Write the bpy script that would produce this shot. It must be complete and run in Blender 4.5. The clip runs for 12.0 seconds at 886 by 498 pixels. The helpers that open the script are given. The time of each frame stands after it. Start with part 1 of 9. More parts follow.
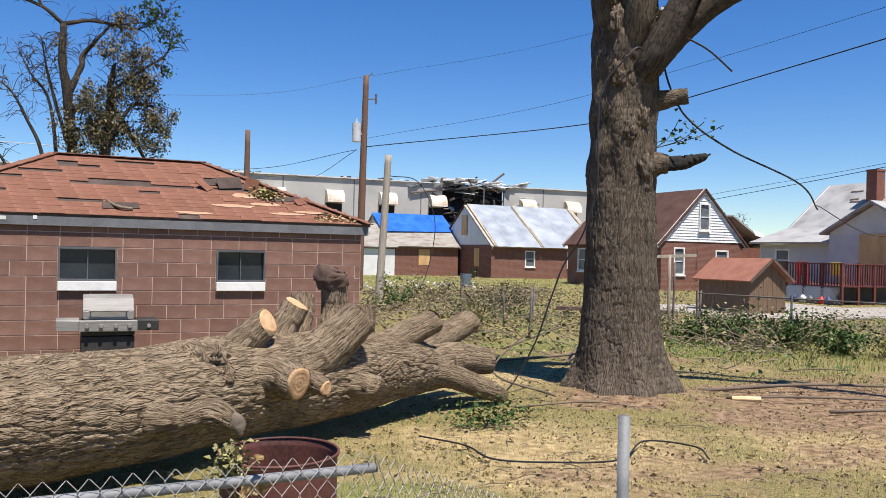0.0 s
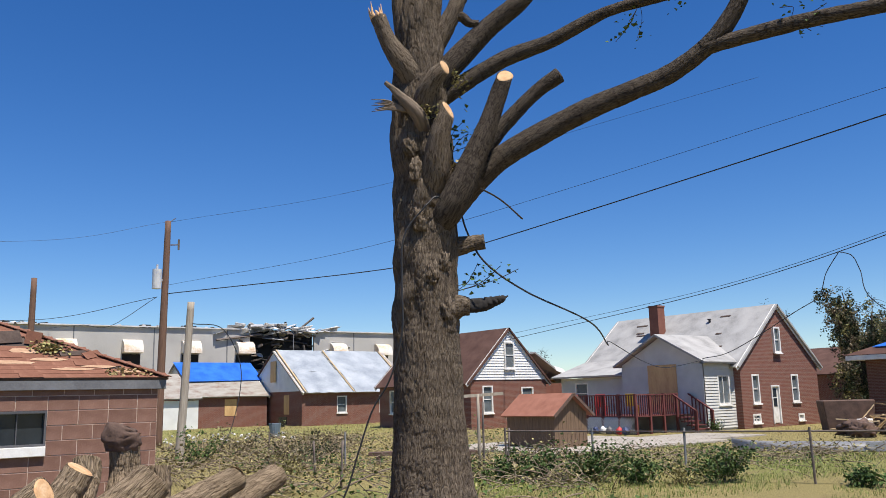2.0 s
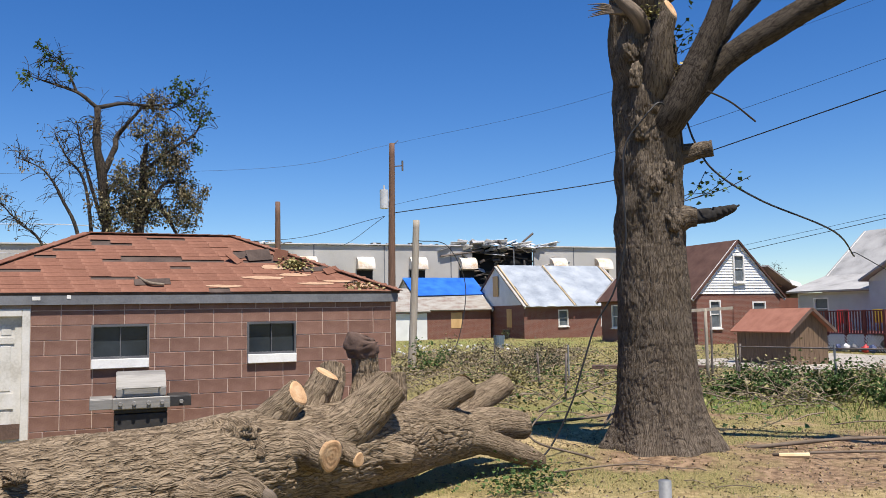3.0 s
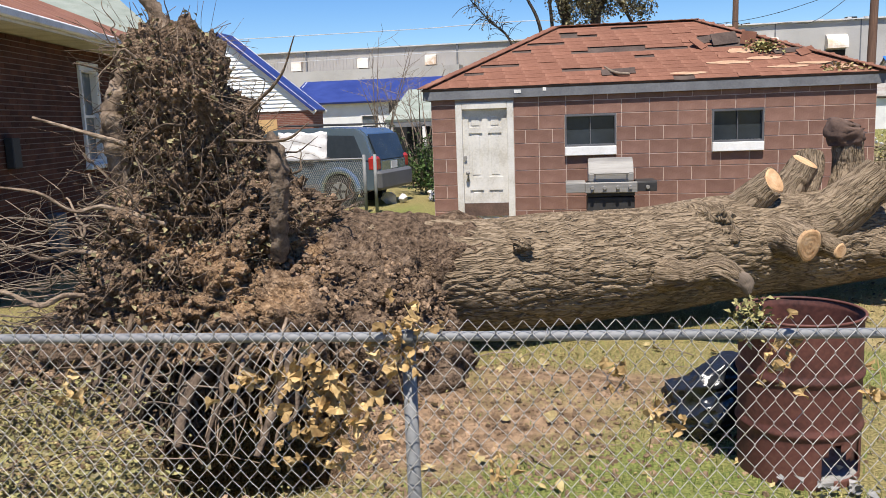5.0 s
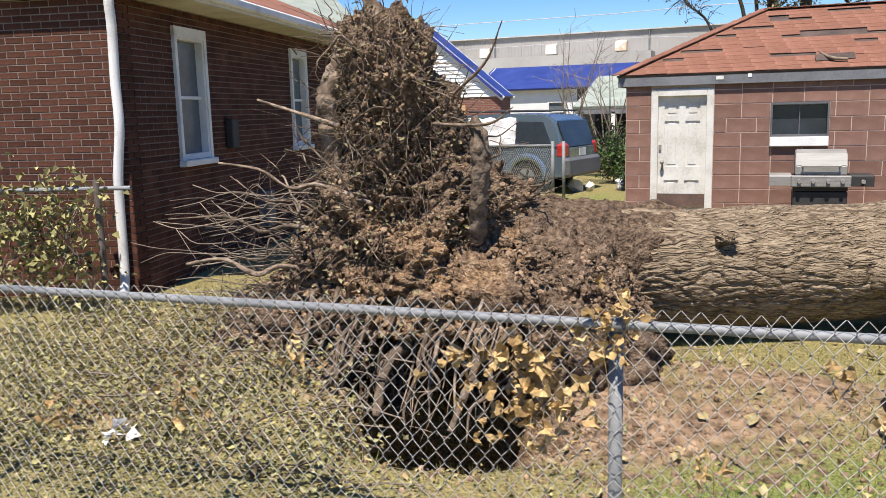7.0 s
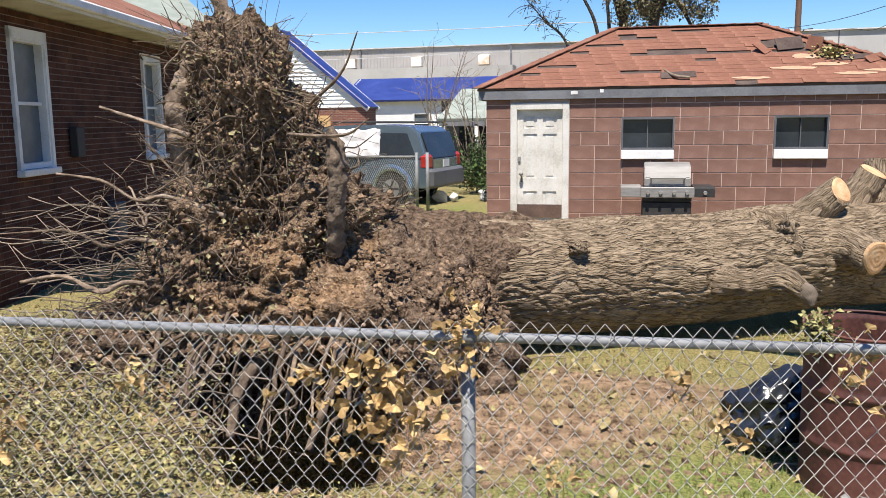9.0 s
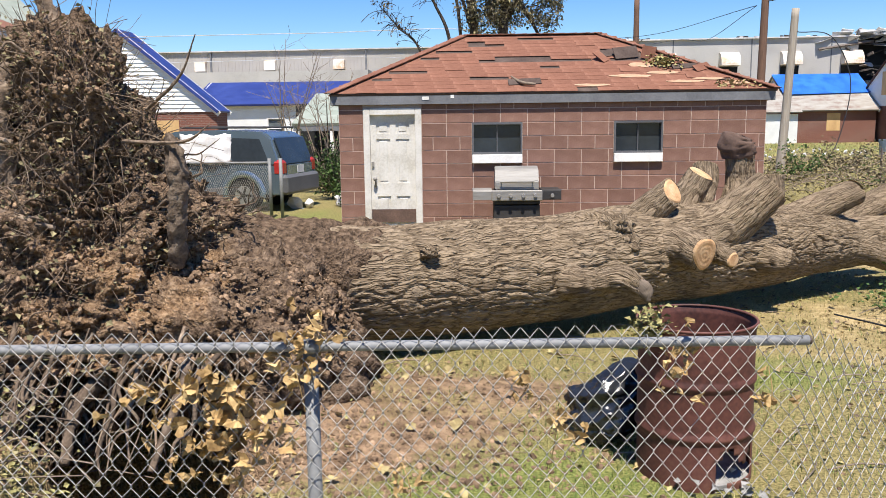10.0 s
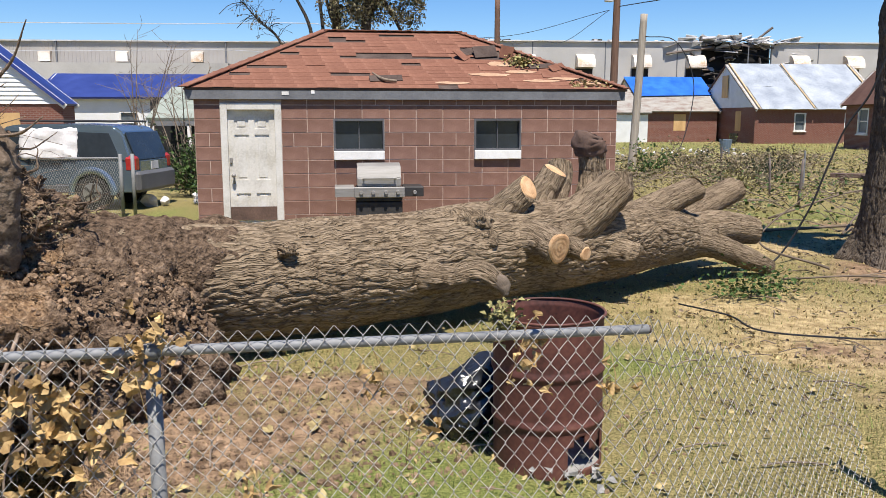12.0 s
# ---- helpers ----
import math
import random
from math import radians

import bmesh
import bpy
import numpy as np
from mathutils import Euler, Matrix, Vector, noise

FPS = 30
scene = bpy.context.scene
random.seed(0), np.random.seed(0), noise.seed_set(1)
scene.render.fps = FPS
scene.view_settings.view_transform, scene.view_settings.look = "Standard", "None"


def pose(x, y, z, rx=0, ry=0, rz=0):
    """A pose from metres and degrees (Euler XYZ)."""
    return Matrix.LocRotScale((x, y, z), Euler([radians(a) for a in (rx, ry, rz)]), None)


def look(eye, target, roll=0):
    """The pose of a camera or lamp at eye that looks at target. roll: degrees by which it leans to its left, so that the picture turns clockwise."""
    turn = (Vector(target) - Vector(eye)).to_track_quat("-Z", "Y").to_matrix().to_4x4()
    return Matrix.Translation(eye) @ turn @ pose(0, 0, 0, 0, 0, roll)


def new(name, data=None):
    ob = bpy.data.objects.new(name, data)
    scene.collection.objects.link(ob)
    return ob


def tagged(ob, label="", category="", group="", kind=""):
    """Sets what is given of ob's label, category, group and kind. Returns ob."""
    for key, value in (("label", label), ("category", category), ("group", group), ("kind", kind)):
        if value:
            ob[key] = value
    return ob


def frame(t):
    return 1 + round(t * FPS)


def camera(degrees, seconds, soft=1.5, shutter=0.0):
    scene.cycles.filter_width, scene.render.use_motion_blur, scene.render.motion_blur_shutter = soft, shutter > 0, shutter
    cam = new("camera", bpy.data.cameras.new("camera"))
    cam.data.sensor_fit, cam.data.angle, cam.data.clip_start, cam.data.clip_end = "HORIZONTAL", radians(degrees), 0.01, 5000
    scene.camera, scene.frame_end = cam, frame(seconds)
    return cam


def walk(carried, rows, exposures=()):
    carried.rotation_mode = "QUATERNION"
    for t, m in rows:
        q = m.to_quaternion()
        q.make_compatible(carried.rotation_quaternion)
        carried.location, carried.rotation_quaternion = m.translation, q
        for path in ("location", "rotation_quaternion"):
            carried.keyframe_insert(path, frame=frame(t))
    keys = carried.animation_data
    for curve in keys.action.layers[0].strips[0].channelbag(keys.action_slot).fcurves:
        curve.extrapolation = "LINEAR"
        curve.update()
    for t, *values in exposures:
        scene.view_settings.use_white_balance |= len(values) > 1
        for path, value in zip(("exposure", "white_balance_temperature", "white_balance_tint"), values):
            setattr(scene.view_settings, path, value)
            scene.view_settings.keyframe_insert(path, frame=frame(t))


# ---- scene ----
# camera and its walk
cam = camera(56.5, 12.0, soft=0.6)
PATH = [
    (0, (1.029, 0.479, 1.857), (1.862, 2.297, 1.867), 1.3),
    (0.5, (1.061, 0.454, 1.867), (2.176, 2.107, 2.026), 0.4),
    (1, (1.058, 0.43, 1.873), (2.298, 1.969, 2.179), -0.8),
    (1.5, (1.062, 0.429, 1.878), (2.325, 1.935, 2.247), -1.3),
    (2, (1.079, 0.45, 1.881), (2.283, 2.006, 2.235), -1.4),
    (2.5, (1.087, 0.482, 1.882), (2.125, 2.169, 2.162), -1.2),
    (3, (1.084, 0.516, 1.869), (1.845, 2.359, 2.031), -1.0),
    (3.5, (1.062, 0.526, 1.855), (1.495, 2.479, 1.872), -1.5),
    (3.7, (1.05, 0.515, 1.853), (1.358, 2.49, 1.807), -1.6),
    (5.3, (0.821, 0.376, 1.847), (0.441, 2.312, 1.517), -1.9),
    (5.5, (0.804, 0.374, 1.843), (0.363, 2.297, 1.514), -1.7),
    (6, (0.768, 0.373, 1.837), (0.19, 2.259, 1.508), -1.6),
    (6.5, (0.744, 0.353, 1.838), (0.072, 2.207, 1.509), -1.4),
    (6.7, (0.742, 0.347, 1.841), (0.043, 2.191, 1.509), -1.5),
    (8.3, (0.75, 0.407, 1.839), (0.129, 2.281, 1.52), -0.8),
    (8.5, (0.762, 0.414, 1.84), (0.198, 2.307, 1.522), -0.8),
    (9, (0.792, 0.418, 1.842), (0.398, 2.354, 1.53), -0.7),
    (9.5, (0.834, 0.43, 1.845), (0.616, 2.394, 1.537), -1.0),
    (10, (0.864, 0.436, 1.849), (0.804, 2.412, 1.544), -0.7),
    (10.5, (0.888, 0.44, 1.851), (0.953, 2.417, 1.56), -0.5),
    (11, (0.911, 0.442, 1.851), (1.075, 2.415, 1.566), -0.7),
    (11.5, (0.926, 0.458, 1.847), (1.167, 2.421, 1.549), -0.5),
    (12, (0.924, 0.462, 1.843), (1.184, 2.42, 1.529), 0.0),
]
EXPOSURES = [(0, 0.56), (0.7, 0.47), (1.5, 0.43), (2.5, 0.50), (3.5, 0.53), (5.5, 0.66), (6.5, 0.76), (8.5, 0.80), (9.5, 0.80), (10.5, 0.70), (12, 0.60)]
walk(cam, [(t, look(e, g, r)) for t, e, g, r in PATH], EXPOSURES)

# daylight: high sun from behind the camera, clear sky
SUN = Vector((0.02, -0.41, 0.912)).normalized()
sun_ob = new("sun", bpy.data.lights.new("sun", "SUN"))
sun_ob.data.energy, sun_ob.data.angle, sun_ob.data.color = 5.0, radians(0.55), (1.0, 0.935, 0.85)
sun_ob.matrix_world = SUN.to_track_quat("Z", "Y").to_matrix().to_4x4()
world = bpy.data.worlds.new("sky")
scene.world = world
world.use_nodes = True
wn = world.node_tree.nodes
sky = wn.new("ShaderNodeTexSky")
sky.sky_type, sky.sun_disc = "NISHITA", False
sky.sun_elevation = math.asin(SUN.z)
sky.sun_rotation = math.atan2(SUN.x, SUN.y)
sky.altitude, sky.air_density, sky.dust_density, sky.ozone_density = 200, 1.0, 0.0, 6.0
wn["Background"].inputs["Strength"].default_value = 0.092
deep = wn.new("ShaderNodeHueSaturation")
deep.inputs["Saturation"].default_value = 1.26
deep.inputs["Hue"].default_value = 0.510
world.node_tree.links.new(sky.outputs[0], deep.inputs["Color"])
world.node_tree.links.new(deep.outputs[0], wn["Background"].inputs["Color"])


# ---- materials ----
def rgb(c):
    return (*c, 1.0)


def material(name, cols, scale=4.0, fine=40.0, rough=0.8, bump=0.3, stretch=(1, 1, 1), metal=0.0, coords="Object",
             vary=0.0, spec=0.4, detail=6.0, dist=0.02, contrast=0.25):
    """A surface of two or three colours mixed by noise at two scales, with relief."""
    m = bpy.data.materials.new(name)
    m.use_nodes = True
    n, l = m.node_tree.nodes, m.node_tree.links
    b = n["Principled BSDF"]
    tc = n.new("ShaderNodeTexCoord")
    mp = n.new("ShaderNodeMapping")
    mp.inputs["Scale"].default_value = stretch
    l.new(tc.outputs[coords], mp.inputs["Vector"])
    n1 = n.new("ShaderNodeTexNoise")
    n1.inputs["Scale"].default_value, n1.inputs["Detail"].default_value = scale, detail
    n2 = n.new("ShaderNodeTexNoise")
    n2.inputs["Scale"].default_value, n2.inputs["Detail"].default_value = fine, 4
    for k in (n1, n2):
        l.new(mp.outputs[0], k.inputs["Vector"])
    mixf = n.new("ShaderNodeMath")
    mixf.operation = "MULTIPLY_ADD"
    l.new(n2.outputs["Fac"], mixf.inputs[0])
    mixf.inputs[1].default_value = 0.45
    l.new(n1.outputs["Fac"], mixf.inputs[2])
    ramp = n.new("ShaderNodeValToRGB")
    lo, hi = 0.72 - contrast, 0.72 + contrast
    ramp.color_ramp.elements[0].position, ramp.color_ramp.elements[0].color = lo, rgb(cols[0])
    ramp.color_ramp.elements[1].position, ramp.color_ramp.elements[1].color = min(hi, 1), rgb(cols[-1])
    if len(cols) > 2:
        e = ramp.color_ramp.elements.new(0.72)
        e.color = rgb(cols[1])
    l.new(mixf.outputs[0], ramp.inputs[0])
    out = ramp.outputs["Color"]
    if vary:
        oi = n.new("ShaderNodeObjectInfo")
        ge = n.new("ShaderNodeNewGeometry")
        ad = n.new("ShaderNodeMath")
        l.new(oi.outputs["Random"], ad.inputs[0])
        l.new(ge.outputs["Random Per Island"], ad.inputs[1])
        fr = n.new("ShaderNodeMath")
        fr.operation = "FRACT"
        l.new(ad.outputs[0], fr.inputs[0])
        mr = n.new("ShaderNodeMapRange")
        mr.inputs["To Min"].default_value, mr.inputs["To Max"].default_value = 1 - vary, 1 + vary
        l.new(fr.outputs[0], mr.inputs["Value"])
        hs = n.new("ShaderNodeHueSaturation")
        l.new(mr.outputs[0], hs.inputs["Value"])
        l.new(out, hs.inputs["Color"])
        out = hs.outputs["Color"]
    l.new(out, b.inputs["Base Color"])
    rr = n.new("ShaderNodeMapRange")
    rr.inputs["To Min"].default_value, rr.inputs["To Max"].default_value = max(rough - 0.12, 0.02), min(rough + 0.12, 1)
    l.new(n1.outputs["Fac"], rr.inputs["Value"])
    l.new(rr.outputs[0], b.inputs["Roughness"])
    b.inputs["Metallic"].default_value = metal
    b.inputs["Specular IOR Level"].default_value = spec
    if bump:
        bp = n.new("ShaderNodeBump")
        bp.inputs["Strength"].default_value, bp.inputs["Distance"].default_value = bump, dist
        l.new(mixf.outputs[0], bp.inputs["Height"])
        l.new(bp.outputs[0], b.inputs["Normal"])
    return m


def brick_material(name, c1, c2, mortar, bw=0.21, bh=0.07):
    """Far brickwork, laid in the wall's own UV metres."""
    m = material(name, [c1, c2], 1.2, 30, 0.85, 0.0)
    n, l = m.node_tree.nodes, m.node_tree.links
    uv = n.new("ShaderNodeTexCoord")
    br = n.new("ShaderNodeTexBrick")
    br.inputs["Scale"].default_value = 1.0
    br.inputs["Brick Width"].default_value, br.inputs["Row Height"].default_value = bw, bh
    br.inputs["Mortar Size"].default_value = 0.009
    br.inputs["Color1"].default_value, br.inputs["Color2"].default_value = rgb(c1), rgb(c2)
    br.inputs["Mortar"].default_value = rgb(mortar)
    l.new(uv.outputs["UV"], br.inputs["Vector"])
    mx = n.new("ShaderNodeMix")
    mx.data_type = "RGBA"
    mx.blend_type = "MULTIPLY"
    mx.inputs["Factor"].default_value = 0.5
    old = n["Principled BSDF"].inputs["Base Color"].links[0].from_socket
    g = n.new("ShaderNodeHueSaturation")
    g.inputs["Value"].default_value = 3.2
    g.inputs["Saturation"].default_value = 0.3
    l.new(old, g.inputs["Color"])
    l.new(br.outputs["Color"], mx.inputs["A"])
    l.new(g.outputs["Color"], mx.inputs["B"])
    l.new(mx.outputs["Result"], n["Principled BSDF"].inputs["Base Color"])
    return m


def glass_material(name, tint=(0.02, 0.025, 0.03)):
    m = material(name, [tint, tuple(c * 1.8 for c in tint)], 2, 10, 0.16, 0.0, spec=0.35)
    return m


def bark_material(name, cols, round_=16.0, along=5.5, depth=0.03):
    """Interlaced ridges that run with the limb, parted by dark furrows; UVs are metres round and along."""
    m = bpy.data.materials.new(name)
    m.use_nodes = True
    n, l = m.node_tree.nodes, m.node_tree.links
    b = n["Principled BSDF"]
    b.inputs["Roughness"].default_value, b.inputs["Specular IOR Level"].default_value = 0.95, 0.1
    tc = n.new("ShaderNodeTexCoord")

    def tex(vec, scale, detail):
        k = n.new("ShaderNodeTexNoise")
        k.inputs["Scale"].default_value, k.inputs["Detail"].default_value = scale, detail
        l.new(vec, k.inputs["Vector"])
        return k

    def calc(op, a, c, clamp=False):
        k = n.new("ShaderNodeMath")
        k.operation, k.use_clamp = op, clamp
        for i, v in enumerate((a, c)):
            if isinstance(v, float):
                k.inputs[i].default_value = v
            elif v is not None:
                l.new(v, k.inputs[i])
        return k.outputs[0]
    warp = tex(tc.outputs["UV"], 5.0, 3)
    off = n.new("ShaderNodeVectorMath")
    off.operation = "MULTIPLY_ADD"
    l.new(warp.outputs["Color"], off.inputs[0])
    off.inputs[1].default_value = (0.10, 0.16, 0)
    l.new(tc.outputs["UV"], off.inputs[2])

    def net(fx, fy, width):
        mp = n.new("ShaderNodeMapping")
        mp.inputs["Scale"].default_value = (fx, fy, 1)
        l.new(off.outputs[0], mp.inputs["Vector"])
        d = calc("ABSOLUTE", calc("SUBTRACT", tex(mp.outputs[0], 1.0, 1.5).outputs["Fac"], 0.5), None)
        mr = n.new("ShaderNodeMapRange")
        mr.interpolation_type = "SMOOTHSTEP"
        mr.inputs["From Max"].default_value = width
        l.new(d, mr.inputs["Value"])
        return mr.outputs[0]
    big, small = net(round_, along, 0.075), net(round_ * 2.3, along * 2.5, 0.085)
    grain, patch = tex(tc.outputs["UV"], 90.0, 4).outputs["Fac"], tex(tc.outputs["UV"], 2.2, 4).outputs["Fac"]
    h = calc("ADD", calc("MULTIPLY", big, 0.50), calc("MULTIPLY", small, 0.30))
    h = calc("ADD", h, calc("MULTIPLY", grain, 0.30))
    tone = calc("ADD", calc("MULTIPLY", h, 0.75), calc("MULTIPLY", patch, 0.45))
    ramp = n.new("ShaderNodeValToRGB")
    e = ramp.color_ramp.elements
    e[0].position, e[0].color = 0.34, rgb(cols[0])
    e[1].position, e[1].color = 1.0, rgb(cols[2])
    mid = e.new(0.68)
    mid.color = rgb(cols[1])
    l.new(tone, ramp.inputs[0])
    l.new(ramp.outputs["Color"], b.inputs["Base Color"])
    bp = n.new("ShaderNodeBump")
    bp.inputs["Strength"].default_value, bp.inputs["Distance"].default_value = 1.0, depth
    l.new(h, bp.inputs["Height"])
    l.new(bp.outputs[0], b.inputs["Normal"])
    return m


def soil_material(name, humus, clay):
    """Crumbly soil: dark humus, and clay where the mesh's clay layer says so; grains and crumbs in relief."""
    m = bpy.data.materials.new(name)
    m.use_nodes = True
    n, l = m.node_tree.nodes, m.node_tree.links
    b = n["Principled BSDF"]
    b.inputs["Roughness"].default_value, b.inputs["Specular IOR Level"].default_value = 1.0, 0.05
    tc, at = n.new("ShaderNodeTexCoord"), n.new("ShaderNodeAttribute")
    at.attribute_name = "clay"

    def tex(scale, detail):
        k = n.new("ShaderNodeTexNoise")
        k.inputs["Scale"].default_value, k.inputs["Detail"].default_value = scale, detail
        k.inputs["Roughness"].default_value = 0.65
        l.new(tc.outputs["Object"], k.inputs["Vector"])
        return k.outputs["Fac"]

    def ramp(f, cols):
        r = n.new("ShaderNodeValToRGB")
        e = r.color_ramp.elements
        e[0].position, e[0].color = 0.33, rgb(cols[0])
        e[1].position, e[1].color = 0.68, rgb(cols[2])
        k = e.new(0.5)
        k.color = rgb(cols[1])
        l.new(f, r.inputs[0])
        return r.outputs["Color"]
    crumb, coarse = tex(22, 8), tex(3.5, 6)
    vo = n.new("ShaderNodeTexVoronoi")
    vo.inputs["Scale"].default_value = 48
    l.new(tc.outputs["Object"], vo.inputs["Vector"])
    wet = n.new("ShaderNodeMapRange")
    wet.inputs["From Min"].default_value, wet.inputs["From Max"].default_value = 0.35, 0.65
    l.new(coarse, wet.inputs["Value"])
    ck = n.new("ShaderNodeMath")
    ck.operation = "MULTIPLY"
    l.new(at.outputs["Fac"], ck.inputs[0])
    l.new(wet.outputs[0], ck.inputs[1])
    mx = n.new("ShaderNodeMix")
    mx.data_type = "RGBA"
    l.new(ck.outputs[0], mx.inputs["Factor"])
    l.new(ramp(crumb, humus), mx.inputs["A"])
    l.new(ramp(crumb, clay), mx.inputs["B"])
    l.new(mx.outputs["Result"], b.inputs["Base Color"])
    ht = n.new("ShaderNodeMath")
    ht.operation = "MULTIPLY_ADD"
    l.new(vo.outputs["Distance"], ht.inputs[0])
    ht.inputs[1].default_value = -0.35
    l.new(crumb, ht.inputs[2])
    bp = n.new("ShaderNodeBump")
    bp.inputs["Strength"].default_value, bp.inputs["Distance"].default_value = 1.0, 0.05
    l.new(ht.outputs[0], bp.inputs["Height"])
    l.new(bp.outputs[0], b.inputs["Normal"])
    return m


M = {}
M["bark"] = bark_material("bark", [(0.068, 0.052, 0.039), (0.14, 0.109, 0.08), (0.20, 0.16, 0.12)], 26.0, 4.5, 0.020)
M["bark_pale"] = bark_material("pale_bark", [(0.105, 0.076, 0.050), (0.21, 0.156, 0.102), (0.31, 0.237, 0.16)], 18.0, 3.6, 0.022)
M["limb_bark"] = bark_material("limb_bark", [(0.03, 0.024, 0.02), (0.066, 0.053, 0.042), (0.12, 0.098, 0.077)], 26.0, 7.0, 0.02)
M["dead_wood"] = material("dead_wood", [(0.10, 0.08, 0.06), (0.22, 0.17, 0.13)], 6, 40, 0.95, 0.6, (3, 0.4, 1), coords="UV", spec=0.1)
M["cut_wood"] = material("cut_wood", [(0.42, 0.235, 0.115), (0.57, 0.355, 0.19), (0.65, 0.45, 0.275)], 9, 60, 0.85, 0.3, spec=0.2)
M["soil"] = soil_material("soil", [(0.042, 0.028, 0.019), (0.16, 0.110, 0.075), (0.31, 0.222, 0.152)], [(0.11, 0.063, 0.034), (0.33, 0.205, 0.112), (0.56, 0.385, 0.225)])
M["dark_soil"] = soil_material("dark_soil", [(0.04, 0.028, 0.019), (0.145, 0.099, 0.067), (0.27, 0.19, 0.128)], [(0.09, 0.052, 0.029), (0.28, 0.17, 0.094), (0.44, 0.29, 0.165)])
M["clod"] = material("clod", [(0.075, 0.05, 0.033), (0.215, 0.145, 0.093), (0.38, 0.26, 0.165)], 9.0, 60, 1.0, 1.0, vary=0.4, spec=0.05)
M["root"] = material("root", [(0.06, 0.044, 0.032), (0.17, 0.125, 0.09), (0.31, 0.24, 0.175)], 12, 60, 0.95, 0.8, vary=0.3, spec=0.1)
M["dark_root"] = material("dark_root", [(0.045, 0.033, 0.024), (0.12, 0.088, 0.063), (0.21, 0.158, 0.113)], 12, 60, 0.95, 0.8, vary=0.3, spec=0.1)
M["twig"] = material("twig", [(0.13, 0.10, 0.075), (0.27, 0.215, 0.16)], 10, 40, 0.9, 0.3, vary=0.3, spec=0.1)
M["dry_leaf"] = material("dry_leaf", [(0.20, 0.12, 0.05), (0.37, 0.245, 0.105), (0.53, 0.39, 0.19)], 8, 40, 0.8, 0.2, vary=0.3, spec=0.2)
M["litter"] = material("litter", [(0.17, 0.125, 0.06), (0.33, 0.26, 0.125), (0.45, 0.375, 0.19)], 8, 40, 0.9, 0.2, vary=0.4, spec=0.1)
M["wilted"] = material("wilted_leaf", [(0.17, 0.155, 0.062), (0.36, 0.325, 0.145)], 8, 40, 0.9, 0.2, vary=0.4, spec=0.1)
M["leaf"] = material("leaf", [(0.035, 0.065, 0.018), (0.075, 0.125, 0.03)], 5, 30, 0.7, 0.1, vary=0.35, spec=0.25)
M["leaf_dark"] = material("dark_leaf", [(0.022, 0.032, 0.015), (0.06, 0.075, 0.035)], 5, 30, 0.75, 0.1, vary=0.35, spec=0.25)
M["leaf_grey"] = material("withered_leaf", [(0.13, 0.105, 0.066), (0.27, 0.225, 0.145)], 5, 30, 0.85, 0.1, vary=0.4, spec=0.1)
M["grass"] = material("grass_blade", [(0.10, 0.145, 0.034), (0.23, 0.27, 0.08)], 3, 30, 0.8, 0.0, vary=0.35, spec=0.15)
M["straw"] = material("straw", [(0.26, 0.215, 0.085), (0.44, 0.37, 0.17)], 3, 30, 0.85, 0.0, vary=0.35, spec=0.15)
M["block"] = material("painted_block", [(0.155, 0.081, 0.060), (0.210, 0.117, 0.088), (0.262, 0.156, 0.120)], 5, 60, 0.85, 0.45, vary=0.13, spec=0.2, dist=0.008)
M["mortar"] = material("mortar", [(0.40, 0.29, 0.235), (0.54, 0.42, 0.35)], 6, 60, 0.95, 0.4, spec=0.1)
M["brick"] = material("brick", [(0.047, 0.019, 0.013), (0.083, 0.034, 0.022), (0.125, 0.056, 0.036)], 4, 60, 0.9, 0.5, vary=0.25, spec=0.15, dist=0.006)
M["brick_mortar"] = material("brick_mortar", [(0.15, 0.12, 0.098), (0.25, 0.205, 0.17)], 6, 60, 0.95, 0.4, spec=0.1)
M["brick_plain"] = material("plain_brick", [(0.15, 0.055, 0.038), (0.23, 0.095, 0.065)], 3, 30, 0.9, 0.3)
M["brush_leaf"] = material("brush_leaf", [(0.13, 0.115, 0.06), (0.28, 0.24, 0.135)], 5, 30, 0.9, 0.1, vary=0.35, spec=0.1)
M["brick_far"] = brick_material("far_brick", (0.175, 0.064, 0.043), (0.235, 0.094, 0.063), (0.27, 0.20, 0.165))
M["brick_dark"] = brick_material("dark_brick", (0.12, 0.045, 0.032), (0.17, 0.065, 0.045), (0.22, 0.17, 0.14))
M["shingle"] = material("red_shingle", [(0.15, 0.067, 0.045), (0.215, 0.102, 0.068), (0.28, 0.148, 0.105)], 3, 70, 0.95, 0.5, vary=0.09, spec=0.1, dist=0.006)
M["felt"] = material("roof_felt", [(0.055, 0.04, 0.035), (0.12, 0.09, 0.075)], 4, 30, 0.95, 0.4, spec=0.1)
M["bare_deck"] = material("bare_sheathing", [(0.33, 0.20, 0.125), (0.50, 0.335, 0.22)], 5, 40, 0.9, 0.3, spec=0.1)
M["fascia"] = material("weathered_fascia", [(0.11, 0.112, 0.12), (0.20, 0.205, 0.215)], 3, 40, 0.75, 0.3, spec=0.3)
M["white_paint"] = material("white_paint", [(0.52, 0.50, 0.46), (0.72, 0.70, 0.66), (0.80, 0.79, 0.76)], 2.5, 50, 0.6, 0.2, spec=0.4, dist=0.004)
M["old_paint"] = material("old_door_paint", [(0.46, 0.43, 0.37), (0.60, 0.575, 0.52), (0.68, 0.655, 0.605)], 3.5, 35, 0.7, 0.35, spec=0.3, dist=0.004, contrast=0.22)
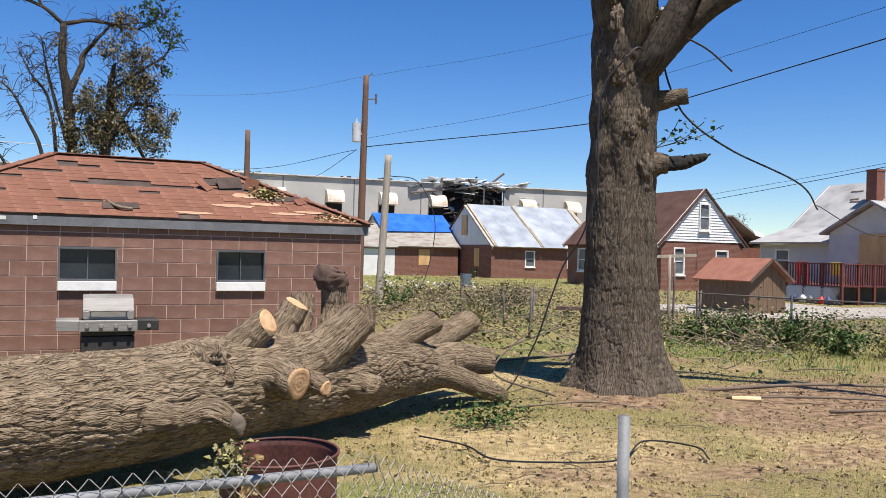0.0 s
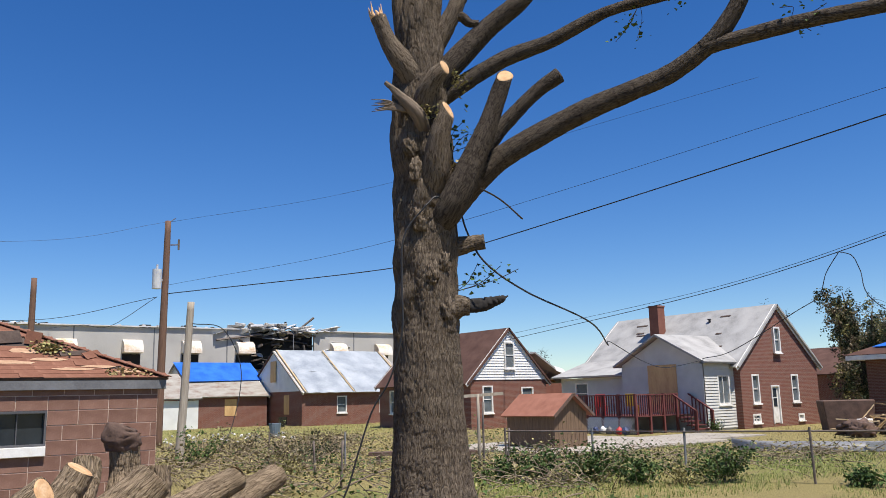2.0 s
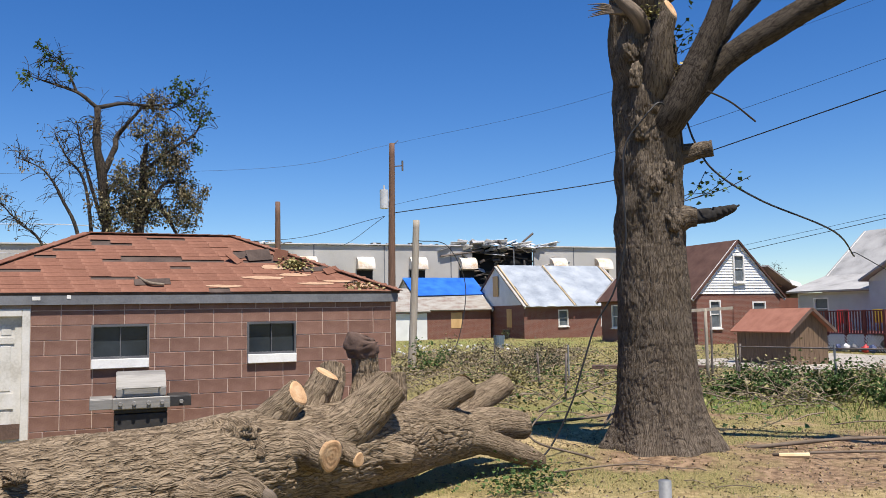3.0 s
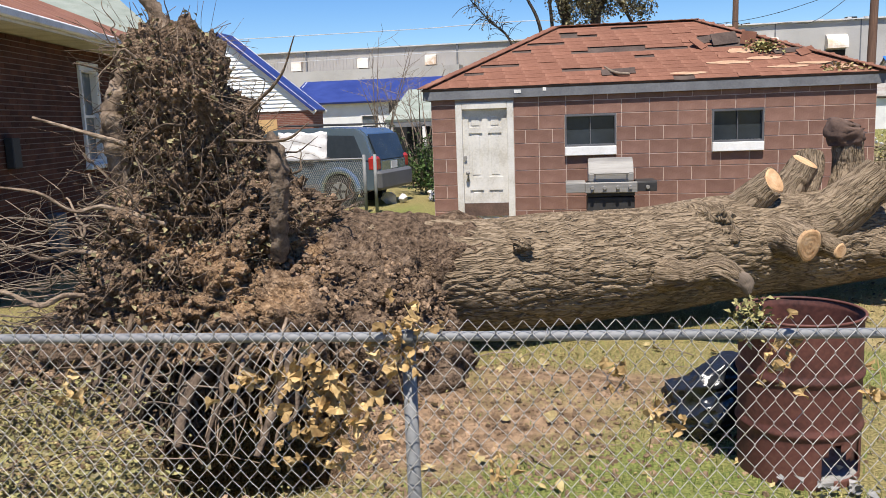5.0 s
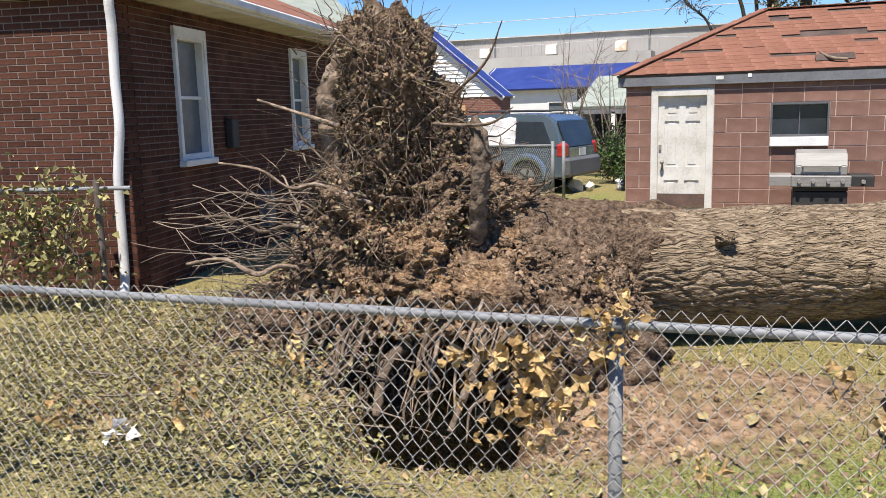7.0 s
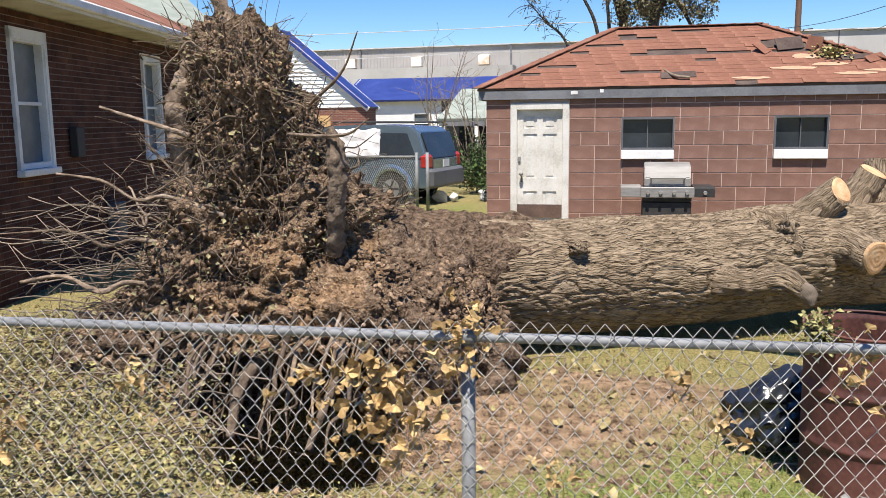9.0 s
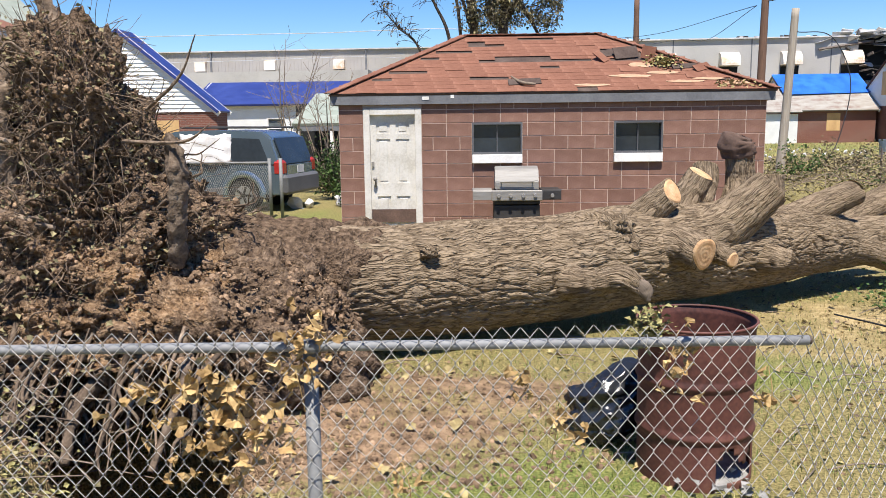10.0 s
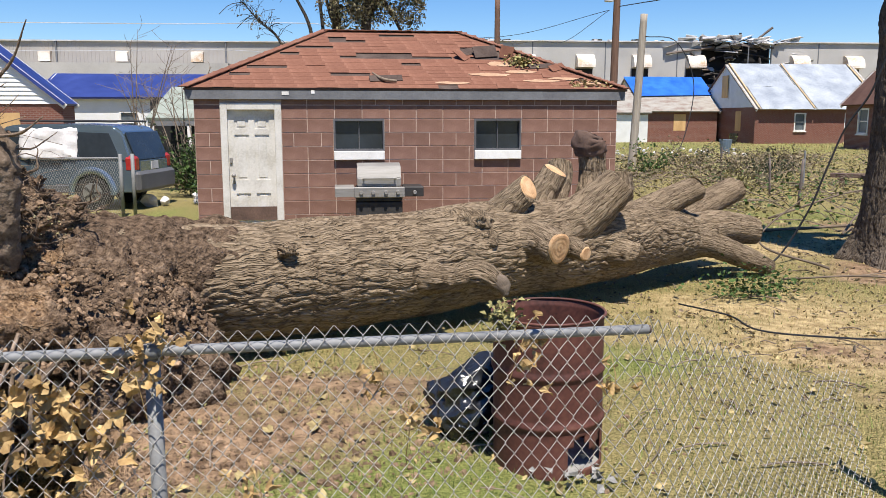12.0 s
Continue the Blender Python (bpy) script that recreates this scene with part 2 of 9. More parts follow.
M["sill"] = material("sill_paint", [(0.62, 0.60, 0.56), (0.82, 0.81, 0.78)], 3, 40, 0.6, 0.2, spec=0.3)
M["rot"] = material("rotten_board", [(0.07, 0.045, 0.035), (0.16, 0.10, 0.075)], 4, 40, 0.95, 0.5)
M["glass"] = glass_material("window_glass")
M["glass_grey"] = glass_material("grey_glass", (0.085, 0.098, 0.105))
# near-black base colour that stands in for the shade inside buildings and openings
M["dark"] = material("interior_shade", [(0.008, 0.008, 0.009), (0.02, 0.02, 0.02)], 3, 20, 0.9, 0)
M["steel"] = material("galvanized_steel", [(0.145, 0.148, 0.15), (0.21, 0.213, 0.213), (0.27, 0.27, 0.268)], 5, 70, 0.65, 0.15, metal=0.1, spec=0.4, dist=0.003)
M["wire"] = material("galvanized_wire", [(0.28, 0.265, 0.24), (0.48, 0.455, 0.415)], 8, 50, 0.5, 0.0, metal=0.1)
M["rust_steel"] = material("rusty_post", [(0.10, 0.075, 0.06), (0.20, 0.17, 0.15)], 8, 50, 0.7, 0.2, metal=0.3)
M["rust"] = material("rusted_drum", [(0.045, 0.018, 0.014), (0.115, 0.042, 0.031), (0.17, 0.078, 0.054)], 2.2, 45, 0.65, 0.35, spec=0.35, dist=0.004)
M["ash"] = material("ash", [(0.15, 0.145, 0.135), (0.32, 0.31, 0.29)], 12, 60, 1.0, 0.5)
M["black_plastic"] = material("black_plastic", [(0.008, 0.009, 0.011), (0.022, 0.024, 0.028)], 6, 30, 0.22, 0.5, spec=0.7)
M["stainless"] = material("stainless_steel", [(0.20, 0.19, 0.175), (0.33, 0.315, 0.29)], 3, 60, 0.6, 0.05, (1, 1, 12), metal=0.25)
M["black_metal"] = material("black_metal", [(0.018, 0.017, 0.017), (0.045, 0.042, 0.04)], 4, 40, 0.6, 0.15)
M["car_paint"] = material("blue_car_paint", [(0.20, 0.28, 0.34), (0.27, 0.35, 0.41)], 1, 60, 0.12, 0.0, metal=0.7, spec=0.6)
M["car_grey"] = material("grey_cladding", [(0.075, 0.075, 0.08), (0.13, 0.13, 0.135)], 2, 60, 0.5, 0.1)
M["rubber"] = material("tyre_rubber", [(0.014, 0.014, 0.014), (0.04, 0.038, 0.036)], 5, 60, 0.85, 0.2)
M["alloy"] = material("alloy_rim", [(0.42, 0.43, 0.44), (0.55, 0.56, 0.57)], 5, 60, 0.35, 0.0, metal=0.8)
M["tail"] = material("tail_light", [(0.30, 0.018, 0.018), (0.42, 0.04, 0.032)], 6, 30, 0.15, 0, spec=0.7)
M["plastic_sheet"] = material("white_plastic_sheet", [(0.55, 0.53, 0.52), (0.78, 0.76, 0.75)], 6, 30, 0.5, 0.6, spec=0.5)
M["tarp"] = material("blue_tarp", [(0.012, 0.085, 0.42), (0.03, 0.17, 0.62)], 1.2, 14, 0.45, 0.4, spec=0.4)
M["tarp_deep"] = material("deep_blue_tarp", [(0.018, 0.03, 0.14), (0.032, 0.055, 0.22)], 1.2, 14, 0.5, 0.3, spec=0.4)
M["tarp_silver"] = material("silver_tarp", [(0.22, 0.245, 0.275), (0.33, 0.36, 0.39), (0.46, 0.485, 0.51)], 0.8, 9, 0.4, 0.7, spec=0.5, dist=0.05)
M["concrete"] = material("concrete", [(0.27, 0.24, 0.20), (0.42, 0.38, 0.32)], 1.2, 30, 0.9, 0.2)
M["panel"] = material("precast_panel", [(0.33, 0.315, 0.295), (0.41, 0.395, 0.37), (0.47, 0.455, 0.43)], 0.35, 12, 0.9, 0.1)
M["panel_metal"] = material("ribbed_metal_wall", [(0.34, 0.315, 0.29), (0.42, 0.395, 0.365)], 0.5, 12, 0.7, 0.1)
M["awning"] = material("stained_awning", [(0.52, 0.36, 0.22), (0.68, 0.61, 0.52), (0.76, 0.72, 0.66)], 1.0, 12, 0.8, 0.1, contrast=0.18)
M["grey_shingle"] = material("grey_shingle", [(0.22, 0.215, 0.21), (0.34, 0.335, 0.325), (0.41, 0.40, 0.39)], 1.2, 20, 0.95, 0.3, spec=0.1)
M["brown_shingle"] = material("brown_shingle", [(0.075, 0.042, 0.034), (0.13, 0.075, 0.06)], 1.5, 24, 0.95, 0.3, spec=0.1)
M["green_shingle"] = material("green_grey_shingle", [(0.21, 0.24, 0.20), (0.32, 0.345, 0.30)], 1.5, 24, 0.95, 0.3, (1, 1, 5), spec=0.1)
M["mixed_shingle"] = material("weathered_shingle", [(0.20, 0.13, 0.105), (0.30, 0.275, 0.24), (0.36, 0.345, 0.31)], 1.2, 12, 0.95, 0.3, (1, 1, 4), spec=0.1)
M["siding"] = material("white_siding", [(0.62, 0.62, 0.60), (0.76, 0.76, 0.74)], 1.5, 20, 0.6, 0.05)
M["siding_grey"] = material("beige_siding", [(0.46, 0.45, 0.42), (0.58, 0.57, 0.53)], 1.5, 20, 0.65, 0.05)
M["plywood"] = material("plywood", [(0.46, 0.28, 0.12), (0.62, 0.41, 0.19)], 2.5, 20, 0.85, 0.15, (1, 1, 0.3))
M["shed_wood"] = material("shed_wood", [(0.11, 0.07, 0.042), (0.20, 0.13, 0.08)], 3, 30, 0.85, 0.25, (6, 6, 0.6))
M["shed_roof"] = material("shed_shingle", [(0.24, 0.095, 0.06), (0.34, 0.15, 0.10)], 3, 30, 0.95, 0.3)
M["deck_wood"] = material("stained_deck_wood", [(0.10, 0.028, 0.024), (0.17, 0.05, 0.042)], 3, 30, 0.75, 0.2)
M["lattice"] = material("white_lattice", [(0.62, 0.61, 0.59), (0.76, 0.75, 0.73)], 3, 30, 0.7, 0.05)
M["pole_wood"] = material("pole_wood", [(0.10, 0.055, 0.036), (0.19, 0.11, 0.075)], 4, 40, 0.9, 0.4, (6, 6, 0.4))
M["pole_grey"] = material("weathered_pole_wood", [(0.25, 0.21, 0.165), (0.42, 0.37, 0.30)], 4, 40, 0.9, 0.4, (6, 6, 0.4))
M["cable"] = material("black_cable", [(0.012, 0.012, 0.013), (0.03, 0.03, 0.032)], 4, 40, 0.6, 0)
M["pale_cable"] = material("aluminium_cable", [(0.42, 0.43, 0.45), (0.6, 0.61, 0.62)], 4, 40, 0.5, 0)
M["insulator"] = material("grey_enamel", [(0.42, 0.43, 0.44), (0.56, 0.57, 0.58)], 4, 40, 0.4, 0.05)
M["char"] = material("burnt_timber", [(0.012, 0.011, 0.011), (0.055, 0.048, 0.043)], 3, 20, 0.95, 0.3, vary=0.5)
M["torn_sheet"] = material("torn_sheet_metal", [(0.40, 0.39, 0.38), (0.66, 0.65, 0.64)], 2, 20, 0.6, 0.2, vary=0.25)
M["lumber"] = material("fresh_lumber", [(0.42, 0.29, 0.15), (0.62, 0.47, 0.28)], 3, 30, 0.85, 0.2, vary=0.25)
M["canoe"] = material("grey_aluminium_hull", [(0.17, 0.17, 0.17), (0.27, 0.27, 0.27)], 2, 30, 0.5, 0.1, metal=0.3)
M["toy_red"] = material("red_plastic", [(0.42, 0.03, 0.03), (0.55, 0.07, 0.06)], 3, 30, 0.5, 0)
M["toy_blue"] = material("dark_blue_plastic", [(0.03, 0.045, 0.11), (0.07, 0.09, 0.18)], 3, 30, 0.5, 0)
M["toy_yellow"] = material("yellow_plastic", [(0.62, 0.40, 0.03), (0.74, 0.52, 0.07)], 3, 30, 0.5, 0)
M["bucket"] = material("blue_grey_plastic", [(0.10, 0.14, 0.18), (0.16, 0.21, 0.26)], 3, 30, 0.5, 0)
M["far_green"] = material("far_foliage", [(0.03, 0.045, 0.022), (0.075, 0.09, 0.045)], 1.5, 12, 0.9, 0, vary=0.3)


# ---- building helpers ----
def part(name, bm, mat, parent=None, label="", smooth=False):
    me = bpy.data.meshes.new(name)
    bm.normal_update()
    bm.to_mesh(me)
    bm.free()
    if smooth:
        me.polygons.foreach_set("use_smooth", [True] * len(me.polygons))
    me.materials.append(M[mat] if isinstance(mat, str) else mat)
    ob = new(name, me)
    if parent is not None:
        ob.parent = parent
    if label:
        ob["label"] = label
    return ob


def thing(name, label, category, m=None, group="", kind=""):
    ob = new(name)
    ob.empty_display_size = 0.2
    if m is not None:
        ob.matrix_basis = m
    return tagged(ob, label, category, group, kind)


def raw(name, verts, faces, mat, parent=None, label="", smooth=False, uvs=None):
    me = bpy.data.meshes.new(name)
    me.from_pydata(verts, [], faces)
    if smooth:
        me.polygons.foreach_set("use_smooth", [True] * len(me.polygons))
    if uvs is not None:
        lay = me.uv_layers.new(name="UVMap")
        idx = np.empty(len(me.loops), dtype=np.int32)
        me.loops.foreach_get("vertex_index", idx)
        lay.data.foreach_set("uv", np.asarray(uvs, dtype=np.float32)[idx].ravel())
    me.materials.append(M[mat] if isinstance(mat, str) else mat)
    ob = new(name, me)
    if parent is not None:
        ob.parent = parent
    if label:
        ob["label"] = label
    return ob


def box(bm, c, s, bevel=0.0, m=None):
    r = bmesh.ops.create_cube(bm, size=1.0)
    vs = r["verts"]
    bmesh.ops.scale(bm, vec=s, verts=vs)
    bmesh.ops.translate(bm, vec=c, verts=vs)
    if bevel:
        es = list({e for v in vs for e in v.link_edges})
        rr = bmesh.ops.bevel(bm, geom=es, offset=bevel, segments=1, affect="EDGES")
        vs = list({v for f in rr["faces"] for v in f.verts} | {v for v in vs if v.is_valid})
    if m is not None:
        bmesh.ops.transform(bm, matrix=m, verts=vs)
    return vs


def boxes(*items, bevel=0.0):
    bm = bmesh.new()
    for c, s in items:
        box(bm, c, s, bevel)
    return bm


def beam(bm, a, b, w, h, roll=0.0):
    """A straight square bar between two points."""
    a, b = Vector(a), Vector(b)
    q = (b - a).to_track_quat("X", "Z").to_matrix().to_4x4()
    box(bm, (0, 0, 0), ((b - a).length, w, h), 0, Matrix.Translation((a + b) / 2) @ q @ pose(0, 0, 0, roll))


def cyl(bm, a, b, r1, r2=None, n=12, caps=True):
    a, b = Vector(a), Vector(b)
    q = (b - a).to_track_quat("Z", "Y").to_matrix().to_4x4()
    bmesh.ops.create_cone(bm, cap_ends=caps, segments=n, radius1=r1, radius2=r1 if r2 is None else r2, depth=(b - a).length,
                          matrix=Matrix.Translation((a + b) / 2) @ q)


def spline(pts, n):
    """n points along a smooth curve through the given ones (any number of coordinates)."""
    p = np.array(pts, float)
    k = len(p)
    if k == 2:
        s = np.linspace(0, 1, n)[:, None]
        return p[0] * (1 - s) + p[1] * s
    pp = np.vstack([2 * p[0] - p[1], p, 2 * p[-1] - p[-2]])
    out = []
    for s in np.linspace(0, k - 1, n):
        i = min(int(s), k - 2)
        f = s - i
        a, b, c, d = pp[i], pp[i + 1], pp[i + 2], pp[i + 3]
        out.append(0.5 * (2 * b + (c - a) * f + (2 * a - 5 * b + 4 * c - d) * f * f + (3 * b - a - 3 * c + d) * f ** 3))
    return np.array(out)


def tube_data(pts, radii, n=40, seg=16, rough=None, close=True):
    """Verts, faces and UVs (metres round, metres along) of a tapered limb. rough(angle, along, centre) gives the relief."""
    line = spline([(*p, r) for p, r in zip(pts, radii)], n)
    c, rad = line[:, :3], np.maximum(line[:, 3], 0.001)
    tan = np.gradient(c, axis=0)
    tan /= np.linalg.norm(tan, axis=1)[:, None]
    up = np.array([0, 0, 1.0]) if abs(tan[0][2]) < 0.9 else np.array([0, 1.0, 0])
    verts, uvs, along = [], [], 0.0
    side = np.cross(up, tan[0])
    rm = float(rad.max())
    for i in range(n):
        side = side - tan[i] * np.dot(side, tan[i])
        side /= np.linalg.norm(side)
        up2 = np.cross(tan[i], side)
        if i:
            along += float(np.linalg.norm(c[i] - c[i - 1]))
        for j in range(seg):
            a = 2 * math.pi * j / seg
            r = rad[i] + (rough(a, along, rad[i]) if rough else 0.0)
            verts.append(tuple(c[i] + (math.cos(a) * side + math.sin(a) * up2) * r))
            uvs.append((abs(2 * j / seg - 1) * math.pi * rm, along))
    faces = [(i * seg + j, i * seg + (j + 1) % seg, (i + 1) * seg + (j + 1) % seg, (i + 1) * seg + j) for i in range(n - 1) for j in range(seg)]
    if close:
        faces.append(tuple(range(seg - 1, -1, -1)))
        faces.append(tuple((n - 1) * seg + j for j in range(seg)))
    return verts, faces, uvs


def tube(name, pts, radii, mat, parent=None, n=40, seg=16, rough=None, label=""):
    v, f, u = tube_data(pts, radii, n, seg, rough)
    return raw(name, v, f, mat, parent, label, True, u)


def merged(name, pieces, mat, parent=None, label="", smooth=False):
    """Many (verts, faces) pieces in one mesh."""
    vs, fs, k = [], [], 0
    for v, f in pieces:
        vs.extend(v)
        fs.extend(tuple(i + k for i in q) for q in f)
        k += len(v)
    return raw(name, vs, fs, mat, parent, label, smooth)


def bark_relief(amp, seed, furrow=5.0):
    """Wavy interlaced ridges that run with the limb, parted by narrow furrows, on a lumpy body."""
    def f(a, s, r):
        x, y = math.cos(a) * r, math.sin(a) * r
        w = noise.noise((x * 5, y * 5, s * 4 + seed))
        v = abs(noise.noise((x * 15 + w, y * 15 + w, s * 3.2 + seed)))
        v2 = abs(noise.noise((x * 30, y * 30 + w, s * 11.0 + seed + 7)))
        big = noise.noise((x * 2.2, y * 2.2, s * 1.3 + seed + 3))
        return amp * (0.9 * min(v / 0.18, 1) + 0.35 * min(v2 / 0.18, 1) - 0.9 + 1.6 * big)
    return f


def disc(name, c, nrm, r, mat, parent, seed=0, label="", axis=None):
    """A sawn end: an uneven round plate across a limb of that axis, with growth rings in relief."""
    rng = random.Random(seed)
    n = Vector(nrm).normalized()
    d = Vector(axis if axis is not None else nrm).normalized()
    q = d.to_track_quat("Z", "Y").to_matrix()
    c = Vector(c)

    def at(v, up):
        p = q @ Vector(v)
        return tuple(c + p - d * (p.dot(n) / d.dot(n)) + n * up)
    vs, fs = [at((0, 0, 0), 0.010)], []
    k, rings = 26, 7
    ph = rng.random() * 6
    for i in range(1, rings + 1):
        for j in range(k):
            a = 2 * math.pi * j / k
            rr = r * i / rings * (1 + 0.08 * math.sin(2 * a + ph) + 0.05 * math.sin(3 * a + 2 * ph))
            vs.append(at((math.cos(a) * rr, math.sin(a) * rr, 0), 0.010 - (0.016 if i == rings else 0) + 0.002 * (i % 2)))
    for j in range(k):
        fs.append((0, 1 + j, 1 + (j + 1) % k))
        for i in range(rings - 1):
            a, b = 1 + i * k, 1 + (i + 1) * k
            fs.append((a + j, b + j, b + (j + 1) % k, a + (j + 1) % k))
    return raw(name, vs, fs, mat, parent, label, False)


def leaf_piece(p, size, rng, droop=0.0):
    """One bent leaf: two quads folded on the midrib."""
    a, b, t = rng.uniform(0, 6.28), rng.uniform(-0.9, 0.9), rng.uniform(-0.8, 0.8)
    m = Matrix.Translation(p) @ Euler((b, t, a)).to_matrix().to_4x4()
    w, l = size * 0.42, size
    pts = [(0, 0, 0), (w, l * 0.45, w * 0.5), (0, l, -droop * l), (-w, l * 0.45, w * 0.5)]
    return [tuple(m @ Vector(q)) for q in pts], [(0, 1, 2), (0, 2, 3)]


def litter_piece(p, size, rng):
    """A dead leaf or scrap lying about: a crumpled uneven outline round a sunken midrib."""
    m = Matrix.Translation(p) @ Euler((rng.gauss(0, 0.5), rng.gauss(0, 0.5), rng.uniform(0, 6.28))).to_matrix().to_4x4()
    w, l = size * rng.uniform(0.18, 0.45), size
    ring = [(0, -0.5), (0.75, -0.22), (1.0, 0.1), (0.35, 0.3), (0, 0.55), (-0.5, 0.25), (-1.0, 0.0), (-0.6, -0.3)]
    pts = [(rng.gauss(0, 0.04) * l, 0, -0.10 * l)]
    pts += [(x * w * rng.uniform(0.6, 1.3), y * l * rng.uniform(0.8, 1.2), rng.uniform(-0.08, 0.22) * l) for x, y in ring]
    return [tuple(m @ Vector(q)) for q in pts], [(0, 1 + i, 1 + (i + 1) % 8) for i in range(8)]


def wire_piece(pts, r, n=24, seg=5):
    v, f, _ = tube_data(pts, [r] * len(pts), n, seg, None)
    return v, f


def panel_cells(length, height, openings, step=None):
    """Rectangles (x0, x1, z0, z1) that fill a wall but for its openings."""
    xs = sorted({0.0, length, *[v for o in openings for v in (max(0, o[0]), min(length, o[1]))]})
    zs = sorted({0.0, height, *[v for o in openings for v in (max(0, o[2]), min(height, o[3]))]})
    out = []
    for x0, x1 in zip(xs, xs[1:]):
        for z0, z1 in zip(zs, zs[1:]):
            cx, cz = (x0 + x1) / 2, (z0 + z1) / 2
            if not any(o[0] < cx < o[1] and o[2] < cz < o[3] for o in openings):
                out.append((x0, x1, z0, z1))
    return out


def wall(name, parent, m, length, height, openings, mat, thick=0.2, label=""):
    """A wall whose outer face lies in the plane y = 0 of m, along x, with holes right through; one closed body, UVs in metres."""
    vs, fs, uv, at = [], [], [], {}

    def vert(x, y, z):
        k = (round(x, 4), round(y, 4), round(z, 4))
        if k not in at:
            at[k] = len(vs)
            vs.append(tuple(m @ Vector((x, y, z))))
            uv.append((x + y, z))
        return at[k]
    cells = panel_cells(length, height, openings)
    edges = {}
    for x0, x1, z0, z1 in cells:
        for e in (((x0, z0), (x1, z0)), ((x1, z0), (x1, z1)), ((x1, z1), (x0, z1)), ((x0, z1), (x0, z0))):
            k = tuple(sorted(e))
            edges.setdefault(k, []).append(e)
        fs.append([vert(x, 0, z) for x, z in ((x0, z0), (x1, z0), (x1, z1), (x0, z1))])
        fs.append([vert(x, thick, z) for x, z in ((x0, z1), (x1, z1), (x1, z0), (x0, z0))])
    for es in edges.values():
        if len(es) == 1:
            (a, b), (c, d) = es[0]
            fs.append([vert(a, 0, b), vert(a, thick, b), vert(c, thick, d), vert(c, 0, d)])
    return raw(name, vs, fs, mat, parent, label, uvs=uv)


def prism(name, parent, m, outline, depth, mat, label=""):
    """An upright outline (x, z) in the plane y = 0 of m, depth metres thick; UVs in metres."""
    k = len(outline)
    vs = [tuple(m @ Vector((x, y, z))) for y in (0, depth) for x, z in outline]
    uv = [(x + y, z) for y in (0, depth) for x, z in outline]
    fs = [tuple(range(k)), tuple(range(2 * k - 1, k - 1, -1))] + [(i, i + k, (i + 1) % k + k, (i + 1) % k) for i in range(k)]
    return raw(name, vs, fs, mat, parent, label, uvs=uv)


def slab(name, parent, quad, thick, mat, label=""):
    """A sloping plate: its upper corners, and its thickness."""
    q = [Vector(p) for p in quad]
    n = (q[1] - q[0]).cross(q[-1] - q[0]).normalized()
    if n.z < 0:
        n = -n
    k = len(q)
    vs = [tuple(p) for p in q] + [tuple(p - n * thick) for p in q]
    fs = [tuple(range(k)), tuple(range(2 * k - 1, k - 1, -1))] + [(i, i + k, (i + 1) % k + k, (i + 1) % k) for i in range(k)]
    return raw(name, vs, fs, mat, parent, label)


def lap_boards(name, parent, m, length, height, openings, mat, pitch=0.12, label="", outline=None):
    """Overlapping horizontal boards, each with its lower edge standing out; outline(z) narrows them under a gable."""
    pieces = []
    k = int(height / pitch)
    for i in range(k):
        z0, z1 = i * pitch, (i + 1) * pitch
        a, b = outline((z0 + z1) / 2) if outline else (0, length)
        cuts = sorted([(o[0], o[1]) for o in openings if o[2] < (z0 + z1) / 2 < o[3]])
        spans, x = [], a
        for c0, c1 in cuts:
            if c0 > x:
                spans.append((x, min(c0, b)))
            x = max(x, c1)
        if x < b:
            spans.append((x, b))
        for x0, x1 in spans:
            v = [(x0, -0.042, z0), (x1, -0.042, z0), (x1, -0.006, z1), (x0, -0.006, z1), (x0, 0, z0), (x1, 0, z0)]
            pieces.append(([tuple(m @ Vector(p)) for p in v], [(0, 1, 2, 3), (4, 5, 1, 0)]))
    ob = merged(name, pieces, mat, parent, label)
    ob["kind"] = "stuff"
    return ob


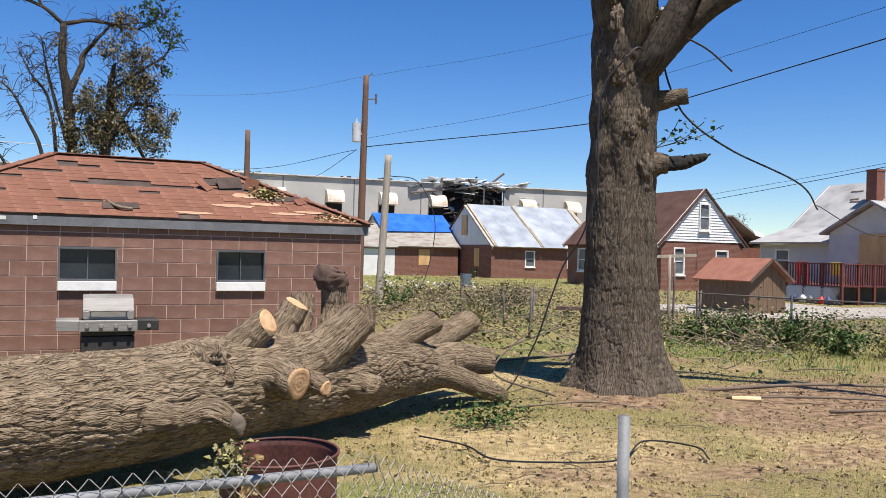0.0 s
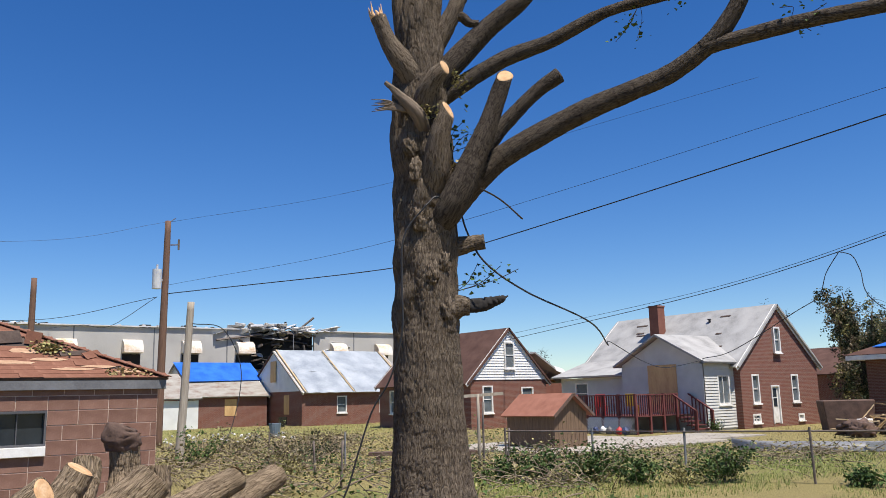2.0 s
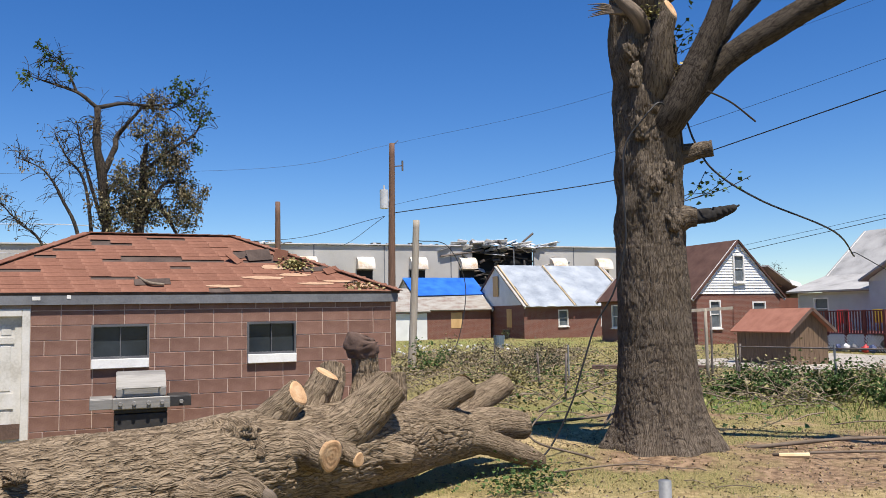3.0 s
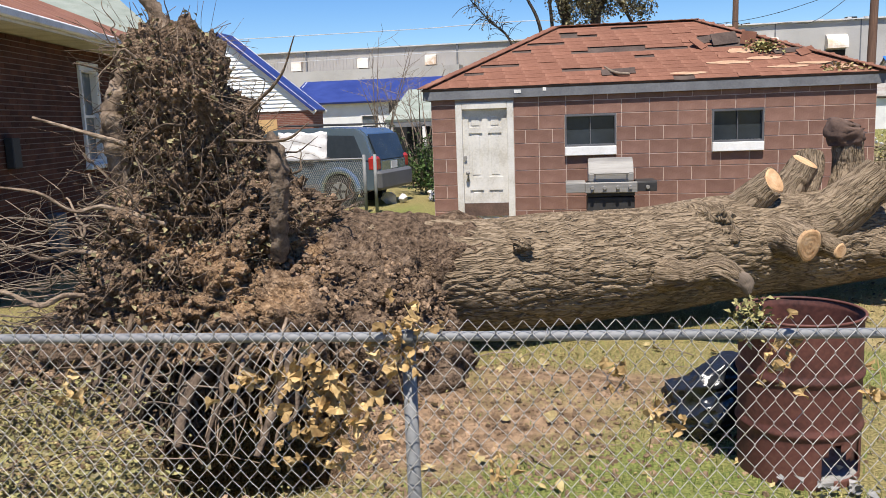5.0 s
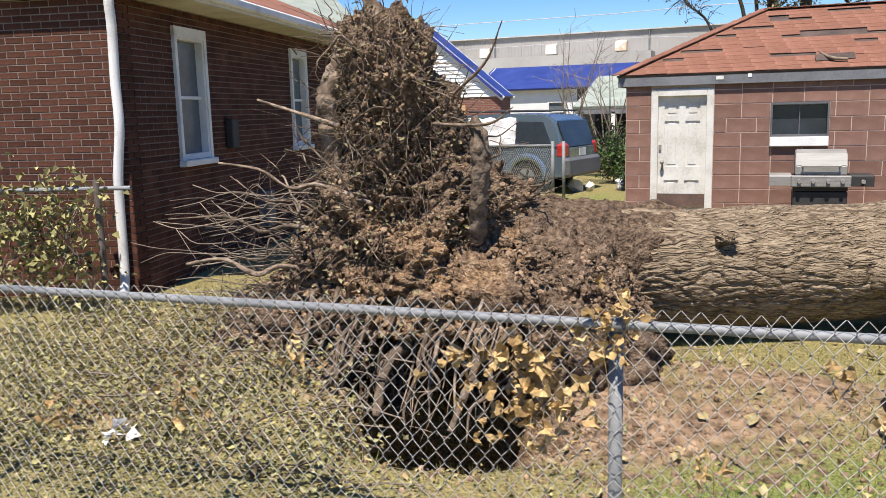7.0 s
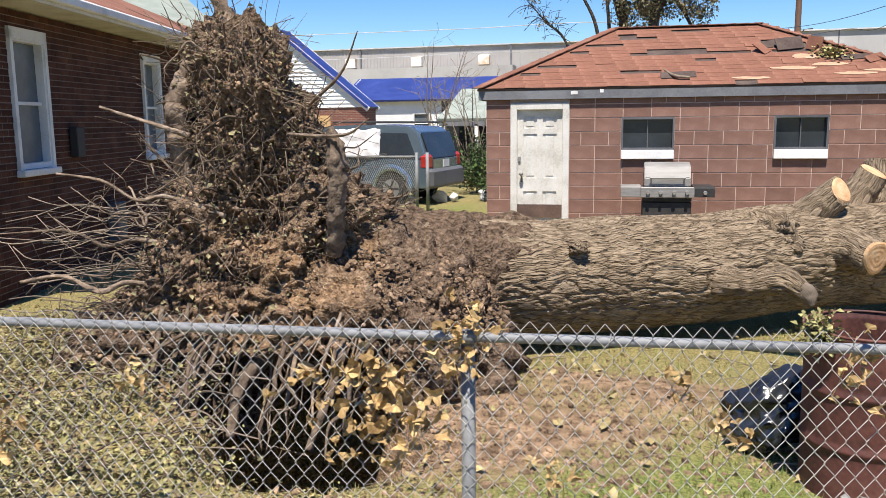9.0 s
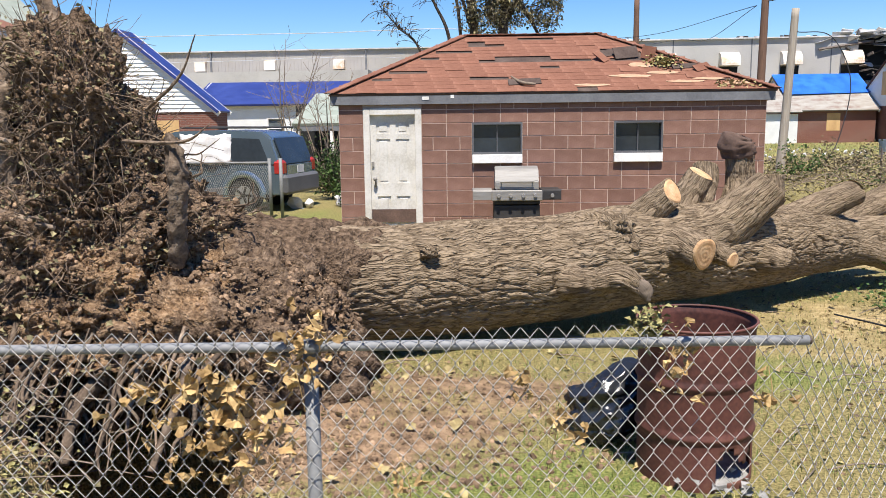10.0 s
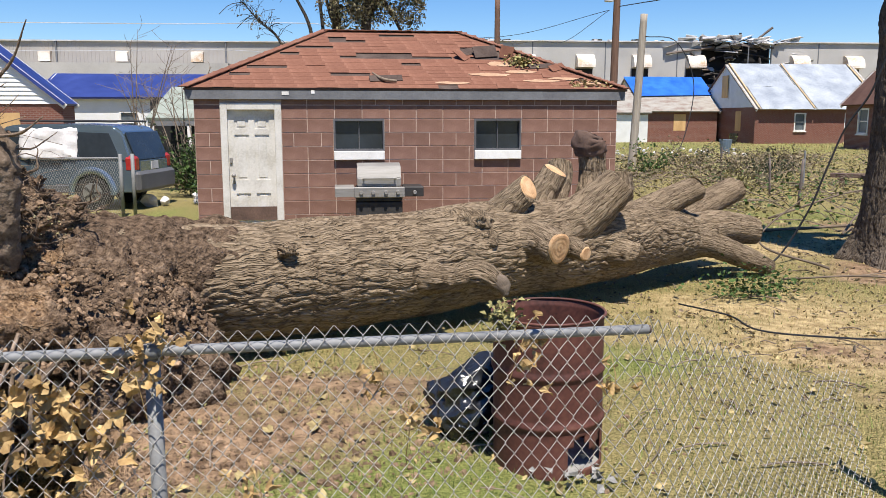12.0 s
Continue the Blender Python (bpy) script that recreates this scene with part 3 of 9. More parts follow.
def sash_window(name, parent, m, x0, x1, z0, z1, frame_mat="white_paint", pane_mat="glass_grey", bars="h", sill=True, fw=0.07, boarded=False, label=""):
    """A window set in its opening: frame, panes, sill."""
    w = new(name)
    w.parent = parent
    w.matrix_basis = m
    if label:
        w["label"] = label
    if boarded:
        part("board", boxes((((x0 + x1) / 2, -0.01, (z0 + z1) / 2), (x1 - x0 + 0.06, 0.02, z1 - z0 + 0.06))), "plywood", w, "raw plywood board")
        return w
    bm = bmesh.new()
    cx, cz = (x0 + x1) / 2, (z0 + z1) / 2
    for c, s in (((x0 + fw / 2, 0.05, cz), (fw, 0.14, z1 - z0)), ((x1 - fw / 2, 0.05, cz), (fw, 0.14, z1 - z0)),
                 ((cx, 0.05, z1 - fw / 2), (x1 - x0 - 2 * fw, 0.14, fw)), ((cx, 0.05, z0 + fw / 2), (x1 - x0 - 2 * fw, 0.14, fw))):
        box(bm, c, s)
    if bars in "hx":
        box(bm, (cx, 0.055, cz), (x1 - x0 - 2 * fw, 0.05, fw * 0.6))
    if bars in "vx":
        box(bm, (cx, 0.055, cz), (fw * 0.5, 0.05, z1 - z0 - 2 * fw))
    part("window_frame", bm, frame_mat, w)
    if bars == "h":
        halves = [(x0 + fw, x1 - fw, z0 + fw, cz), (x0 + fw, x1 - fw, cz, z1 - fw)]
    elif bars == "v":
        halves = [(x0 + fw, cx, z0 + fw, z1 - fw), (cx, x1 - fw, z0 + fw, z1 - fw)]
    else:
        halves = [(x0 + fw, x1 - fw, z0 + fw, z1 - fw)]
    for a, b, c, d in halves:
        part("pane", boxes((((a + b) / 2, 0.075, (c + d) / 2), (b - a, 0.008, d - c))), pane_mat, w)
    if sill:
        part("window_sill", boxes(((cx, -0.03, z0 - 0.04), (x1 - x0 + 0.1, 0.12, 0.07)), bevel=0.008), frame_mat, w)
    return w


# ---- ground: one sheet to the horizon ----
def bump2(x, y, cx, cy, rx, ry):
    d = ((x - cx) / rx) ** 2 + ((y - cy) / ry) ** 2
    return math.exp(-d)


def ground_z(x, y):
    z = 0.03 * noise.noise((x * 0.35, y * 0.35, 1.0)) + 0.018 * noise.noise((x * 1.7, y * 1.7, 4.0))
    if -9 < x < 14 and 0 < y < 14:
        z -= 1.25 * soft(max(bump2(x, y, -0.88, 4.70, 0.66, 0.60), bump2(x, y, -1.25, 5.5, 0.75, 0.8)), 0.30, 0.70)
        z += 0.30 * bump2(x, y, -3.1, 6.2, 1.1, 0.9) + 0.22 * bump2(x, y, -2.1, 5.0, 0.7, 0.6)
        z += 0.12 * bump2(x, y, 0.6, 5.7, 1.1, 0.5) + 0.10 * bump2(x, y, 8.0, 9.75, 1.3, 1.3)
        z -= 0.30 * bump2(x, y, -2.55, 4.6, 0.28, 0.2)
        z += 0.03 * abs(noise.noise((x * 5, y * 5, 2.0))) * (bump2(x, y, -0.8, 5.0, 2.2, 1.6) + bump2(x, y, 10.5, 8.0, 3, 2))
    return z


def spread(lo, hi, step, far, grow=1.28):
    a = list(np.arange(lo, hi + 1e-6, step))
    s, v = step, hi
    while v < far:
        s = min(s * grow, 150)
        v += s
        a.append(v)
    s, v = step, lo
    while v > -far:
        s = min(s * grow, 150)
        v -= s
        a.insert(0, v)
    return a


def soft(v, a, b):
    t = min(max((v - a) / (b - a), 0), 1)
    return t * t * (3 - 2 * t)


def soil_mask(x, y):
    """How bare (soil), how strawy and how lush the ground is."""
    w = noise.noise((x * 0.9, y * 0.9, 9.0)) * 0.35 + noise.noise((x * 2.6, y * 2.6, 3.0)) * 0.25
    dirt = max(bump2(x, y, -0.7, 5.2, 1.7, 1.15), 0.62 * bump2(x, y, -3.3, 4.8, 2.2, 1.9), 0.6 * bump2(x, y, 10, 13, 4, 3), 0.85 * bump2(x, y, 0.9, 5.8, 1.2, 0.55), 0.95 * bump2(x, y, 11.2, 7.9, 4.4, 2.4), 0.85 * bump2(x, y, 7.9, 9.2, 1.8, 1.3), 0.55 * bump2(x, y, 6.5, 6.0, 3.5, 1.6))
    straw = max(bump2(x, y, 5.2, 7.0, 2.3, 1.8), 0.8 * bump2(x, y, 8.2, 6.4, 2.4, 1.6), 0.8 * bump2(x, y, 8, 11.5, 5, 1.6))
    lush = max(bump2(x, y, 3.2, 6.4, 1.3, 0.6), bump2(x, y, 12, 14, 9, 2.2), bump2(x, y, 1.2, 4.2, 1.3, 0.8), 0.8 * bump2(x, y, 22, 13, 7, 5), 0.7 * bump2(x, y, 25, 50, 30, 12), bump2(x, y, -2.5, 15, 2, 3))
    return soft(dirt + w, 0.35, 0.75), soft(straw + w, 0.3, 0.9), soft(lush + w, 0.3, 0.9)


gx, gy = spread(-6.0, 13.0, 0.085, 1600), spread(2.2, 13.0, 0.085, 1600)
nx, ny = len(gx), len(gy)
gv, gc = [], []
for yy in gy:
    for xx in gx:
        near = abs(xx) < 90 and abs(yy) < 90
        gv.append((xx, yy, ground_z(xx, yy) if near else 0.0))
        gc.extend((*soil_mask(xx, yy), 1.0) if near else (0.1, 0.3, 0.5, 1.0))
gf = [(j * nx + i, j * nx + i + 1, (j + 1) * nx + i + 1, (j + 1) * nx + i) for j in range(ny - 1) for i in range(nx - 1)]


def ground_material():
    m = bpy.data.materials.new("yard_ground")
    m.use_nodes = True
    n, l = m.node_tree.nodes, m.node_tree.links
    b = n["Principled BSDF"]
    b.inputs["Roughness"].default_value, b.inputs["Specular IOR Level"].default_value = 0.95, 0.1
    tc, at = n.new("ShaderNodeTexCoord"), n.new("ShaderNodeAttribute")
    at.attribute_name = "cover"
    sep = n.new("ShaderNodeSeparateColor")
    l.new(at.outputs["Color"], sep.inputs[0])

    def nz(scale, detail=6):
        k = n.new("ShaderNodeTexNoise")
        k.inputs["Scale"].default_value, k.inputs["Detail"].default_value = scale, detail
        l.new(tc.outputs["Object"], k.inputs["Vector"])
        return k.outputs["Fac"]

    def ramp(f, c0, c1, p0=0.35, p1=0.65):
        r = n.new("ShaderNodeValToRGB")
        r.color_ramp.elements[0].position, r.color_ramp.elements[0].color = p0, rgb(c0)
        r.color_ramp.elements[1].position, r.color_ramp.elements[1].color = p1, rgb(c1)
        l.new(f, r.inputs[0])
        return r.outputs["Color"]

    def mix(f, a, c):
        k = n.new("ShaderNodeMix")
        k.data_type = "RGBA"
        l.new(f, k.inputs["Factor"])
        l.new(a, k.inputs["A"])
        l.new(c, k.inputs["B"])
        return k.outputs["Result"]
    fine, mid = nz(60, 9), nz(9, 9)
    grass = ramp(fine, (0.145, 0.128, 0.050), (0.41, 0.335, 0.145))
    lush = ramp(fine, (0.11, 0.135, 0.034), (0.30, 0.32, 0.10))
    straw = ramp(mid, (0.34, 0.245, 0.12), (0.62, 0.475, 0.25))
    dirt = ramp(mid, (0.17, 0.108, 0.065), (0.42, 0.285, 0.175))
    c = mix(sep.outputs[2], grass, lush)
    c = mix(sep.outputs[1], c, straw)
    c = mix(sep.outputs[0], c, dirt)
    l.new(c, b.inputs["Base Color"])
    bp = n.new("ShaderNodeBump")
    bp.inputs["Strength"].default_value, bp.inputs["Distance"].default_value = 0.9, 0.05
    l.new(fine, bp.inputs["Height"])
    l.new(bp.outputs[0], b.inputs["Normal"])
    return m


M["ground"] = ground_material()
ground = raw("ground", gv, gf, "ground", smooth=True)
lay = ground.data.color_attributes.new("cover", "FLOAT_COLOR", "POINT")
lay.data.foreach_set("color", gc)
tagged(ground, "yard of patchy grass, straw and bare soil", "ground", kind="structure")


# ---- garage ----
GX0, GX1, GY0, GY1, GH = -1.07, 5.32, 13.0, 17.2, 2.2
garage = thing("garage", "painted brown-red concrete block garage with a damaged hip roof", "garage", pose(0, 0, 0))
G_OPEN = [(0.37, 1.25, 0.0, 2.06), (2.01, 2.77, 1.22, 1.83), (4.14, 4.87, 1.22, 1.83)]
gm = pose(GX0, GY0, 0)
wall("wall", garage, gm @ pose(0, 0.005, 0), GX1 - GX0, GH, G_OPEN, "mortar", 0.19)
for nm, mm, ln in (("wall", pose(GX1 - 0.012, GY0 + 0.03, 0, 0, 0, 90), GY1 - GY0 - 0.06), ("wall", pose(GX0 + 0.012, GY1 - 0.03, 0, 0, 0, -90), GY1 - GY0 - 0.06), ("wall", pose(GX1, GY1, 0, 0, 0, 180), GX1 - GX0)):
    wall(nm, garage, mm, ln, GH, [], "block", 0.19)
part("floor", boxes((((GX0 + GX1) / 2, (GY0 + GY1) / 2, 0.03), (GX1 - GX0 - 0.4, GY1 - GY0 - 0.4, 0.05))), "concrete", garage)


def block_mesh(cache, w, h, d, name, mat, bevel):
    key = (round(w, 3), round(h, 3))
    if key not in cache:
        x, z, b = w / 2, h / 2, bevel
        vs = [(-x, d, -z), (x, d, -z), (x, d, z), (-x, d, z), (-x, b, -z), (x, b, -z), (x, b, z), (-x, b, z),
              (-x + b, 0, -z + b), (x - b, 0, -z + b), (x - b, 0, z - b), (-x + b, 0, z - b)]
        fs = [(8, 9, 10, 11)] + [(4 + i, 4 + (i + 1) % 4, 8 + (i + 1) % 4, 8 + i) for i in range(4)] + [(i, (i + 1) % 4, 4 + (i + 1) % 4, 4 + i) for i in range(4)]
        me = bpy.data.meshes.new(name)
        me.from_pydata(vs, [], fs)
        me.materials.append(M[mat])
        cache[key] = me
    return cache[key]


def masonry(length, height, course, unit, openings, joint, rng=None):
    """(x, z, w, h) of each brick or block of a wall in running bond, cut round the openings."""
    out, k = [], 0
    while k * course < height - 0.02:
        z0, z1 = k * course, min((k + 1) * course, height)
        x = -unit / 2 if k % 2 else 0.0
        while x < length:
            w = unit
            if rng and rng.random() < 0.06:
                w = unit / 2
            spans = [(max(x, 0), min(x + w, length))]
            for o in openings:
                if o[2] < z1 - 0.02 and o[3] > z0 + 0.02:
                    nxt = []
                    for a, b in spans:
                        if b <= o[0] or a >= o[1]:
                            nxt.append((a, b))
                        else:
                            if a < o[0]:
                                nxt.append((a, o[0]))
                            if b > o[1]:
                                nxt.append((o[1], b))
                    spans = nxt
            for a, b in spans:
                if b - a > 0.03:
                    out.append(((a + b) / 2, (z0 + z1) / 2, b - a - joint, z1 - z0 - joint))
            x += w
        k += 1
    return out


# roof frame: eaves, fascia, deck, hips
ex0, ex1, ey0, ey1, ez = GX0 - 0.10, GX1 + 0.10, GY0 - 0.05, GY1 + 0.09, 2.27
ry, rz, rx0, rx1 = (ey0 + ey1) / 2, 3.30, 0.82, 3.16
part("soffit", boxes((((ex0 + ex1) / 2, (ey0 + ey1) / 2, GH + 0.012), (ex1 - ex0 - 0.06, ey1 - ey0 - 0.06, 0.02))), "fascia", garage)
for c, s in ((((ex0 + ex1) / 2, ey0 + 0.0, ez - 0.085), (ex1 - ex0, 0.03, 0.15)), (((ex0 + ex1) / 2, ey1, ez - 0.085), (ex1 - ex0, 0.03, 0.15)),
             ((ex0, ry, ez - 0.085), (0.03, ey1 - ey0 - 0.04, 0.15)), ((ex1, ry, ez - 0.085), (0.03, ey1 - ey0 - 0.04, 0.15))):
    part("fascia", boxes((c, s), bevel=0.004), "fascia", garage, "grey weathered fascia board")
A, B, C, D = (ex0 - 0.03, ey0 - 0.03, ez), (ex1 + 0.03, ey0 - 0.03, ez), (ex1 + 0.03, ey1 + 0.03, ez), (ex0 - 0.03, ey1 + 0.03, ez)
R0, R1 = (rx0, ry, rz), (rx1, ry, rz)
slab("roof", garage, [A, B, R1, R0], 0.03, "felt", "dark felt under torn shingles")
for q in ([B, C, R1], [C, D, R0, R1], [D, A, R0]):
    slab("roof", garage, q, 0.03, "shingle")
slope = math.atan2(rz - ez, ry - ey0)
slen = math.hypot(rz - ez, ry - ey0)
rng = random.Random(5)
sh_cache = {}
COURSES = 17
bald = [(1.9, 2.6, 13), (2.9, 3.5, 15), (1.4, 2.0, 11), (2.2, 3.9, 8), (2.6, 3.3, 9), (1.1, 1.6, 9), (0.7, 1.3, 5), (1.9, 2.5, 3), (4.3, 4.9, 8), (4.2, 4.7, 10), (0.5, 0.9, 3)]
for k in range(COURSES):
    v0, v1 = k / COURSES, (k + 1) / COURSES
    xa, xb = ex0 - 0.03 + (rx0 - ex0 + 0.03) * v0, ex1 + 0.03 - (ex1 + 0.03 - rx1) * v0
    xa2, xb2 = ex0 - 0.03 + (rx0 - ex0 + 0.03) * v1, ex1 + 0.03 - (ex1 + 0.03 - rx1) * v1
    x = xa2 - (0.16 if k % 2 else 0.0)
    while x < xb:
        w = 0.30
        a, b = max(x, xa), min(x + w - 0.004, xb)
        mid = (a + b) / 2 - GX0
        x += w
        if b - a < 0.05 or any(p <= mid <= q and (k == c or (k == c + 1 and rng.random() < 0.3)) for p, q, c in bald) or rng.random() < 0.012:
            continue
        L = slen / COURSES
        key = round(b - a, 2)
        if key not in sh_cache:
            h, lz = key / 2, L * 1.25
            vs = [(-h, 0, 0.008), (h, 0, 0.008), (h, lz, 0.004), (-h, lz, 0.004), (-h, 0, 0.001), (h, 0, 0.001), (h, lz, 0), (-h, lz, 0)]
            me = bpy.data.meshes.new("shingle")
            me.from_pydata(vs, [], [(0, 1, 2, 3), (4, 5, 1, 0), (5, 6, 2, 1), (7, 4, 0, 3)])
            me.materials.append(M["shingle"])
            sh_cache[key] = me
        o = new("shingle", sh_cache[key])
        o.parent = garage
        t = v0 * slen
        lift = rng.uniform(0, 0.010) + (0.03 if rng.random() < 0.03 else 0)
        o.matrix_basis = Matrix.Translation(((a + b) / 2, ey0 - 0.03 + math.cos(slope) * t, ez + math.sin(slope) * t + 0.004)) @ pose(0, 0, 0, math.degrees(slope) + lift * 60, 0, rng.uniform(-0.6, 0.6)) @ Matrix.Translation((0, 0, lift * 0.2))
for a, b in ((A, R0), (B, R1), (R0, R1)):
    d = (Vector(b) - Vector(a))
    cnt = int(d.length / 0.2)
    for i in range(cnt):
        bm = bmesh.new()
        p, q = Vector(a) + d * (i / cnt), Vector(a) + d * ((i + 1.15) / cnt)
        beam(bm, p + Vector((0, 0, 0.02)), q + Vector((0, 0, 0.028)), 0.22, 0.012)
        part("hip_cap", bm, "shingle", garage)
# bare sheathing, torn flaps and debris round the hole


def on_roof(x, t, up=0.0):
    return (x, ey0 - 0.03 + math.cos(slope) * t * slen, ez + math.sin(slope) * t * slen + up)


rm = pose(0, 0, 0, math.degrees(slope), 0, 0)
for x, t, w, h in ((3.35, 0.22, 0.75, 0.10), (2.75, 0.08, 0.5, 0.08), (3.9, 0.27, 0.5, 0.10), (4.55, 0.16, 0.45, 0.09), (4.15, 0.12, 0.6, 0.08), (3.6, 0.40, 0.42, 0.16), (4.9, 0.09, 0.4, 0.12)):
    k = 14
    ring = []
    for i in range(k):
        a = 2 * math.pi * i / k
        f = 1 + 0.45 * noise.noise((math.cos(a) * 2.5, math.sin(a) * 2.5, x * 5))
        ring.append((0.5 * w * f * math.cos(a), 0.6 * h * f * math.sin(a)))
    vs = [(px_, py_, 0.020) for px_, py_ in ring] + [(px_, py_, 0.008) for px_, py_ in ring]
    o = raw("bare_patch", vs, [tuple(range(k))] + [(i, i + k, (i + 1) % k + k, (i + 1) % k) for i in range(k)], "bare_deck", garage, "bare pale sheathing")
    o.matrix_basis = Matrix.Translation(on_roof(x, t)) @ rm
for i, (x, t, w, h, tilt, yaw) in enumerate(((3.45, 0.52, 0.4, 0.22, 32, 12), (3.75, 0.50, 0.22, 0.2, 60, -25), (3.2, 0.56, 0.45, 0.16, 18, 20), (4.0, 0.42, 0.5, 0.14, 10, -15), (4.3, 0.33, 0.45, 0.12, 12, 8), (4.55, 0.3, 0.3, 0.14, 20, 30), (1.75, 0.10, 0.5, 0.14, 14, 5), (3.1, 0.47, 0.16, 0.25, 25, 50))):
    bm = bmesh.new()
    box(bm, (0, h / 2, 0), (w, h, 0.012))
    o = part("torn_flap", bm, "felt" if i % 2 == 0 else "shingle", garage, "torn shingle flap standing up")
    o.matrix_basis = Matrix.Translation(on_roof(x, t, 0.02)) @ rm @ pose(0, 0, 0, tilt, 0, yaw)
tube("branch", [on_roof(1.55, 0.20, 0.05), on_roof(1.62, 0.13, 0.06), on_roof(1.72, 0.08, 0.06), on_roof(1.9, 0.07, 0.05)], [0.012, 0.02, 0.025, 0.02], "twig", None, 16, 7)
tagged(bpy.data.objects["branch"], "small dry broken branch lying on the roof", "branch")
rng = random.Random(11)
pcs = [leaf_piece(Vector(on_roof(3.95 + rng.gauss(0, 0.11), 0.40 + rng.gauss(0, 0.045), 0.03 + rng.random() * 0.08)), rng.uniform(0.04, 0.08), rng) for _ in range(170)]
tagged(merged("leafy_twig", pcs, "wilted"), "clump of wilted leaves lying on the roof", "leaves", kind="stuff")
pcs = [leaf_piece(Vector(on_roof(rng.uniform(4.6, 5.2), rng.uniform(0.02, 0.12), 0.02)), rng.uniform(0.04, 0.09), rng) for _ in range(70)]
tagged(merged("leaf_litter", pcs, "litter"), "dry leaves caught along the eave", "leaves", kind="stuff")
for i, x in enumerate((0.42, 0.02)):
    part("paint_flake", boxes(((GX0 + 1.0 + x + 0.3, ey0 - 0.018, ez - 0.05 - 0.02 * i), (0.10 if i == 1 else 0.05, 0.006, 0.05))), "sill", garage)

# garage door, windows
door = new("door")
door.parent = garage
door.matrix_basis = gm
for c, s in (((0.42, 0.02, 1.03), (0.10, 0.10, 2.06)), ((1.20, 0.02, 1.03), (0.10, 0.10, 2.06)), ((0.81, 0.02, 2.01), (0.68, 0.10, 0.10))):
    part("door_frame", boxes((c, s), bevel=0.006), "old_paint", door)
leafd = part("door_leaf", boxes(((0.81, 0.07, 1.0), (0.68, 0.03, 1.92))), "old_paint", door, "peeling off-white six-panel door")
bm = bmesh.new()
for x in (0.515, 0.81, 1.105):
    box(bm, (x, 0.048, 1.0), (0.09, 0.02, 1.92))
for x in (0.6625, 0.9575):
    for z, h in ((1.92, 0.08), (1.64, 0.08), (0.83, 0.20), (0.13, 0.18)):
        box(bm, (x, 0.048, z), (0.205, 0.02, h))
    for z0, z1 in ((1.68, 1.88), (0.93, 1.60), (0.22, 0.73)):
        box(bm, (x, 0.053, (z0 + z1) / 2), (0.12, 0.012, z1 - z0 - 0.07), 0.004)
part("panel_moulding", bm, "old_paint", leafd)
part("kick_board", boxes(((0.81, 0.026, 0.43), (0.68, 0.012, 0.20))), "rot", leafd, "rotten dark bare board")
bm = bmesh.new()
cyl(bm, (0.535, 0.05, 1.0), (0.535, -0.01, 1.0), 0.012, n=8)
bmesh.ops.create_icosphere(bm, subdivisions=2, radius=0.032, matrix=Matrix.Translation((0.535, -0.03, 1.0)))
box(bm, (0.535, 0.035, 0.95), (0.03, 0.008, 0.16))
part("knob", bm, "stainless", leafd, "dull metal knob", True)
bm = bmesh.new()
box(bm, (0.50, 0.03, 1.22), (0.04, 0.03, 0.08), 0.004)
part("hasp", bm, "stainless", leafd)
for i, (a, b, c, d) in enumerate(G_OPEN[1:]):
    w = sash_window("window", garage, gm, a, b, c + 0.135, d, "car_grey", "glass", "v", False, 0.028, label="small two-pane window with dark glass" if i == 0 else "small two-pane window with one broken pane")
    bm = bmesh.new()
    box(bm, ((a + b) / 2, 0.02, c + 0.066), (b - a - 0.004, 0.16, 0.132), 0.008)
    part("window_sill", bm, "sill", w, "white painted sill")
    part("lintel", boxes((((a + b) / 2, 0.012, d - 0.02), (b - a - 0.006, 0.03, 0.035))), "fascia", w)

# ---- grill ----
grill = thing("gas_grill", "stainless steel gas grill with black cart against the block wall", "grill", pose(1.57, 12.42, 0))
part("cart", boxes(((0, 0, 0.36), (0.66, 0.42, 0.60)), bevel=0.01), "black_metal", grill, "black cart")
bm = bmesh.new()
prof = [(-0.24, 0.88), (-0.24, 1.0), (-0.16, 1.16), (0.02, 1.21), (0.20, 1.14), (0.24, 0.88)]
vs = [bm.verts.new((x, y, z)) for x in (-0.31, 0.31) for y, z in prof]
k = len(prof)
bm.faces.new(vs[:k]), bm.faces.new(vs[:k - 1:-1])
for i in range(k):
    bm.faces.new((vs[i], vs[i + k], vs[(i + 1) % k + k], vs[(i + 1) % k]))
bmesh.ops.bevel(bm, geom=bm.edges[:], offset=0.012, segments=2, affect="EDGES")
bmesh.ops.recalc_face_normals(bm, faces=bm.faces)
lid = part("lid", bm, "stainless", grill, "domed stainless lid")
bm = bmesh.new()
cyl(bm, (-0.24, -0.29, 1.0), (0.24, -0.29, 1.0), 0.013)
cyl(bm, (-0.22, -0.29, 1.0), (-0.22, -0.23, 1.0), 0.009)
cyl(bm, (0.22, -0.29, 1.0), (0.22, -0.23, 1.0), 0.009)
part("handle", bm, "stainless", lid)
part("control_panel", boxes(((0, -0.25, 0.80), (0.72, 0.06, 0.15)), bevel=0.01), "stainless", grill)
for x in (-0.26, -0.09, 0.09, 0.26, 0.50):
    bm = bmesh.new()
    cyl(bm, (x, -0.28, 0.80), (x, -0.325, 0.80), 0.028, 0.024, 14)
    part("knob", bm, "stainless", grill)
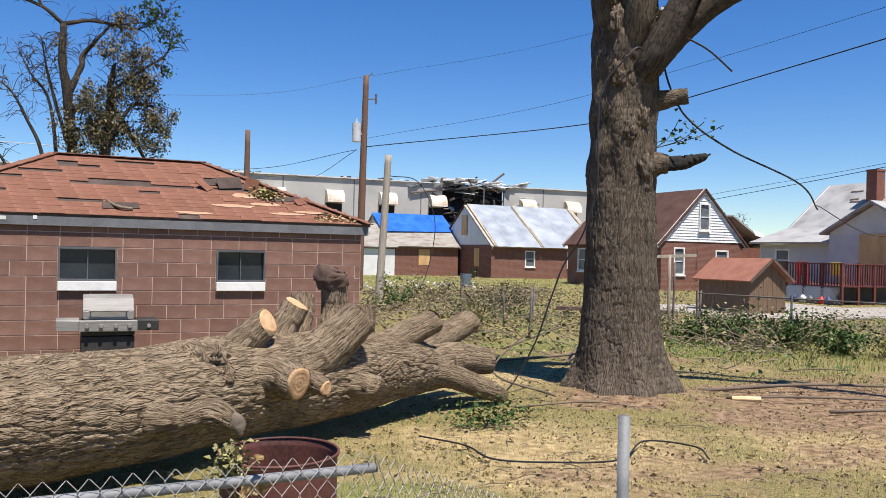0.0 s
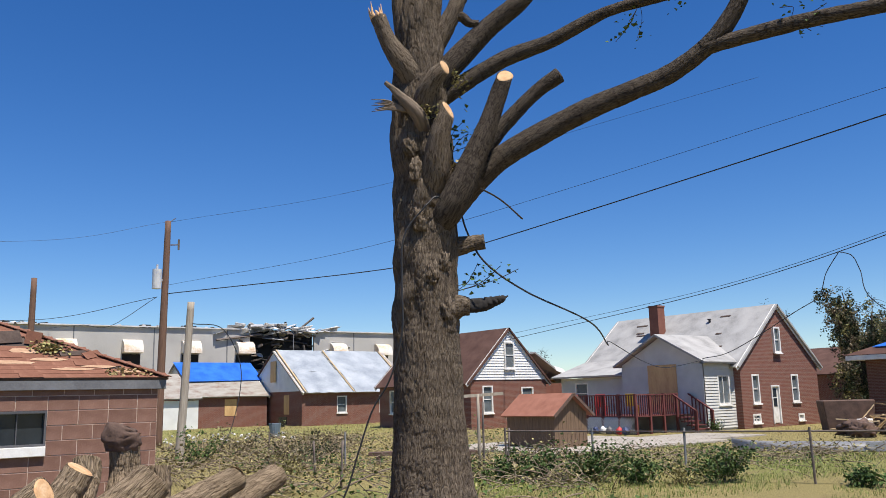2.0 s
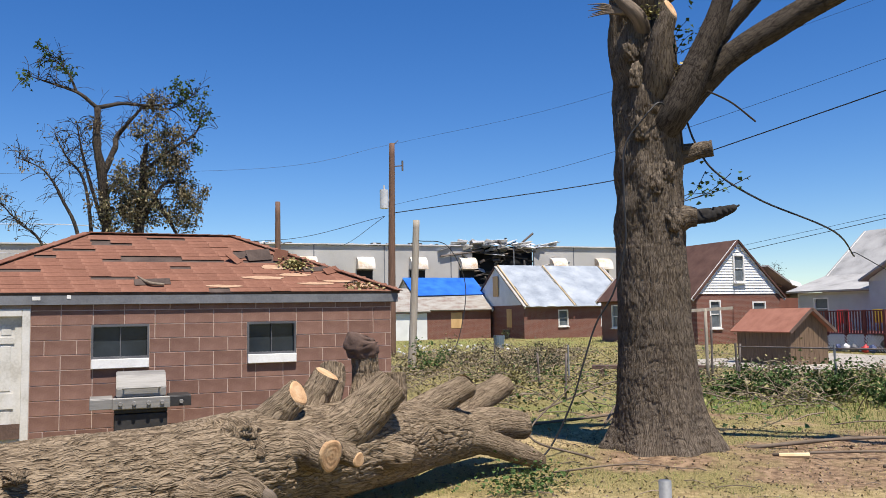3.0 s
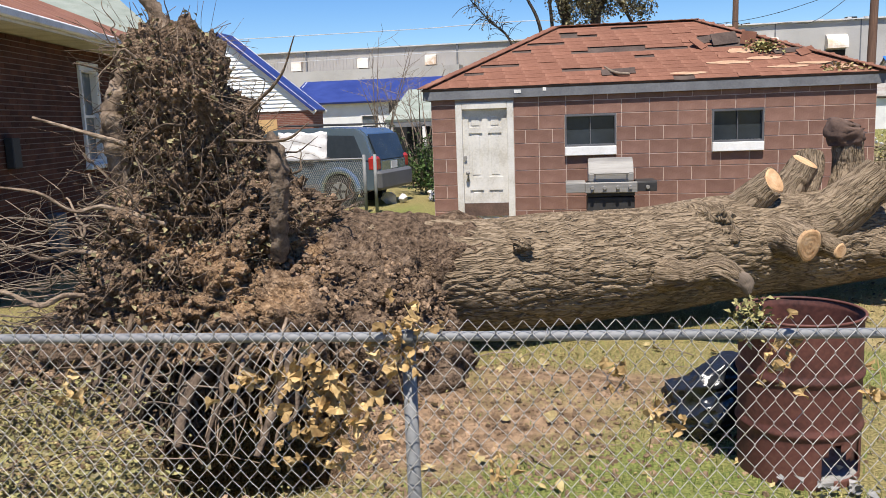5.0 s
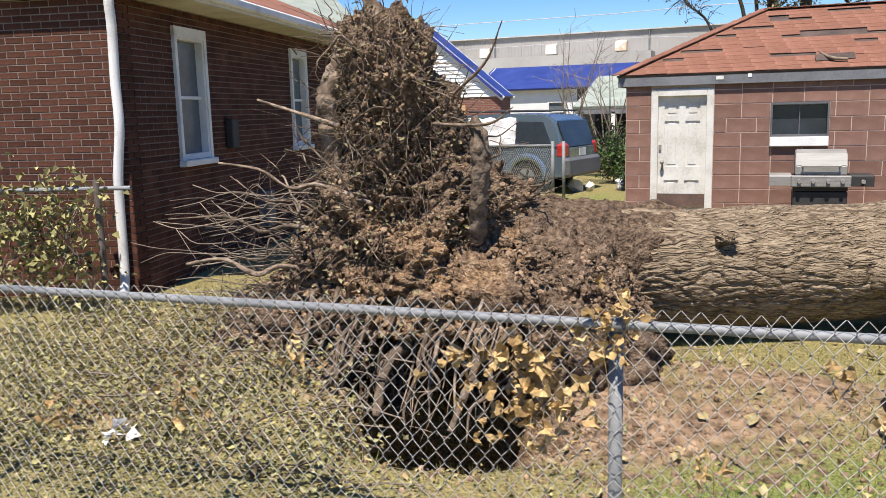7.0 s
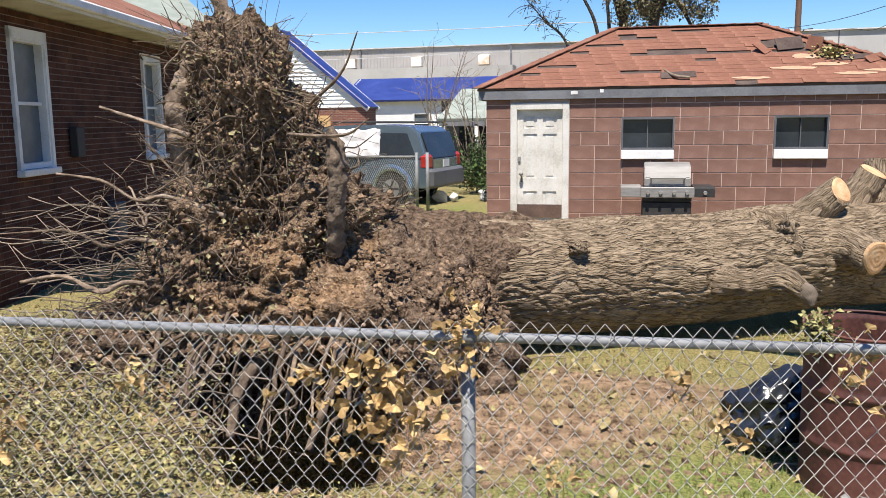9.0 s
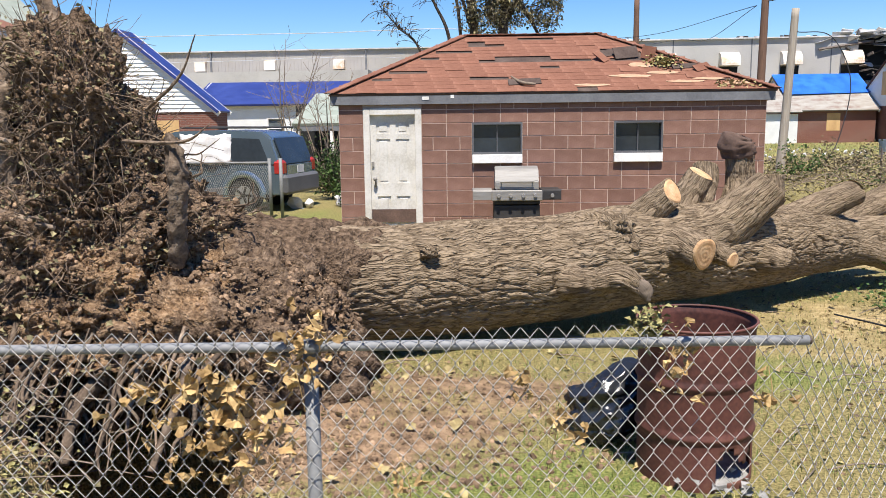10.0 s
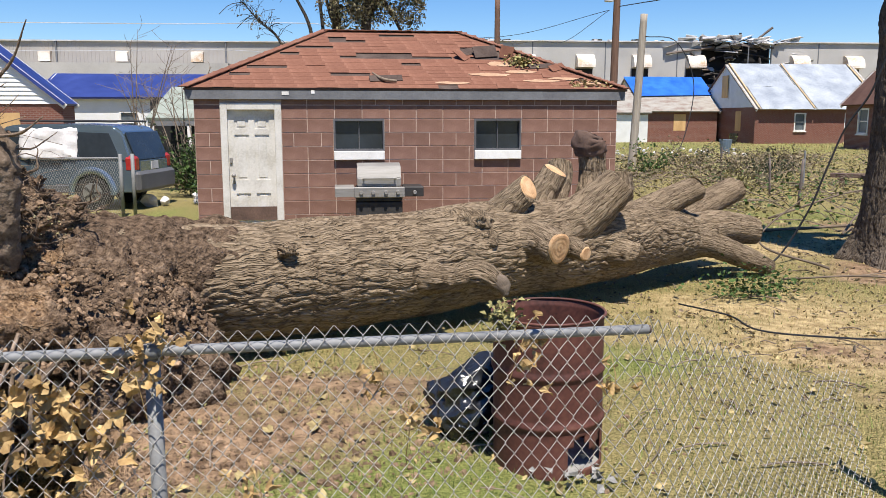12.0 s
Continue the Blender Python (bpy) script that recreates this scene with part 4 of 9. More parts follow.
for x in (-0.49, 0.49):
    part("side_shelf", boxes(((x, -0.02, 0.86), (0.28, 0.46, 0.035)), ((x, -0.24, 0.80), (0.28, 0.03, 0.13)), bevel=0.006), "stainless" if x < 0 else "black_metal", grill, "folding side shelf")
part("firebox", boxes(((0, 0, 0.77), (0.66, 0.44, 0.20)), bevel=0.01), "black_metal", grill)
for x in (-0.3, 0.3):
    for y in (-0.18, 0.18):
        bm = bmesh.new()
        cyl(bm, (x, y, -0.02), (x, y, 0.08), 0.03, n=10)
        part("wheel", bm, "rubber", grill)


# ---- chain-link fence at the front ----
def fence_y(x):
    return 3.27 + 0.045 * x if x < 2.1 else 3.3645 + 0.30 * (x - 2.1)


fence = thing("chain_link_fence", "galvanized chain-link fence with top rail, torn loose at one end", "fence", pose(0, 0, 0))
RAIL = 1.06
tube("top_rail", [(-7.5, fence_y(-7.5), RAIL + 0.03), (-3, fence_y(-3), RAIL + 0.015), (0.29, fence_y(0.29), RAIL), (2.09, fence_y(2.09), RAIL - 0.005)], [0.0185] * 4, "steel", fence, 30, 14)
bm = bmesh.new()
cyl(bm, (1.86, fence_y(1.86), RAIL - 0.0045), (2.10, fence_y(2.10), RAIL - 0.005), 0.0165, n=14)
part("rail_sleeve", bm, "rust_steel", fence, "weathered rail end")
for x in (-5.2, -2.9, 0.29):
    bm = bmesh.new()
    cyl(bm, (x, fence_y(x) + 0.04, -0.3), (x, fence_y(x) + 0.04, RAIL - 0.03), 0.027, n=16)
    post = part("post", bm, "steel", fence, "", True)
    bm = bmesh.new()
    bmesh.ops.create_uvsphere(bm, u_segments=12, v_segments=6, radius=0.031, matrix=Matrix.Translation((x, fence_y(x) + 0.03, RAIL - 0.01)))
    cyl(bm, (x - 0.03, fence_y(x), RAIL), (x + 0.03, fence_y(x), RAIL), 0.026, n=14)
    part("loop_cap", bm, "steel", post, "", True)
bm = bmesh.new()
cyl(bm, (3.60, 3.86, -0.3), (3.57, 3.82, 1.07), 0.030, n=16)
part("post", bm, "steel", fence, "leaning bare steel post", True)
DW, DH = 0.0655, 0.0435
ROWS = 26


def mesh_point(s, zi):
    """A knot of the mesh: upright as far as the rail goes, then sagging and leaning back."""
    z = 1.125 - zi * DH
    x = s
    if s <= 2.05:
        bulge = 0.012 * math.sin(s * 2.3 + zi * 0.4)
        x += 0.006 * noise.noise((s * 3.0, zi * 0.3, 1.0))
        z += 0.006 * noise.noise((s * 5.0, zi * 0.4, 6.0))
        return (x, fence_y(x) - 0.024 + bulge * min(zi / 8, 1), z)
    t = s - 2.05
    drop = 1 - 0.36 * min(t / 1.1, 1.3)
    zz = max(z * drop - 0.03 * t, 0.02)
    lean = 0.30 * min(t / 1.0, 1.4) * (z / 1.1)
    return (2.05 + t * 0.80 + lean * 0.15, fence_y(2.05 + t) - 0.02 + lean, zz)


strands = []
k0, k1 = int(-7.4 / DW), int(3.9 / DW)
for k in range(k0, k1):
    pts = []
    for zi in range(ROWS):
        s = (k + (0.52 if zi % 2 else 0.02)) * DW
        p = mesh_point(s, zi)
        pts.append((p[0], p[1] + (0.002 if zi % 2 else -0.002), p[2]))
    strands.append(pts)
    pts = []
    for zi in range(ROWS):
        s = (k + (0.48 if zi % 2 else 0.98)) * DW
        p = mesh_point(s, zi)
        pts.append((p[0], p[1] + (-0.002 if zi % 2 else 0.002), p[2]))
    strands.append(pts)


def zigzag(pts, r, knot=0.0):
    """One bent wire of a chain-link mesh; with a knot it turns over a short upright bend at each crossing."""
    line = []
    for i, p in enumerate(pts):
        if knot and 0 < i < len(pts) - 1:
            line += [(p[0], p[1] - 0.002, p[2] + knot), (p[0], p[1] + 0.002, p[2] - knot)]
        else:
            line.append(p)
    vs, fs = [], []
    for p in line:
        for dx, dy in ((-r, 0), (0, -r), (r, 0), (0, r)):
            vs.append((p[0] + dx * 1.15, p[1] + dy, p[2]))
    for i in range(len(line) - 1):
        for j in range(4):
            fs.append((i * 4 + j, i * 4 + (j + 1) % 4, i * 4 + 4 + (j + 1) % 4, i * 4 + 4 + j))
    return vs, fs


o = merged("wire_mesh", [zigzag(p, 0.0017, 0.0045) for p in strands], "wire", fence)
o["kind"] = "stuff"
for x in (-1.6, -0.6, 0.8, 1.5):
    ring = [(x + 0.006 * math.sin(a), fence_y(x) + 0.024 * math.cos(a), RAIL + 0.024 * math.sin(a)) for a in np.linspace(0, 6.28, 12)]
    merged("tie_wire", [wire_piece(ring, 0.0018, 24, 4)], "wire", fence)

# dry leaves hanging in the mesh
rng = random.Random(21)


def lobed_leaf(p, size, rng):
    """A dry, curled, lobed leaf."""
    m = Matrix.Translation(p) @ Euler((rng.uniform(0.7, 2.4), rng.uniform(-0.9, 0.9), rng.uniform(-1.5, 1.5))).to_matrix().to_4x4()
    k = 16
    ring, inner = [], []
    curl, ph = rng.uniform(0.6, 1.6), rng.uniform(0, 6)
    for i in range(k):
        a = math.pi * 2 * i / k
        r = size * (0.44 + 0.10 * math.cos(3 * a + ph)) * rng.uniform(0.72, 1.15)
        up = size * curl * (0.30 * math.cos(a * 2 + ph) + rng.uniform(-0.12, 0.12))
        ring.append(tuple(m @ Vector((math.cos(a) * r, math.sin(a) * r, up))))
        inner.append(tuple(m @ Vector((math.cos(a) * r * 0.5, math.sin(a) * r * 0.5, up * 0.35 - size * 0.05))))
    fs = [(0, 1 + k + i, 1 + k + (i + 1) % k) for i in range(k)] + [(1 + k + i, 1 + i, 1 + (i + 1) % k, 1 + k + (i + 1) % k) for i in range(k)]
    return [tuple(m @ Vector((0, 0, -size * 0.04)))] + ring + inner, fs


for cx, cz, sx, sz, cnt, sz2 in ((0.02, 0.82, 0.09, 0.09, 18, 0.085), (-0.22, 0.90, 0.12, 0.05, 9, 0.085), (-0.05, 0.66, 0.10, 0.07, 14, 0.07), (0.29, 1.08, 0.06, 0.05, 14, 0.055), (0.22, 0.95, 0.06, 0.05, 8, 0.06),
                            (1.05, 0.93, 0.02, 0.04, 4, 0.06), (1.22, 0.74, 0.03, 0.05, 4, 0.07), (1.62, 1.0, 0.04, 0.06, 8, 0.05), (1.95, 0.86, 0.03, 0.04, 3, 0.06), (-1.0, 0.88, 0.05, 0.03, 3, 0.06), (-1.6, 0.62, 0.06, 0.05, 4, 0.07), (-2.2, 0.5, 0.08, 0.06, 5, 0.06), (0.6, 0.55, 0.05, 0.05, 3, 0.06)):
    cnt, sz2 = int(cnt * 2.4), sz2 * 0.78
    pcs = [lobed_leaf(Vector((cx + rng.gauss(0, sx), fence_y(cx) + rng.uniform(-0.06, 0.04), cz + rng.gauss(0, sz))), sz2 * rng.uniform(0.7, 1.3), rng) for _ in range(cnt)]
    pcs += [wire_piece([(cx, fence_y(cx), cz + 0.1), (cx + rng.uniform(-0.05, 0.05), fence_y(cx) - 0.02, cz), (cx + rng.uniform(-0.1, 0.1), fence_y(cx) + 0.02, cz - 0.14)], 0.002, 10, 4)]
    tagged(merged("dry_leaves", pcs, "dry_leaf"), "dry yellow-brown leaves caught in the fence mesh", "leaves", "leaf clusters in the fence")

# ---- drum and bag ----
drum = thing("oil_drum", "rusted open steel burn drum with holes near its foot", "drum", pose(2.05, 4.62, 0.0, 0.5, -0.8, 0) @ Matrix.Diagonal((1, 1, 0.945, 1)))
R = 0.292
vs, fs = [], []
prof = []
for i in range(61):
    z = 0.88 * i / 60
    r = R
    for zc in (0.30, 0.58):
        r += 0.014 * math.exp(-((z - zc) / 0.016) ** 2)
    if z > 0.865:
        r += 0.008
    prof.append((r, z))
SEG = 56
hole = lambda a, z: (abs(a - 5.25) < 0.42 and 0.06 < z < 0.20 + 0.05 * math.sin(a * 9)) or (abs(a - 4.95) < 0.12 and z < 0.10)
for r, z in prof:
    for j in range(SEG):
        a = 2 * math.pi * j / SEG
        d = 0.004 * noise.noise((math.cos(a) * 2, math.sin(a) * 2, z * 3))
        vs.append(((r + d) * math.cos(a), (r + d) * math.sin(a), z))
for i in range(60):
    for j in range(SEG):
        if not hole(2 * math.pi * (j + 0.5) / SEG, (prof[i][1] + prof[i + 1][1]) / 2):
            fs.append((i * SEG + j, i * SEG + (j + 1) % SEG, (i + 1) * SEG + (j + 1) % SEG, (i + 1) * SEG + j))
shell = raw("shell", vs, fs, "rust", drum, "", True)
md = shell.modifiers.new("thick", "SOLIDIFY")
md.thickness = 0.004
ringp = [(0.298 * math.cos(a), 0.298 * math.sin(a), 0.882) for a in np.linspace(0, 2 * math.pi, 49)]
merged("rim", [wire_piece(ringp, 0.008, 97, 6)], "rust", drum, "rolled rim", True)
bm = bmesh.new()
cyl(bm, (0, 0, 0.03), (0, 0, 0.05), 0.285, n=32)
part("ash_bed", bm, "ash", drum, "pale ash in the drum")
rng = random.Random(4)
pcs = []
for _ in range(30):
    p = Vector((0.15 + rng.gauss(0, 0.14), -0.36 + rng.gauss(0, 0.06), 0.03 + abs(rng.gauss(0, 0.03))))
    pcs.append(leaf_piece(p, rng.uniform(0.03, 0.07), rng))
tagged(merged("ash_spill", [([(x + 2.05, y + 4.62, z) for x, y, z in v], f) for v, f in pcs], "ash"), "pale ash spilled out of the drum", "ash", kind="stuff")
pcs = [leaf_piece(Vector((1.77 + rng.gauss(0, 0.045), 4.45 + rng.gauss(0, 0.05), 0.82 + rng.gauss(0, 0.05))), rng.uniform(0.02, 0.045), rng) for _ in range(320)]
tagged(merged("leafy_twig", pcs, "wilted"), "wilted leaves hanging over the drum's rim", "leaves", kind="stuff")


def blob(name, c, s, mat, parent=None, sub=4, amp=0.15, freq=2.0, seed=0, label=""):
    """A lumpy closed body: a sphere stretched to s and pushed about by noise."""
    bm = bmesh.new()
    bmesh.ops.create_icosphere(bm, subdivisions=sub, radius=1.0)
    for v in bm.verts:
        n = v.co.copy()
        k = 1 + amp * noise.noise(n * freq + Vector((seed, 0, 0))) + 0.4 * amp * noise.noise(n * freq * 2.7 + Vector((0, seed, 0)))
        v.co = Vector((n.x * s[0] * k, n.y * s[1] * k, max(n.z * s[2] * k, -s[2] * 0.85))) + Vector(c)
    return part(name, bm, mat, parent, label, True)


bag = blob("trash_bag", (1.70, 5.02, 0.19), (0.30, 0.19, 0.22), "black_plastic", None, 5, 0.28, 1.6, 3)
for v in bag.data.vertices:
    v.co.z += 0.28 * max(0, v.co.x - 1.52)
    f, g = noise.noise(v.co * 13), noise.noise(v.co * 30 + Vector((4, 0, 0)))
    v.co += v.normal * (0.030 * abs(f) + 0.010 * abs(g) - 0.02)
part("knot", boxes(((1.93, 5.02, 0.50), (0.06, 0.05, 0.09)), bevel=0.015), "black_plastic", bag)
tagged(bag, "shiny black plastic trash bag lying in the grass", "bag")

# ---- fallen tree ----
fallen = thing("fallen_tree", "huge uprooted tree lying on the ground, its limbs sawn off", "fallen tree", pose(0, 0, 0))
AX = [(-1.6, 6.15, 0.70), (-0.7, 6.55, 0.60), (0.2, 6.95, 0.58), (1.45, 7.55, 0.57), (2.6, 8.15, 0.60), (3.6, 8.7, 0.58), (4.3, 9.05, 0.56), (4.9, 9.35, 0.50), (5.35, 9.6, 0.45)]
AR = [0.58, 0.52, 0.46, 0.46, 0.46, 0.44, 0.36, 0.27, 0.22]
tube("trunk", AX, AR, "bark_pale", fallen, 680, 300, bark_relief(0.019, 2.0, 10.5), "long trunk with deeply furrowed grey-brown bark")


def limb(name, pts, radii, parent, mat="bark_pale", cut=None, seed=1.0, n=50, seg=36, amp=0.013, label="", tip=1.0):
    o = tube(name, pts, radii, mat, parent, n, seg, bark_relief(amp, seed, 7.0), label)
    if cut:
        d = (Vector(pts[-1]) - Vector(pts[-2])).normalized()
        nn = (d + Vector(cut)).normalized()
        c = Vector(pts[-1])
        me = o.data
        last = (n - 1) * seg
        for v in me.vertices:
            k = (v.co - c).dot(nn)
            if (v.index >= last or k > 0) and (v.co - c).length < radii[-1] * 4:
                v.co -= d * (k / d.dot(nn))
        disc("cut_face", c, nn, radii[-1] * 0.97 * tip, "cut_wood", o, int(seed * 10), "fresh pale sawn wood", d)
    return o


limb("limb_stub", [(2.25, 8.05, 0.70), (2.5, 8.0, 0.98), (2.72, 7.95, 1.20)], [0.22, 0.16, 0.125], fallen, cut=(0.35, -0.75, 0), seed=1.1)
limb("limb_stub", [(2.75, 8.45, 0.75), (2.98, 8.55, 1.06), (3.15, 8.6, 1.32)], [0.22, 0.16, 0.13], fallen, cut=(0, -0.45, 0.3), seed=2.1)
limb("limb_stub", [(2.8, 8.2, 0.62), (3.3, 8.25, 0.85), (3.72, 8.3, 1.20)], [0.30, 0.24, 0.19], fallen, "bark_pale", None, 3.1, 60, 44, 0.02)
limb("limb_stub", [(3.55, 9.0, 0.6), (3.77, 9.35, 1.1), (3.78, 9.4, 1.45)], [0.22, 0.155, 0.145], fallen, "bark_pale", None, 4.1)
limb("broken_stub", [(3.78, 9.4, 1.42), (3.78, 9.4, 1.50), (3.77, 9.4, 1.60), (3.79, 9.4, 1.66)], [0.135, 0.16, 0.165, 0.11], fallen, "rot", None, 5.2, 24, 30, 0.05, "dark rotten broken limb end")
limb("limb_stub", [(2.55, 8.0, 0.72), (2.78, 7.7, 0.74), (2.90, 7.50, 0.70)], [0.24, 0.17, 0.155], fallen, cut=(0.25, -0.2, -0.1), seed=6.1)
limb("limb_stub", [(2.85, 8.1, 0.66), (3.08, 7.75, 0.66), (3.17, 7.58, 0.63)], [0.15, 0.09, 0.075], fallen, cut=(0.4, -0.2, 0), seed=7.1)
limb("limb_stub", [(1.55, 7.4, 0.5), (1.85, 7.02, 0.54), (2.08, 6.90, 0.60), (2.24, 6.84, 0.52)], [0.2, 0.11, 0.10, 0.05], fallen, seed=8.1, amp=0.02)
limb("splinter", [(2.13, 6.88, 0.58), (2.24, 6.82, 0.53), (2.28, 6.80, 0.44)], [0.06, 0.05, 0.012], fallen, "dead_wood", None, 9.1, 24, 14, 0.02, "torn pale splintered wood")
limb("limb_stub", [(3.95, 8.95, 0.62), (4.45, 9.15, 0.86), (4.93, 9.25, 1.06)], [0.24, 0.17, 0.15], fallen, cut=(0.3, 0.5, 0.3), seed=10.1)
limb("limb_stub", [(4.5, 9.2, 0.52), (5.2, 9.75, 0.76), (5.75, 9.95, 0.98)], [0.22, 0.17, 0.15], fallen, cut=(0.3, 0.6, 0.2), seed=11.1)
limb("limb_stub", [(4.7, 9.25, 0.52), (5.35, 9.5, 0.58), (5.85, 9.6, 0.52)], [0.23, 0.19, 0.16], fallen, cut=(0.3, 0.2, 0), seed=12.1)
limb("limb_stub", [(4.4, 9.05, 0.58), (5.1, 9.25, 0.44), (5.7, 9.35, 0.22), (5.98, 9.4, 0.10)], [0.24, 0.15, 0.12, 0.09], fallen, seed=13.1)
limb("limb_stub", [(3.4, 8.55, 0.52), (3.75, 8.25, 0.52), (3.9, 8.18, 0.50)], [0.24, 0.13, 0.10], fallen, seed=14.1, amp=0.025)
limb("limb_stub", [(3.1, 8.9, 0.8), (3.35, 9.2, 1.15), (3.4, 9.3, 1.35)], [0.2, 0.15, 0.13], fallen, seed=15.1)
limb("limb_stub", [(4.0, 9.4, 0.6), (4.2, 9.6, 0.95), (4.22, 9.65, 1.22)], [0.2, 0.14, 0.12], fallen, seed=16.1)
for i, (x, y, z, r) in enumerate(((0.57, 6.66, 0.86, 0.055), (2.1, 7.62, 0.92, 0.14), (2.2, 7.58, 0.78, 0.12), (1.9, 7.65, 0.95, 0.10), (3.95, 8.6, 0.68, 0.09), (1.5, 7.2, 0.62, 0.08))):
    k = blob("burl", (x, y, z), (r * 1.3, r, r * 0.85), "bark_pale", fallen, 4, 0.5, 2.5, i + 2)
    uvl = k.data.uv_layers.new(name="UVMap")
    for lp in k.data.loops:
        co = k.data.vertices[lp.vertex_index].co
        uvl.data[lp.index].uv = (co.x + co.y, co.z)

# root plate: lumpy soil held by roots
RC = Vector((-1.75, 6.05, 0))
PX, PY = Vector((0.92, 0.39, 0)), Vector((-0.39, 0.92, 0))
ZT = [-0.1, 0.4, 0.8, 1.2, 1.6, 2.0, 2.28, 2.46]
LT = [1.50, 1.18, 0.82, 0.56, 0.43, 0.42, 0.34, 0.16]
RT = [1.75, 1.44, 1.14, 0.90, 0.58, 0.40, 0.28, 0.14]
DT = [1.05, 0.95, 0.80, 0.62, 0.50, 0.42, 0.30, 0.08]


def over_cave(p):
    """The root plate has lifted clear of the hole that it left in the ground."""
    w = soft(bump2(p.x, p.y, -1.08, 5.25, 0.62, 0.75), 0.30, 0.60)
    lip = 0.42 * w - 0.4 * (1 - w) + 0.10 * noise.noise(p * 4.0)
    if p.z < lip:
        p = Vector((p.x, p.y, lip))
    return p


HOLLOW = Vector((-1.28, 5.55, 1.55))


def root_surface(a, z, rough=True):
    l, r, d = np.interp(z, ZT, LT), np.interp(z, ZT, RT), np.interp(z, ZT, DT)
    ca, sa = math.cos(a), math.sin(a)
    p = RC + PX * (ca * (r if ca > 0 else l)) + PY * (sa * d) + Vector((0, 0, z))
    if rough:
        q = p * 1.0
        k = 0.18 * noise.noise(q * 1.6) + 0.13 * noise.noise(q * 3.7) + 0.11 * noise.noise(q * 7.5) + 0.09 * noise.noise(q * 15.0) + 0.06 * noise.noise(q * 31.0) + 0.03 * noise.noise(q * 60.0)
        k -= 0.22 * math.exp(-((p - HOLLOW).length / 0.20) ** 2)
        out = (p - RC - Vector((0, 0, z * 0.8))).normalized()
        p = p + out * k
    return over_cave(p)


vs, fs, NZ, NA = [], [], 230, 420
for i in range(NZ):
    z = -0.1 + 2.56 * i / (NZ - 1)
    for j in range(NA):
        vs.append(tuple(root_surface(2 * math.pi * j / NA, z)))
for i in range(NZ - 1):
    for j in range(NA):
        fs.append((i * NA + j, i * NA + (j + 1) % NA, (i + 1) * NA + (j + 1) % NA, (i + 1) * NA + j))
fs.append(tuple((NZ - 1) * NA + j for j in range(NA)))
def clay_layer(ob):
    """Orange-brown clay shows in the lower middle of the root plate; the rest is dark topsoil."""
    lay_ = ob.data.color_attributes.new("clay", "FLOAT_COLOR", "POINT")
    for i, v in enumerate(ob.data.vertices):
        c = v.co
        g = max(math.exp(-(((c.x + 1.25) / 0.62) ** 2 + ((c.z - 0.72) / 0.50) ** 2)), 0.7 * math.exp(-(((c.x + 1.0) / 0.5) ** 2 + ((c.z - 0.1) / 0.4) ** 2)))
        g = soft(g + 0.5 * noise.noise(c * 3.0), 0.25, 0.7)
        lay_.data[i].color = (g, g, g, 1)


clay_layer(raw("root_ball", vs, fs, "soil", fallen, "tall root plate packed with brown soil", True))
rng = random.Random(8)
ico = bmesh.new()
bmesh.ops.create_icosphere(ico, subdivisions=1, radius=1.0)
IV, IF = [v.co.copy() for v in ico.verts], [tuple(v.index for v in f.verts) for f in ico.faces]
ico.free()


def clod(p, s, rng):
    sd = Vector((rng.uniform(0, 50), 0, 0))
    m = Euler((rng.uniform(0, 6), rng.uniform(0, 6), 0)).to_matrix()
    sc = Vector((rng.uniform(0.7, 1.3), rng.uniform(0.7, 1.3), rng.uniform(0.6, 1.0))) * s
    return [tuple(p + m @ Vector((v.x * sc.x, v.y * sc.y, v.z * sc.z)) * (1 + 0.4 * noise.noise(v * 1.5 + sd))) for v in IV], IF


pcs = []
for _ in range(7500):
    a, z = rng.uniform(math.pi, 2 * math.pi) + rng.gauss(0, 0.3), 2.4 * rng.random() ** 1.4
    pcs.append(clod(root_surface(a, z), rng.choice((0.004, 0.006, 0.009, 0.012, 0.018)) * rng.uniform(0.6, 1.4), rng))
o = merged("clod_crust", pcs, "clod", fallen, "crumbly soil clods")
o["kind"] = "stuff"
ap = blob("soil_apron", (-0.72, 5.95, 0.25), (0.85, 0.72, 0.72), "soil", fallen, 6, 0.25, 1.6, 7, "brown soil heaped against the trunk")
for v in ap.data.vertices:
    q = v.co
    v.co = over_cave(q + v.normal * (0.09 * noise.noise(q * 5) + 0.07 * noise.noise(q * 12) + 0.045 * noise.noise(q * 28) + 0.02 * noise.noise(q * 55)))
ap2 = blob("soil_apron", (-2.15, 5.40, 0.10), (0.70, 0.42, 0.48), "soil", fallen, 6, 0.3, 2.0, 17, "brown soil heaped below the roots")
for v in ap2.data.vertices:
    q = v.co
    v.co = q + v.normal * (0.09 * noise.noise(q * 5) + 0.07 * noise.noise(q * 12) + 0.045 * noise.noise(q * 28) + 0.02 * noise.noise(q * 55))
pcs = []
for _ in range(3000):
    a, b = rng.uniform(math.pi, 2 * math.pi), rng.uniform(0, 1.3)
    c, s3 = rng.choice((((-0.72, 5.95, 0.25), (0.9, 0.76, 0.74)), ((-2.15, 5.40, 0.10), (0.75, 0.45, 0.50))))
    p = Vector((c[0] + s3[0] * math.cos(a) * math.cos(b), c[1] + s3[1] * math.sin(a) * math.cos(b), c[2] + s3[2] * math.sin(b)))
    pcs.append(clod(over_cave(p), rng.choice((0.006, 0.009, 0.013, 0.022)) * rng.uniform(0.6, 1.3), rng))
o = merged("clod_crust", pcs, "clod", fallen)
o["kind"] = "stuff"
clay_layer(ap)
clay_layer(ap2)
